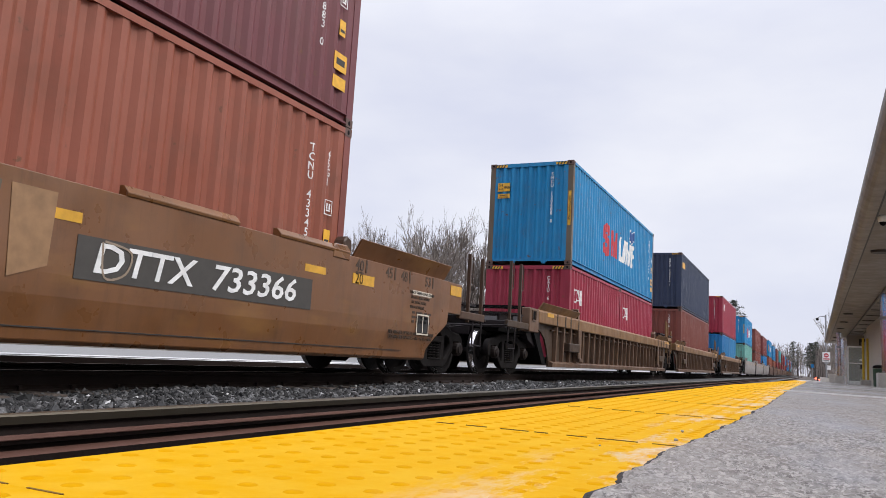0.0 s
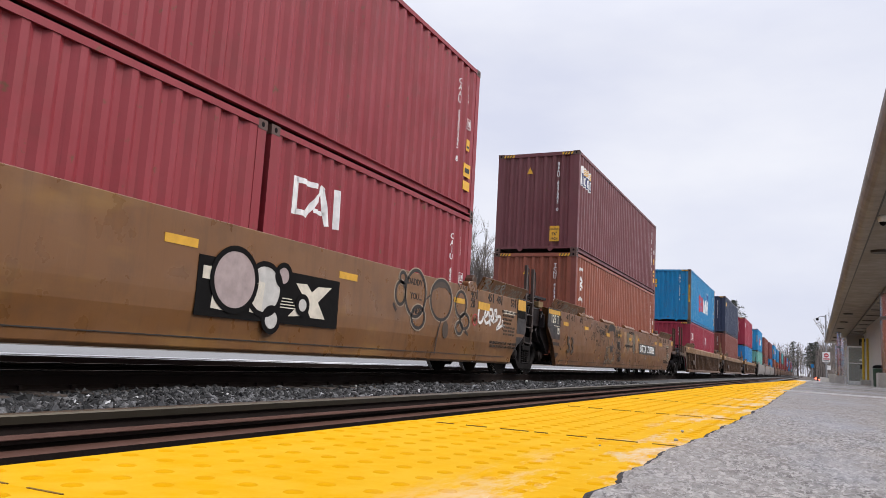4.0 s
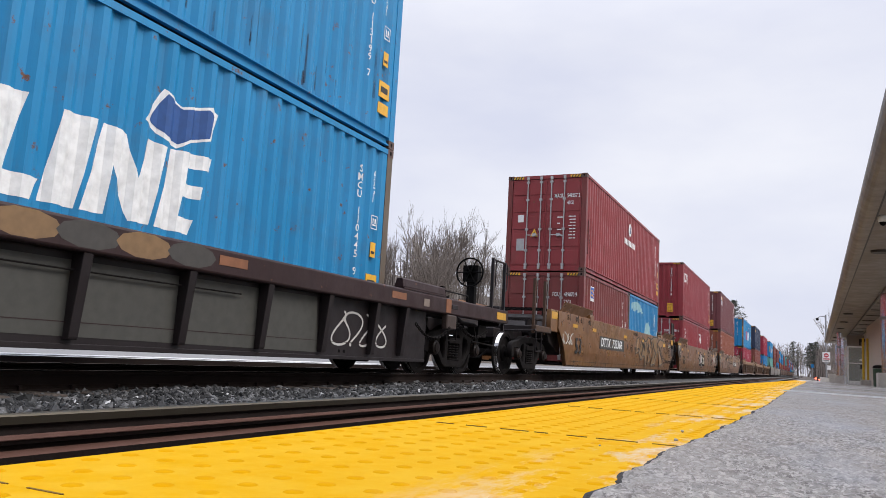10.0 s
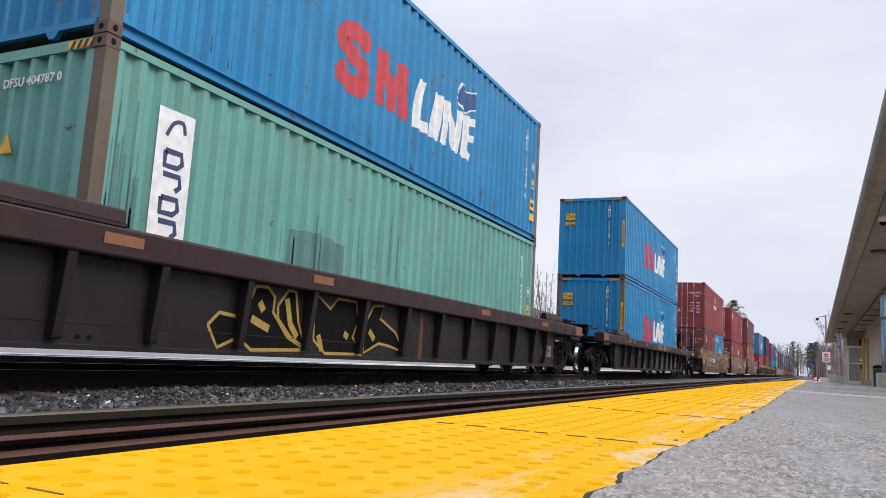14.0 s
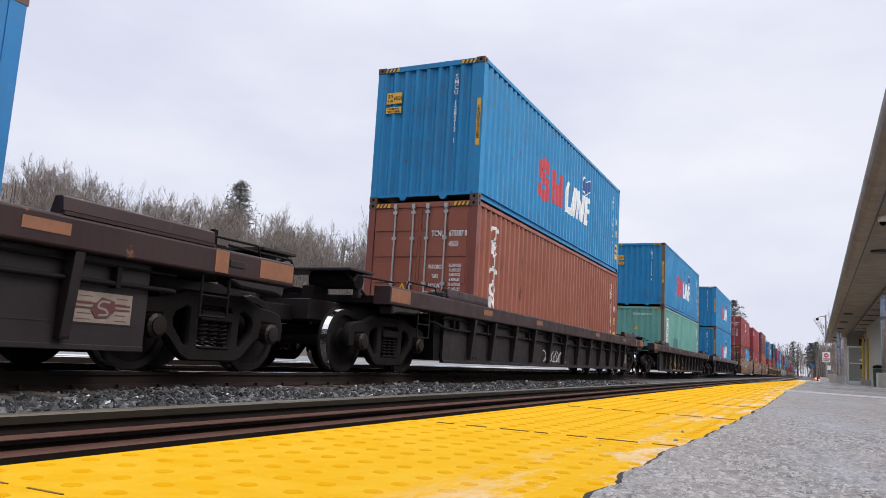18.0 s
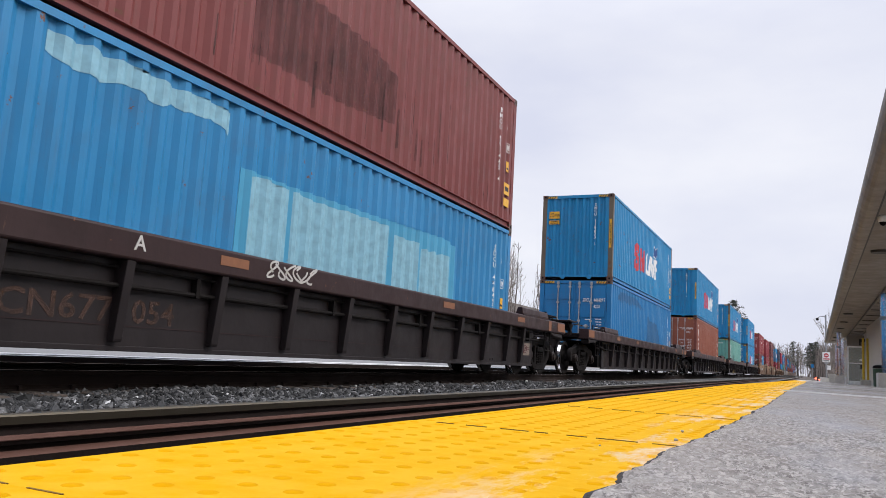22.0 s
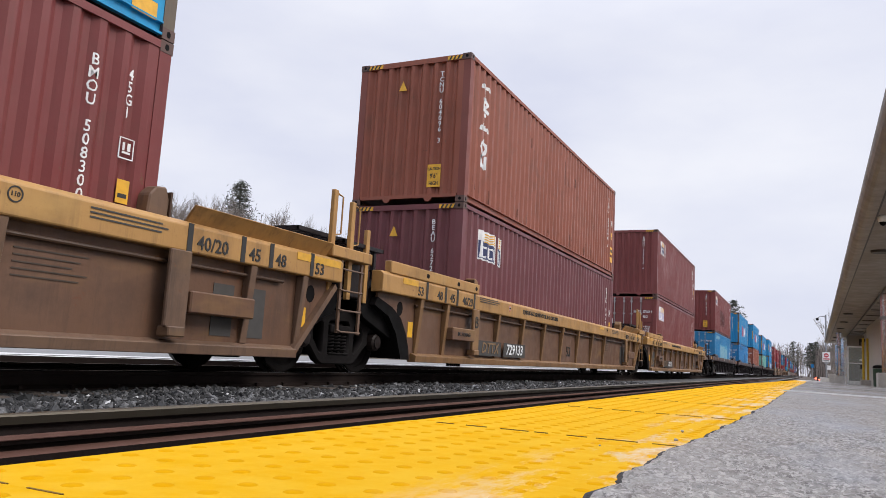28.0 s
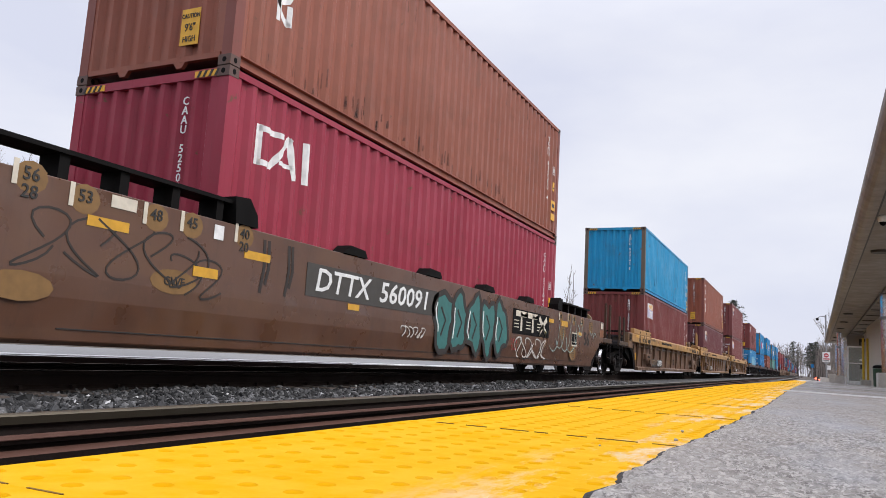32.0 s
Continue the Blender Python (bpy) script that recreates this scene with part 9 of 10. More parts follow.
        if look_seed == 2:
            on_flare(car, SPRAY_GREY, ([(6.18, 0.14), (6.21, 0.145)], [(6.36, 0.24), (6.38, 0.14), (6.36, 0.05)], [(6.28, 0.22), (6.42, 0.27), (6.56, 0.22), (6.42, 0.16), (6.60, 0.10), (6.50, 0.05), (6.34, 0.06)],
                                       [(6.66, 0.22), (6.68, 0.10), (6.76, 0.05), (6.86, 0.09), (6.88, 0.22)], [(6.94, 0.12), (7.06, 0.15), (7.04, 0.21), (6.96, 0.19), (6.94, 0.10), (7.02, 0.05), (7.10, 0.07)],
                                       [(7.18, 0.22), (7.19, 0.13), (7.17, 0.04)], [(7.12, 0.21), (7.26, 0.25), (7.34, 0.19), (7.22, 0.14), (7.30, 0.09), (7.40, 0.03), (7.46, 0.09), (7.42, 0.12)], [(7.54, 0.13), (7.56, 0.13)], [(7.62, 0.13), (7.64, 0.13)]))
            on_flare(car, SPRAY_GREY, ([(7.72, 0.18), (7.80, 0.22), (7.86, 0.17), (7.72, 0.05), (7.90, 0.05)], [(7.98, 0.20), (7.92, 0.12), (7.98, 0.05), (8.04, 0.13), (7.98, 0.20)], [(8.08, 0.18), (8.15, 0.21), (8.18, 0.16), (8.08, 0.05), (8.22, 0.05)],
                                       [(8.26, 0.19), (8.33, 0.21), (8.35, 0.16), (8.30, 0.13), (8.38, 0.10), (8.34, 0.05), (8.26, 0.06)], [(8.46, 0.13), (8.48, 0.13)]), 0.03)
        else:
            on_flare(car, SPRAY_GREY, ([(-7.98, 0.13), (-7.96, 0.13)], [(-7.82, 0.20), (-7.80, 0.05)], [(-7.86, 0.20), (-7.72, 0.22), (-7.68, 0.16), (-7.80, 0.12)], [(-7.60, 0.21), (-7.59, 0.06)], [(-7.66, 0.21), (-7.54, 0.21)], [(-7.65, 0.06), (-7.52, 0.06)],
                                       [(-7.44, 0.12), (-7.33, 0.14), (-7.36, 0.20), (-7.44, 0.16), (-7.43, 0.07), (-7.32, 0.06)], [(-7.24, 0.13), (-7.22, 0.13)], [(-7.06, 0.20), (-7.14, 0.12), (-7.06, 0.05), (-6.98, 0.13), (-7.06, 0.20)],
                                       [(-6.90, 0.12), (-6.80, 0.14), (-6.84, 0.20), (-6.90, 0.15), (-6.88, 0.07), (-6.78, 0.06)], [(-6.72, 0.13), (-6.70, 0.13)], [(-6.56, 0.19), (-6.64, 0.20), (-6.64, 0.14), (-6.55, 0.10), (-6.60, 0.05), (-6.68, 0.06)], [(-6.46, 0.13), (-6.44, 0.13)]), 0.034)
    off = 0.0 if y0 != N else 0.41
    panel("stencil_ground", car, CREAM, fx, 7.38 + off, 8.04 + off, 1.235, 1.305)
    write("2 INCH TREAD COND. SHOES", 0.062, DARK_MARK, car, fx + 0.005, 7.71 + off, 1.27, "side")
    for k, t in enumerate(("SPECIAL BRAKE BEAMS", "SEE BADGE PLATE", "28 INCH WHEELS")):
        write(t, 0.062, STENCIL, car, fx, 7.66 + off - 0.05 * k, 1.195 - 0.075 * k, "side")
    for k in range(3):
        for q in range(5):
            panel("stencil_bar", car, STENCIL, fx, 7.40 + off + 0.135 * q, 7.40 + off + 0.135 * q + (0.10, 0.115, 0.08)[(q + k) % 3], 0.945 - 0.07 * k, 0.982 - 0.07 * k)
    for k, t in enumerate(("FEMALE", "MALE")):
        write("SIDE BRG SET-UP HGT 5-1/16  +1/-1/16  " + t, 0.072, STENCIL, car, SIDE_X - 0.003, 7.45 + off - 0.02 * k, 0.635 - 0.07 * k, "side", lean=0.15)

DULL_TEAL = plain("dull_teal_repaint", (0.085, 0.20, 0.19), rough=0.7)
# dark cars: E, I, H, C, B
e1, e2 = blue_line("SMCU 113199 7"), blue_line("SMCU 110445 9", RUSTY_POST)
drips(e1[0], L40, SOOT, ((-5.9, 5.9, 0.17, 0.7, 28), (2.5, 5.8, 0.2, 1.6, 10)), 7)
drips(e2[0], L40, SOOT, ((-5.9, 5.9, 0.17, 0.6, 18),), 8)
stack(E_, 6.29, e1, [e2])
i1 = blue_line("SMCU 116428 9", RUSTY_POST)
i2 = container("pale green corrugated container with an upright white board", GREEN, L40, STD, post=RUSTY_POST)
write("DFSU 404787 0", 0.13, WHITE, i2, 0.25, -L40 / 2 + 0.010, STD - 0.35, "end", wide=1.0)
part("warning_triangle", Shape().prism([(-0.1, STD - 1.05), (0.1, STD - 1.05), (0.0, STD - 0.85)], 1, -L40 / 2 + 0.006, -L40 / 2 + 0.01), YELLOW, i2)
panel("emblem_board", i2, SIGN_WHITE, OUT, -L40 / 2 + 0.70, -L40 / 2 + 1.18, STD - 2.2, STD - 0.45)
stroke("emblem_mark", i2, NAVY_MARK, OUT + 0.004, smooth_line([(-L40 / 2 + 0.82, STD - 0.72), (-L40 / 2 + 0.90, STD - 0.58), (-L40 / 2 + 1.02, STD - 0.55), (-L40 / 2 + 1.06, STD - 0.66)]), 0.04)
for k in range(6):
    by, bz = -L40 / 2 + 0.94, STD - 0.94 - k * 0.235
    stroke("emblem_mark", i2, NAVY_MARK, OUT + 0.004, [(by - 0.11, bz + 0.07), (by + 0.10, bz + 0.07), (by + 0.12, bz - 0.03), (by + 0.06, bz - 0.08), (by - 0.11, bz - 0.08), (by - 0.11, bz + 0.07)][:6 if k % 2 == 0 else 4], 0.055)
side_codes(i2, L40, STD, "DFSU 404787 0", "42G1", False)
drips(i2, L40, DULL_TEAL, ((-5.9, -5.5, 0.2, 2.3, 16), (-5.9, 5.9, 0.17, 0.5, 30), (-5.9, 5.9, 0.6, 2.2, 24)), 5)
for ya, yb, za, zb in ((1.2, 2.35, 0.18, 0.42), (1.5, 1.75, 0.18, 0.75), (-3.2, -1.9, 0.5, 1.3)):
    side_paint("repaint_patch", i2, DULL_TEAL, [(ya, za), (ya + 0.02, zb), ((ya + yb) / 2, zb + 0.05), (yb - 0.06, zb - 0.03), (yb, za)], L40)
drips(i1[0], L40, SOOT, ((-5.9, 5.9, 0.17, 0.7, 30),), 6)
stack(I_, 5.96, i1, [(i2, STD)])
h1 = blue_line("SMCU 128213 1")
h2 = container("rust brown container with doors and an upright white emblem", RUST_RED, L40, HC, near="door", post=BROWN_RED)
door_marks(h2, L40, HC, "TCNU 673387 0", "45G1", ("32.500 KGS", "71.650 LBS", "3.840 KGS", "8.470 LBS", "28.660 KGS", "63.180 LBS", "76.4 CUM", "2.700 CUFT"))
logo_tall(h2, L40, HC, -L40 / 2 + 1.05)
side_codes(h2, L40, HC, "TCNU 673387 0", "45G1")
drips(h2, L40, SOOT, ((-5.8, 5.9, 0.17, 0.6, 18), (-4.2, -2.2, 1.0, 2.5, 8)), 4)
stack(H_, 6.26, h1, [(h2, HC)])
k1 = blue_line("SMCU 118623 1", RUSTY_POST)
k2 = container("sea blue container with doors and darker repaint patches", SEA_BLUE, L40, STD, near="door", post=SEA_BLUE)
door_marks(k2, L40, STD, "SDCU 446429 7", "42G1")
side_codes(k2, L40, STD, "SDCU 446429 7", "42G1", False)
patches(k2, L40, STD, 5, plain("deep_repaint", (0.012, 0.11, 0.26)))
stack(C_, 5.97, k1, [(k2, STD)])
b1 = container("dark maroon corrugated container with a navy emblem board", MAROON, L40, HC)
blind_marks(b1, L40, HC, "BMOU 591465 4", "caution")
side_codes(b1, L40, HC, "BMOU 591465 4", "45G1")
logo_board(b1, L40, HC, -L40 / 2 + 0.62)
b2 = container("pale blue container with doors and whitish repaint patches", PALE_BLUE, L40, STD, near="door")
door_marks(b2, L40, STD, "SDCU 448493 0", "42G1")
side_codes(b2, L40, STD, "SDCU 448493 0", "42G1", False)
WASHED = painted("washed_blue_paint", (0.055, 0.27, 0.43), dirty=0.2, rust=0.05)
WHITISH = plain("whitish_repaint", (0.20, 0.40, 0.50))
side_paint("repaint_patch", b2, WASHED, [(-2.46, 0.17), (-2.46, 1.84), (-1.6, 1.82), (0.2, 1.84), (1.6, 1.86), (2.9, 1.9), (3.3, 1.82), (3.35, 0.17)], L40)
rag = random.Random(9)
for y0, y1, z0, z1 in ((-4.97, -2.71, 2.18, 2.40), (-2.3, -1.55, 0.5, 1.78), (-1.5, 0.95, 0.48, 1.76), (1.05, 1.9, 0.8, 1.66), (2.0, 3.1, 0.45, 1.6)):
    n = max(3, int((y1 - y0) / 0.14))
    top = [(y0 + (y1 - y0) * i / n, z1 + rag.uniform(-0.025, 0.025)) for i in range(n + 1)]
    low = [(y0 + (y1 - y0) * i / n, z0 + rag.uniform(-0.06, 0.06)) for i in range(n, -1, -1)]
    ob = side_paint("repaint_patch", b2, WHITISH, low[::-1] + top[::-1], L40)
    ob.matrix_basis = Matrix.Translation((0.0015, 0, 0))
side_paint("repaint_patch", b1, DULL_STAIN, [(-2.5, 0.6), (-2.5, 1.8), (-1.2, 1.75), (0.2, 1.7), (0.9, 1.5), (0.85, 0.75), (-0.6, 0.6)], L40)
drips(b1, L40, SOOT, ((-5.9, 5.9, 0.17, 1.2, 26), (-1.0, 3.0, 0.3, 2.4, 18)), 3)
stack(B_, 5.96, (b1, HC), [(b2, STD)])
PRIMER = painted("orange_primer", (0.095, 0.035, 0.012), dirt=(0.03, 0.016, 0.010), dirty=0.8)
OWNER_RED = plain("dull_red_board_print", (0.075, 0.018, 0.018), rough=0.7)
OWNER_TAN = plain("weathered_pale_board", (0.20, 0.155, 0.125), rough=0.7)
OWNER_BROWN = plain("brown_board_print", (0.085, 0.04, 0.03), rough=0.7)
RUST_STENCIL = film_material("faded_rust_stencil", (0.075, 0.036, 0.024), 0.25, 0.85)
for k, y0 in enumerate((E_, I_, H_, C_, B_)):
    car = dark_car("dark brown-black well car with slanting side posts", ends="cd" if y0 == B_ else ("dc" if y0 == E_ else "dd"), far_truck=9.19 if y0 == E_ else 8.78, far_guide=8.01 if y0 == E_ else (7.79 if y0 == I_ else 8.29), piped=y0 in (H_, C_, B_))
    unit(car, y0 - 0.17 if y0 == E_ else y0)
    if y0 == E_:
        chain(car, (SIDE_X + 0.02, 6.9, 0.80), (SIDE_X + 0.02, 8.15, 0.80), 0.2)
        panel("pale_patch", car, OWNER_TAN, SIDE_X + 0.001, 7.18, 7.37, 1.09, 1.21)
        chain(car, (SIDE_X + 0.02, 8.5, 0.88), (SIDE_X + 0.02, 9.85, 0.84), 0.17)
        part("chain_bracket", Shape().box(SIDE_X - 0.1, SIDE_X + 0.01, 8.06, 8.45, 0.78, 1.02), END_POST, car, "rusty brown bracket plate", bevel=0.015)
        scrawl(car, SPRAY_PALE, 5.0, 0.62, 4, 0.45, 21, x=SIDE_X - 0.168, w=0.03)
        part("graffiti", Shape().prism([(-0.6, 0.32), (4.6, 0.28), (4.5, 0.98), (-0.4, 0.95)], 0, SIDE_X - 0.169, SIDE_X - 0.166), plain("olive_spray_paint", (0.052, 0.05, 0.042)), car)
        scrawl(car, SPRAY_PALE, -3.72, 0.86, 9, 0.11, 22, x=SIDE_X - 0.168, w=0.014)
        stroke("graffiti", car, SPRAY_PALE, SIDE_X - 0.168, smooth_line(ring(-2.35, 0.40, 0.17, 0.11), True), 0.014, t=0.002)
        scrawl(car, SPRAY_PALE, -2.45, 0.39, 4, 0.09, 27, x=SIDE_X - 0.166, w=0.014)
        write("B", 0.2, SPRAY_PALE, car, SIDE_X + 0.002, -5.01, 1.18, "side")
        for k in range(5):
            part("graffiti", Shape().prism(ring(-0.3 + 0.6 * k, 1.17, 0.33, 0.12, 10), 0, SIDE_X + 0.0005 + 0.0004 * k, SIDE_X + 0.001 + 0.0004 * k), SPRAY_TAN if k % 2 else GREYED, car)
    if y0 == E_:
        part("train_line", Shape().tube([(SIDE_X - 0.12, -6.4, 0.87), (SIDE_X - 0.12, 3.0, 0.87)], 0.009, 6), TRUCK, car)
    if y0 == I_:
        part("primer_stripe", Shape().prism([(0.30, 0.25), (0.44, 0.25), (0.45, 0.7), (0.42, 1.0), (0.30, 1.0), (0.33, 0.65)], 0, SIDE_X - 0.169, SIDE_X - 0.166), PRIMER, car, "orange-brown primer stripe on the sheet")
        for k, f in enumerate(([(-4.5, 0.51), (-4.34, 0.65), (-3.89, 0.61), (-3.88, 0.79), (-3.78, 0.99), (-3.57, 1.0), (-3.43, 0.9), (-3.44, 0.72), (-3.13, 0.44), (-2.73, 0.3), (-3.78, 0.27), (-4.01, 0.4), (-4.33, 0.28)],
                               [(-3.36, 0.8), (-3.18, 1.0), (-3.03, 1.0), (-2.94, 0.64), (-2.77, 0.34), (-3.07, 0.44), (-3.34, 0.65)],
                               [(-2.62, 0.7), (-2.57, 1.0), (-2.26, 0.85), (-2.1, 1.0), (-1.64, 1.0), (-1.55, 0.73), (-1.68, 0.51), (-1.41, 0.28), (-2.32, 0.27), (-2.59, 0.43)],
                               [(-1.38, 0.7), (-1.16, 0.98), (-0.86, 1.0), (-0.96, 0.81), (-0.47, 0.63), (-0.18, 0.34), (-0.63, 0.42), (-0.96, 0.45), (-1.37, 0.3)])):
            gx = SIDE_X - 0.168 + 0.001 * k
            part("graffiti", Shape().prism(f, 0, gx, gx + 0.001), BLACK, car)
            stroke("graffiti", car, SPRAY_GOLD, gx + 0.0015, f + [f[0]], 0.04, t=0.001)
        for a in ([(-3.82, 0.62), (-3.6, 0.55), (-3.5, 0.52)], [(-3.7, 0.82), (-3.62, 0.72)], [(-2.5, 0.5), (-2.4, 0.3)], [(-1.9, 0.55), (-1.8, 0.5)], [(-1.25, 0.62), (-1.1, 0.5)], [(-3.2, 0.9), (-3.1, 0.6), (-2.95, 0.45)]):
            stroke("graffiti", car, SPRAY_GOLD, SIDE_X - 0.162, a, 0.09, t=0.001)
    if y0 != E_:
        by0, by1 = (6.61, 7.40) if y0 == I_ else (6.80, 7.44)
        bm = (by0 + by1) / 2
        panel("owner_board", car, OWNER_TAN, SIDE_X - 0.168, by0, by1, 0.44, 0.71)
        for q in range(5):
            for a, b in ((by0 + 0.04 + 0.02 * (q % 3), bm - 0.12), (bm + 0.14, by1 - 0.05 - 0.015 * (q % 2))):
                panel("owner_line", car, OWNER_BROWN, SIDE_X - 0.163, a, b, 0.465 + 0.05 * q, 0.472 + 0.05 * q, t=0.002)
        for z in (0.56, 0.60):
            panel("owner_stripe", car, OWNER_RED, SIDE_X - 0.162, by0 + 0.01, by1 - 0.02, z, z + 0.016, t=0.002)
        part("owner_mark", Shape().prism([(bm - 0.13, 0.56), (bm - 0.02, 0.67), (bm + 0.12, 0.64), (bm + 0.14, 0.56), (bm + 0.06, 0.49), (bm - 0.07, 0.48)], 0, SIDE_X - 0.1605, SIDE_X - 0.158), OWNER_RED, car, "dull red emblem")
        stroke("owner_mark", car, OWNER_TAN, SIDE_X - 0.158, smooth_line([(bm + 0.07, 0.63), (bm - 0.02, 0.63), (bm - 0.05, 0.58), (bm + 0.03, 0.56), (bm + 0.05, 0.52), (bm - 0.04, 0.51)]), 0.02, t=0.002)
    for q in (-6.05, -5.93, 5.1, 5.22):
        # small black patches paint the dark of drain holes
        panel("drain_hole", car, BLACK, SIDE_X - 0.17, q - 0.025, q + 0.025, 0.29, 0.33, t=0.003)
    if y0 in (B_, E_):
        write("CN677", 0.31, RUST_STENCIL, car, SIDE_X - 0.168, -4.62, 0.56, "side", wide=1.2)
        write("054", 0.31, RUST_STENCIL, car, SIDE_X - 0.168, -3.58, 0.56, "side", wide=1.15)
    if y0 == H_:
        scrawl(car, SPRAY_PALE, -1.75, 0.46, 9, 0.26, 24, x=SIDE_X - 0.168, w=0.024)
    if y0 == B_:
        part("valve_box", Shape().box(SIDE_X - 0.168, SIDE_X - 0.10, -6.74, -6.42, 0.47, 0.66), WELL_DARK, car, bevel=0.01)
        scrawl(car, SPRAY_PALE, -2.1, 1.19, 6, 0.19, 25, w=0.025)
        write("A", 0.2, SPRAY_PALE, car, SIDE_X + 0.002, -3.98, 1.18, "side")

# yellow cars: Q, K, J
q1 = container("brown-red corrugated container above another of its kind", CHESTNUT, L40, HC)
blind_marks(q1, L40, HC, "BMOU 557210 6", "none")
side_codes(q1, L40, HC, "BMOU 557210 6", "45G1", card=False)
logo_board(q1, L40, HC, -L40 / 2 + 0.9, False)
q2 = container("brown-red container with doors and a blue and white emblem board", CHESTNUT, L40, HC, near="door")
door_marks(q2, L40, HC, "BMOU 509866 9", "45G1", ("30.480 KGS", "67.200 LBS", "3.860 KGS", "8.510 LBS", "26.620 KGS", "58.690 LBS", "76.4 CUM", "2.700 CUFT"))
end_panel("emblem_board", q2, WHITE, -L40 / 2 + 0.008, -1.02, -0.64, HC - 1.22, HC - 0.98)
end_panel("emblem_field", q2, LILAC, -L40 / 2 + 0.003, -1.0, -0.66, HC - 1.20, HC - 1.08, t=0.002)
side_codes(q2, L40, HC, "BMOU 509866 9", "45G1")
logo_board(q2, L40, HC, -L40 / 2 + 0.68, True)
stack(Q, 6.23, (q1, HC), [(q2, HC)])
t1 = container("orange-brown container with streaked rust and white emblem", RUST_RED, L40, HC, post=BROWN_RED)
blind_marks(t1, L40, HC, "TCNU 604096 3", "caution")
logo_tall(t1, L40, HC, -L40 / 2 + 0.85)
side_codes(t1, L40, HC, "TCNU 604096 3", "45G1")
t2 = container("purple-brown container with a navy emblem board", PURPLE, L40, HC)
blind_marks(t2, L40, HC, "BEAU 627210 5", "caution")
logo_board(t2, L40, HC, -L40 / 2 + 0.88)
side_codes(t2, L40, HC, "BEAU 627210 5", "45G1")
drips(t1, L40, SOOT, ((-5.9, 5.9, 0.17, 0.7, 30), (-5.9, 5.9, 1.8, 2.8, 16)), 9)
stack(K, 6.07, (t1, HC), [(t2, HC)])
j1 = container("bright blue streaked container with rusty scrapes", BRIGHT_BLUE, L40, STD, post=RUSTY_POST)
blind_marks(j1, L40, STD, "EGLU 943142 5", "none")
side_codes(j1, L40, STD, "EGLU 943142 5", "42G1")
j2 = container("brown-red container with a lilac emblem board", MAROON, L40, HC)
blind_marks(j2, L40, HC, "BMOU 508300 7", "none")
side_codes(j2, L40, HC, "BMOU 508300 7", "45G1")
logo_board(j2, L40, HC, -L40 / 2 + 0.78, True)
drips(j1, L40, SOOT, ((-5.9, 5.9, 0.17, 2.3, 34), (1.2, 3.2, 0.5, 2.2, 16), (-5.9, 5.9, 0.17, 0.6, 20)), 2)
stack(J, 5.85, (j1, STD), [(j2, HC)])
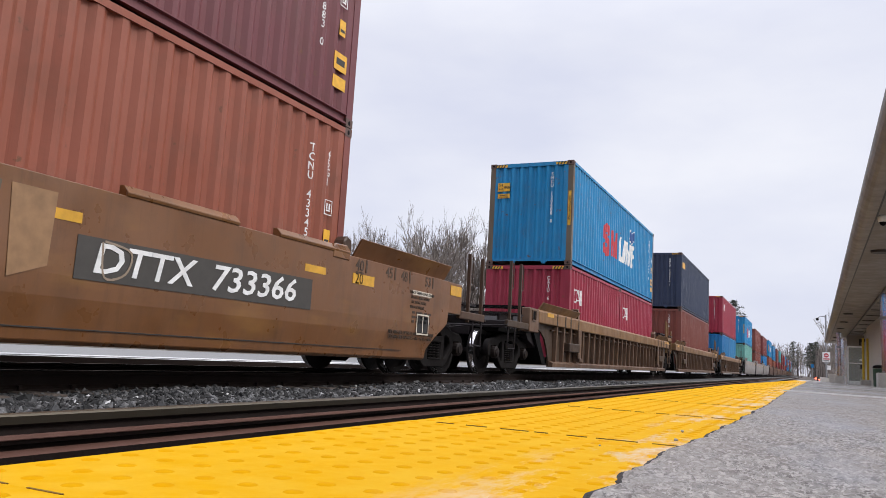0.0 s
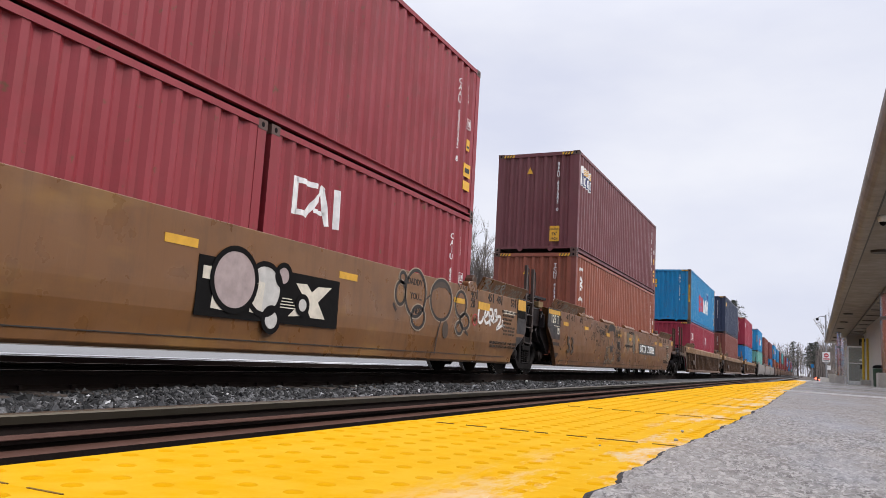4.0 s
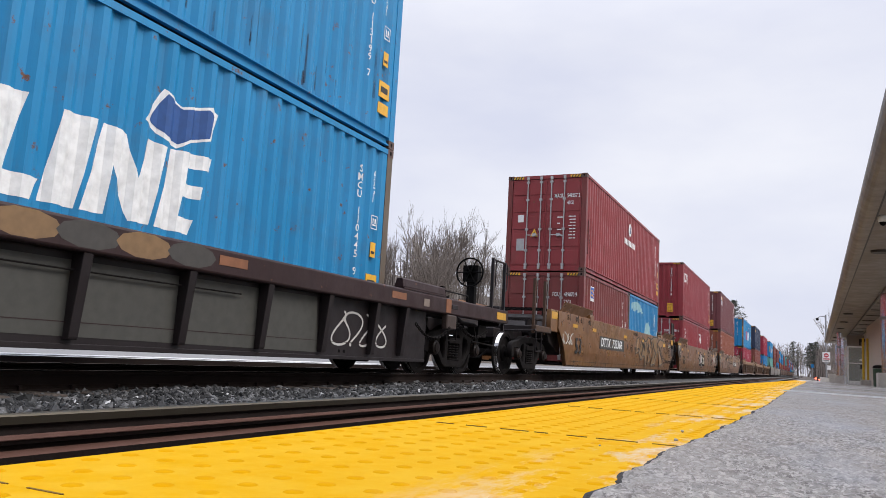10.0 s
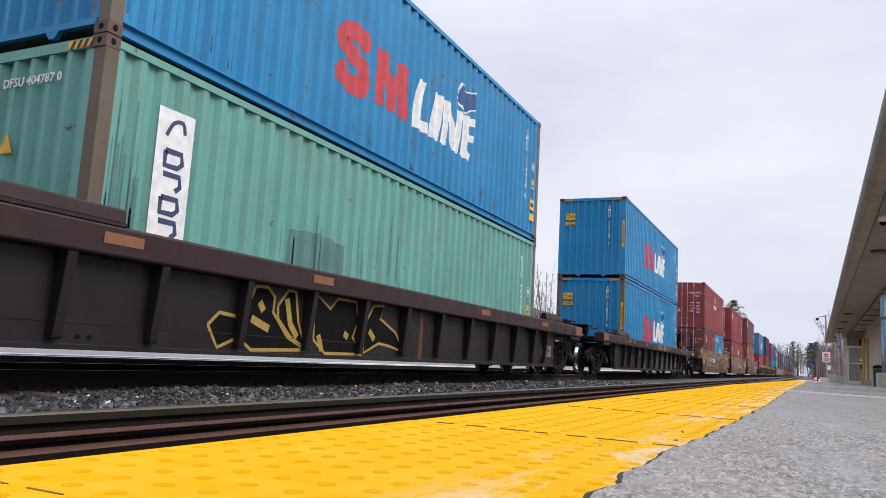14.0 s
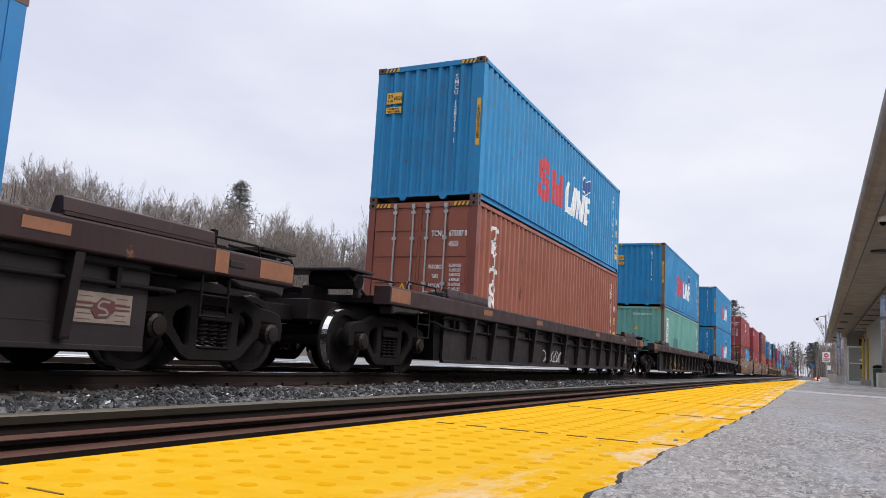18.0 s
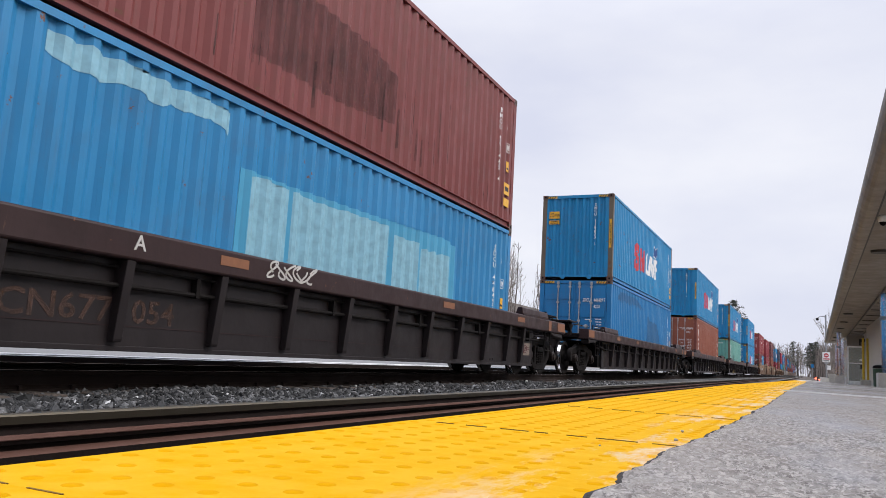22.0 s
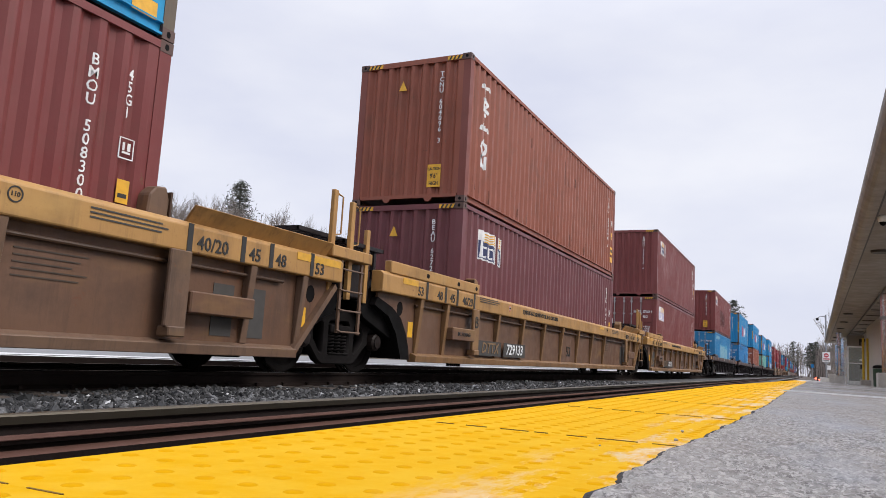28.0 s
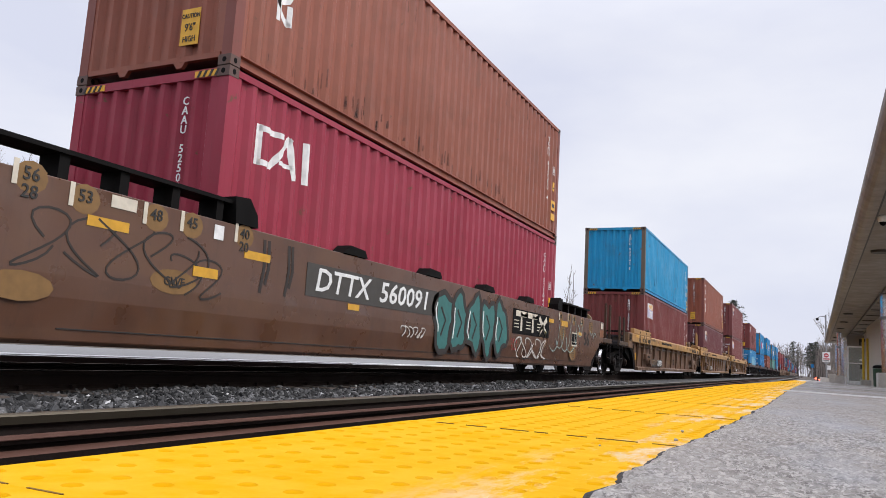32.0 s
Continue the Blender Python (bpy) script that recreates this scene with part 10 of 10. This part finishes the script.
for k, y0 in enumerate((Q, K, J)):
    near = -9.65 if y0 == Q else (-(K - J) / 2 if y0 == K else -9.83)
    car = ribbed_car("yellow ribbed well car with dirty brown lower side", (WELL_YELLOW, WELL_OLD, WELL_OLD)[k], WELL_TAN if k < 2 else WELL_SOILED, near_truck=near, far_truck=10.0, ends=("jc", "jj", "cj")[k], high=1.95, wheel=k == 0, sheet_paint=WELL_GRIME, shift=0.72 if y0 == K else 0.0)
    unit(car, y0)
    chord_figures(car, SIDE_X + 0.004, 1.30, size=0.2, shift=0.72 if y0 == K else 0.0)
    write("52,900 LBS MAX GROSS WT FOR 20 FT CONTAINER", 0.125, DARK_MARK, car, SIDE_X + 0.004, -1.9, 1.35, "side", wide=0.9)
    panel("number_board", car, GREYED, SIDE_X - 0.03, -5.5, -4.33, 0.37, 0.65)
    panel("number_board", car, GREYED, SIDE_X - 0.03, -4.18, -2.88, 0.37, 0.65)
    write("DTTX", 0.28, SPRAY_TAN, car, SIDE_X - 0.022, -4.9, 0.51, "side", wide=1.15, lean=0.2)
    write("729133", 0.29, WHITE, car, SIDE_X - 0.022, -3.53, 0.51, "side", wide=1.15, lean=0.2)
    write("53", 0.36, DARK_MARK, car, SIDE_X - 0.12, 0.8, 0.6, "side", wide=1.1)
    write("ABC"[k], 0.3, DARK_MARK, car, SIDE_X + 0.034, -5.76, 0.95, "side")
    write("IBC STORAGE", 0.09, DARK_MARK, car, SIDE_X + 0.054, -6.34, 0.71, "side")
    sheet_x = SIDE_X - 0.127
    if k > 0:
        panel("dark_panel", car, GREYED, sheet_x, 6.9, 7.22, 0.4, 0.95)
        panel("dark_panel", car, GREYED, sheet_x, 7.37, 7.75, 0.4, 0.95)
    else:
        stroke("inspection_ring", car, DARK_MARK, sheet_x, smooth_line(ring(2.57, 0.565, 0.165, 0.17), True), 0.014)
        write("PLATE", 0.075, FADED, car, sheet_x + 0.003, 2.57, 0.56, "side")
        write("H", 0.11, DARK_MARK, car, sheet_x + 0.003, 2.57, 0.45, "side")
        panel("stencil_bar", car, FADED, sheet_x, 2.46, 2.68, 0.625, 0.65)
        panel("dark_panel", car, GREYED, sheet_x, 3.27, 3.56, 0.775, 0.89)
        panel("data_plate", car, WELL_OLD, sheet_x, 4.60, 5.0, 0.455, 0.735)
        stroke("plate_border", car, DARK_MARK, sheet_x + 0.005, [(4.66, 0.55), (4.95, 0.55), (4.95, 0.71), (4.66, 0.71), (4.66, 0.55)], 0.014)
        panel("plate_divider", car, DARK_MARK, sheet_x + 0.005, 4.80, 4.812, 0.55, 0.71)
        for py in (5.05, 5.28):
            panel("dark_panel", car, GREYED, sheet_x, py, py + 0.215, 0.48, 0.685)
        panel("dark_panel", car, GREYED, sheet_x, 5.05, 5.49, 0.435, 0.472)
        panel("stencil_bar", car, CREAM, sheet_x + 0.005, 5.12, 5.17, 0.445, 0.462)
        panel("data_plate", car, WELL_OLD, sheet_x, 7.40, 7.85, 0.42, 0.56)
        for sgn in (-1, 1):
            seam = [(0, 0.36), (sgn * 5.55, 0.36), (sgn * 5.68, 0.385), (sgn * 5.72, 0.46), (sgn * 5.72, 1.18)]
            stroke("weld_seam", car, DARK_MARK, SIDE_X - 0.13, seam, 0.012, t=0.003)
        for i in range(9):
            panel("rust_chip", car, SPRAY_DARK, SIDE_X + 0.0006, (0.2, 0.93, 1.02, 1.06, 1.98, 2.7, 3.05, -0.7, -2.2)[i], (0.235, 0.97, 1.045, 1.10, 2.0, 2.74, 3.07, -0.66, -2.15)[i], (1.22, 1.22, 1.25, 1.30, 1.42, 1.205, 1.33, 1.21, 1.4)[i], (1.245, 1.24, 1.275, 1.325, 1.45, 1.225, 1.345, 1.235, 1.42)[i], lean=0.01, t=0.0015)
    panel("orange_patch", car, AMBER, SIDE_X + 0.002, 3.64, 4.12, 1.36, 1.44, t=0.002)
    stroke("round_stencil", car, DARK_MARK, SIDE_X + 0.001, smooth_line(ring(4.52, 1.37, 0.06, 0.06), True), 0.012)
    write("110", 0.055, DARK_MARK, car, SIDE_X + 0.003, 4.52, 1.37, "side")
    for i in range(3):
        panel("stencil_bar", car, GREYED, SIDE_X + 0.002, 5.2, 6.0 + 0.08 * (i % 2), 1.40 - 0.04 * i, 1.415 - 0.04 * i)
    if k == 0:
        panel("dark_panel", car, GREYED, SIDE_X - 0.125, -7.78, -6.95, 0.38, 0.95)
        write("125-T", 0.34, SPRAY_TAN, car, SIDE_X - 0.118, -7.36, 0.56, "side", wide=1.0)
    part("round_sticker", Shape().lathe([(0, 0.06), (0.003, 0.06)], (SIDE_X + 0.002, -4.0, 1.36), 0, 18), RED_MARK, car)
    part("sticker_face", Shape().lathe([(0.003, 0.047), (0.005, 0.047)], (SIDE_X + 0.002, -4.0, 1.36), 0, 18), CREAM, car)
    write("110", 0.055, DARK_MARK, car, SIDE_X + 0.011, -4.0, 1.36, "side")
    for i in range(3):
        panel("stencil_bar", car, GREYED, SIDE_X + 0.002, -5.6, -4.7 + 0.12 * (i % 2), 1.43 - 0.035 * i, 1.445 - 0.035 * i)
    for i in range(6):
        part("drain_stub", Shape().box(SIDE_X - 0.15, SIDE_X - 0.1, -6.6 + 0.09 * i, -6.56 + 0.09 * i, 0.155, 0.205), BLACK, car)
    for i in range(5):
        panel("stencil_bar", car, FADED, SIDE_X - 0.127, *((5.2, 5.6 - 0.06 * (i % 3)) if k == 0 else (4.65, 5.35 - 0.08 * (i % 3))), 0.98 - i * 0.055, 0.992 - i * 0.055)

# last car: smooth brown with a long painted panel
l1 = container("faded orange-brown container with rusty lower edge", RUST_RED, L40, HC, post=BROWN_RED)
blind_marks(l1, L40, HC, "TCNU 812250 4", "caution")
logo_tall(l1, L40, HC, -L40 / 2 + 0.85)
side_codes(l1, L40, HC, "TCNU 812250 4", "45G1")
l2 = container("crimson corrugated container with a white open-loop emblem", CRIMSON, L40, HC)
blind_marks(l2, L40, HC, "CAAU 525049 3", "none")
logo_c(l2, L40, HC, -L40 / 2 + 0.62, 1.0)
side_codes(l2, L40, HC, "CAAU 525049 3", "45G1")
drips(l1, L40, SOOT, ((-4.6, 3.2, 0.17, 0.75, 46), (-5.9, 5.9, 0.17, 0.5, 30), (-5.9, 5.9, 2.2, 2.8, 14)), 1)
stack(L_, 6.27, (l1, HC), [(l2, HC)])
OCHRE = plain("ochre_stencil_patch", (0.20, 0.105, 0.03), rough=0.6)
car = smooth_car("rust brown smooth well car with teal bubble graffiti and walkways", WELL_RUST, half=10.0, far_truck=10.07, ends="jc", walk_top=True)
unit(car, L_)
car_number(car, -4.67, 1.16, "560091", k=1.1)
bubble(car, SPRAY_TEAL, SPRAY_DARK, WHITE, -0.75, 0.92, 5, 0.72, 1.05, 31)
for k in range(8):
    spray(car, RED_MARK, [(2.55 + 0.09 * (k % 4), 0.76 - 0.13 * (k // 4)), (2.6 + 0.09 * (k % 4), 0.70 - 0.13 * (k // 4)), (2.57 + 0.09 * (k % 4), 0.66 - 0.13 * (k // 4))], 0.012)
panel("emblem_board", car, BLACK, SIDE_X + 0.002, 2.58, 5.05, 0.87, 1.39)
for i in range(3):
    stroke("emblem_mark", car, CREAM, SIDE_X + 0.007, ([(2.75, 1.3), (3.45, 1.3), (3.1, 1.3), (3.1, 0.94)], [(3.5, 1.3), (4.2, 1.3), (3.85, 1.3), (3.85, 0.94)], [(4.3, 1.3), (4.85, 0.94), (4.57, 1.12), (4.3, 0.94), (4.85, 1.3)])[i], 0.12)
    for k in range(3):
        panel("emblem_stripe", car, CREAM, SIDE_X + 0.007, 2.66 + 0.75 * i, 2.95 + 0.75 * i, 1.0 + 0.07 * k, 1.02 + 0.07 * k)
scrawl(car, SPRAY_PALE, 2.9, 0.6, 6, 0.42, 33, w=0.03)
scrawl(car, SPRAY_DARK, -8.3, 1.08, 5, 0.5, 36, w=0.02)
scrawl(car, SPRAY_DARK, -6.7, 0.95, 2, 0.4, 37, w=0.02)
for t, y, z in (("56", -8.37, 1.55), ("28", -8.37, 1.41), ("53", -7.86, 1.48), ("48", -7.08, 1.47), ("45", -6.62, 1.48), ("40", -5.84, 1.50), ("20", -5.84, 1.36), ("40", 6.0, 1.45), ("45", 6.75, 1.47), ("48", 7.2, 1.46), ("53", 8.0, 1.44)):
    write(t, 0.15, DARK_MARK, car, SIDE_X + 0.005, y, z, "side")
    if z > 1.42:
        panel("figure_bar", car, CREAM, SIDE_X + 0.003, y - 0.16, y - 0.115, z - 0.1, z + 0.1)
        part("stencil_patch", Shape().prism(ring(y, z - 0.02, 0.15, 0.13, 12), 0, SIDE_X + 0.0004, SIDE_X + 0.0015), OCHRE, car)
panel("notice", car, CREAM, SIDE_X + 0.003, -7.6, -7.32, 1.45, 1.56)
panel("notice", car, WHITE, SIDE_X + 0.003, -6.31, -6.17, 1.38, 1.53)
write("GWF", 0.12, DARK_MARK, car, SIDE_X + 0.004, -6.78, 0.88, "side")
panel("amber_strip", car, AMBER, SIDE_X + 0.003, -6.55, -6.2, 0.97, 1.07)
panel("amber_strip", car, AMBER, SIDE_X + 0.003, -3.7, -3.42, 0.86, 0.94)
for k, y in enumerate((-5.5, -5.42, -5.05, -4.98)):
    stroke("tar_streak", car, SPRAY_DARK, SIDE_X + 0.0025, [(y, 1.5), (y + 0.03, 1.2), (y - 0.02, 0.9 + 0.1 * (k % 2))], 0.05, t=0.001)
scrawl(car, SPRAY_PALE, -2.15, 0.66, 6, 0.16, 38, w=0.018)
for cy, cz in ((-8.35, 0.68), (-6.78, 0.88)):
    part("stencil_patch", Shape().prism(ring(cy, cz, 0.3, 0.12, 12), 0, SIDE_X + 0.0004, SIDE_X + 0.0018), OCHRE, car)
SPRAY_MINT = plain("pale_mint_spray_paint", (0.30, 0.42, 0.40), rough=0.5)
for k, line in enumerate(([(5.9, 1.25), (5.84, 1.01), (5.7, 0.71), (5.4, 0.58), (5.1, 0.7)], [(6.27, 1.25), (6.22, 0.85), (5.99, 0.68), (5.74, 0.71), (5.6, 0.9)], [(6.91, 1.3), (6.81, 1.04), (6.75, 0.8), (6.42, 0.61), (6.11, 0.71), (6.0, 1.0)],
                          [(7.3, 1.42), (7.42, 1.13), (7.32, 0.8), (6.93, 0.6), (6.59, 0.68), (6.5, 0.95)], [(7.55, 1.34), (7.75, 1.2), (7.6, 1.1), (7.85, 1.05), (8.0, 1.3), (7.8, 1.42)], [(8.84, 1.24), (8.95, 1.12), (9.1, 1.2), (9.2, 1.05), (9.3, 1.2), (9.62, 1.1)])):
    spray(car, SPRAY_MINT, line, 0.022, lift=0.008)
for cy, cz, r in ((6.19, 1.05, 0.25), (7.13, 0.58, 0.3), (9.5, 1.38, 0.26)):
    part("stencil_patch", Shape().prism(ring(cy, cz, r, r * 0.62, 14), 0, SIDE_X + 0.0005, SIDE_X + 0.002) if cy < 8.8 else Shape().box(SIDE_X + 0.0005, SIDE_X + 0.002, 8.75, 9.12, 1.2, 1.5), OCHRE, car)
    for k in range(5):
        panel("stencil_bar", car, DARK_MARK, SIDE_X + 0.002, min(cy, 8.94) - 0.16, min(cy, 8.94) + 0.15 - 0.04 * (k % 2), cz + 0.09 - 0.05 * k, cz + 0.105 - 0.05 * k, t=0.002)
write("56", 0.50, DARK_MARK, car, SIDE_X + 0.003, 8.49, 0.98, "side", wide=1.1)
panel("owner_plate", car, BLACK, SIDE_X + 0.002, 7.03, 7.48, 0.80, 1.08)
stroke("plate_border", car, CREAM, SIDE_X + 0.006, [(7.01, 0.78), (7.5, 0.78), (7.5, 1.1), (7.01, 1.1), (7.01, 0.78)], 0.03)
panel("plate_divider", car, CREAM, SIDE_X + 0.006, 7.03, 7.48, 0.86, 0.875)
panel("plate_divider", car, CREAM, SIDE_X + 0.006, 7.28, 7.30, 0.875, 1.08)
panel("amber_strip", car, AMBER, SIDE_X + 0.003, 7.58, 8.02, 1.07, 1.15)


def run_at(t):
    for (ta, sa), (tb, sb) in zip(RUN, RUN[1:]):
        if t <= tb:
            return sa + (sb - sa) * (t - ta) / (tb - ta)
    return RUN[-1][1]


def motions():
    """The train rolls away along its track, all cars and loads together; the wheels of the nearer cars turn."""
    for ob, y, m in movers:
        walk(ob, [(t, Matrix.Translation((0, s, 0)) @ m) for t, s in RUN])
    for ws, owner, y in wheelsets:
        start = next(m.translation.y for ob, yy, m in movers if ob is owner)
        if start > 75:
            continue
        z = ws.matrix_basis.translation.copy()
        walk(ws, [(k / 15, Matrix.Translation(z) @ Matrix.Rotation(-run_at(k / 15) / WHEEL_R, 4, "X")) for k in range(481)])


motions()
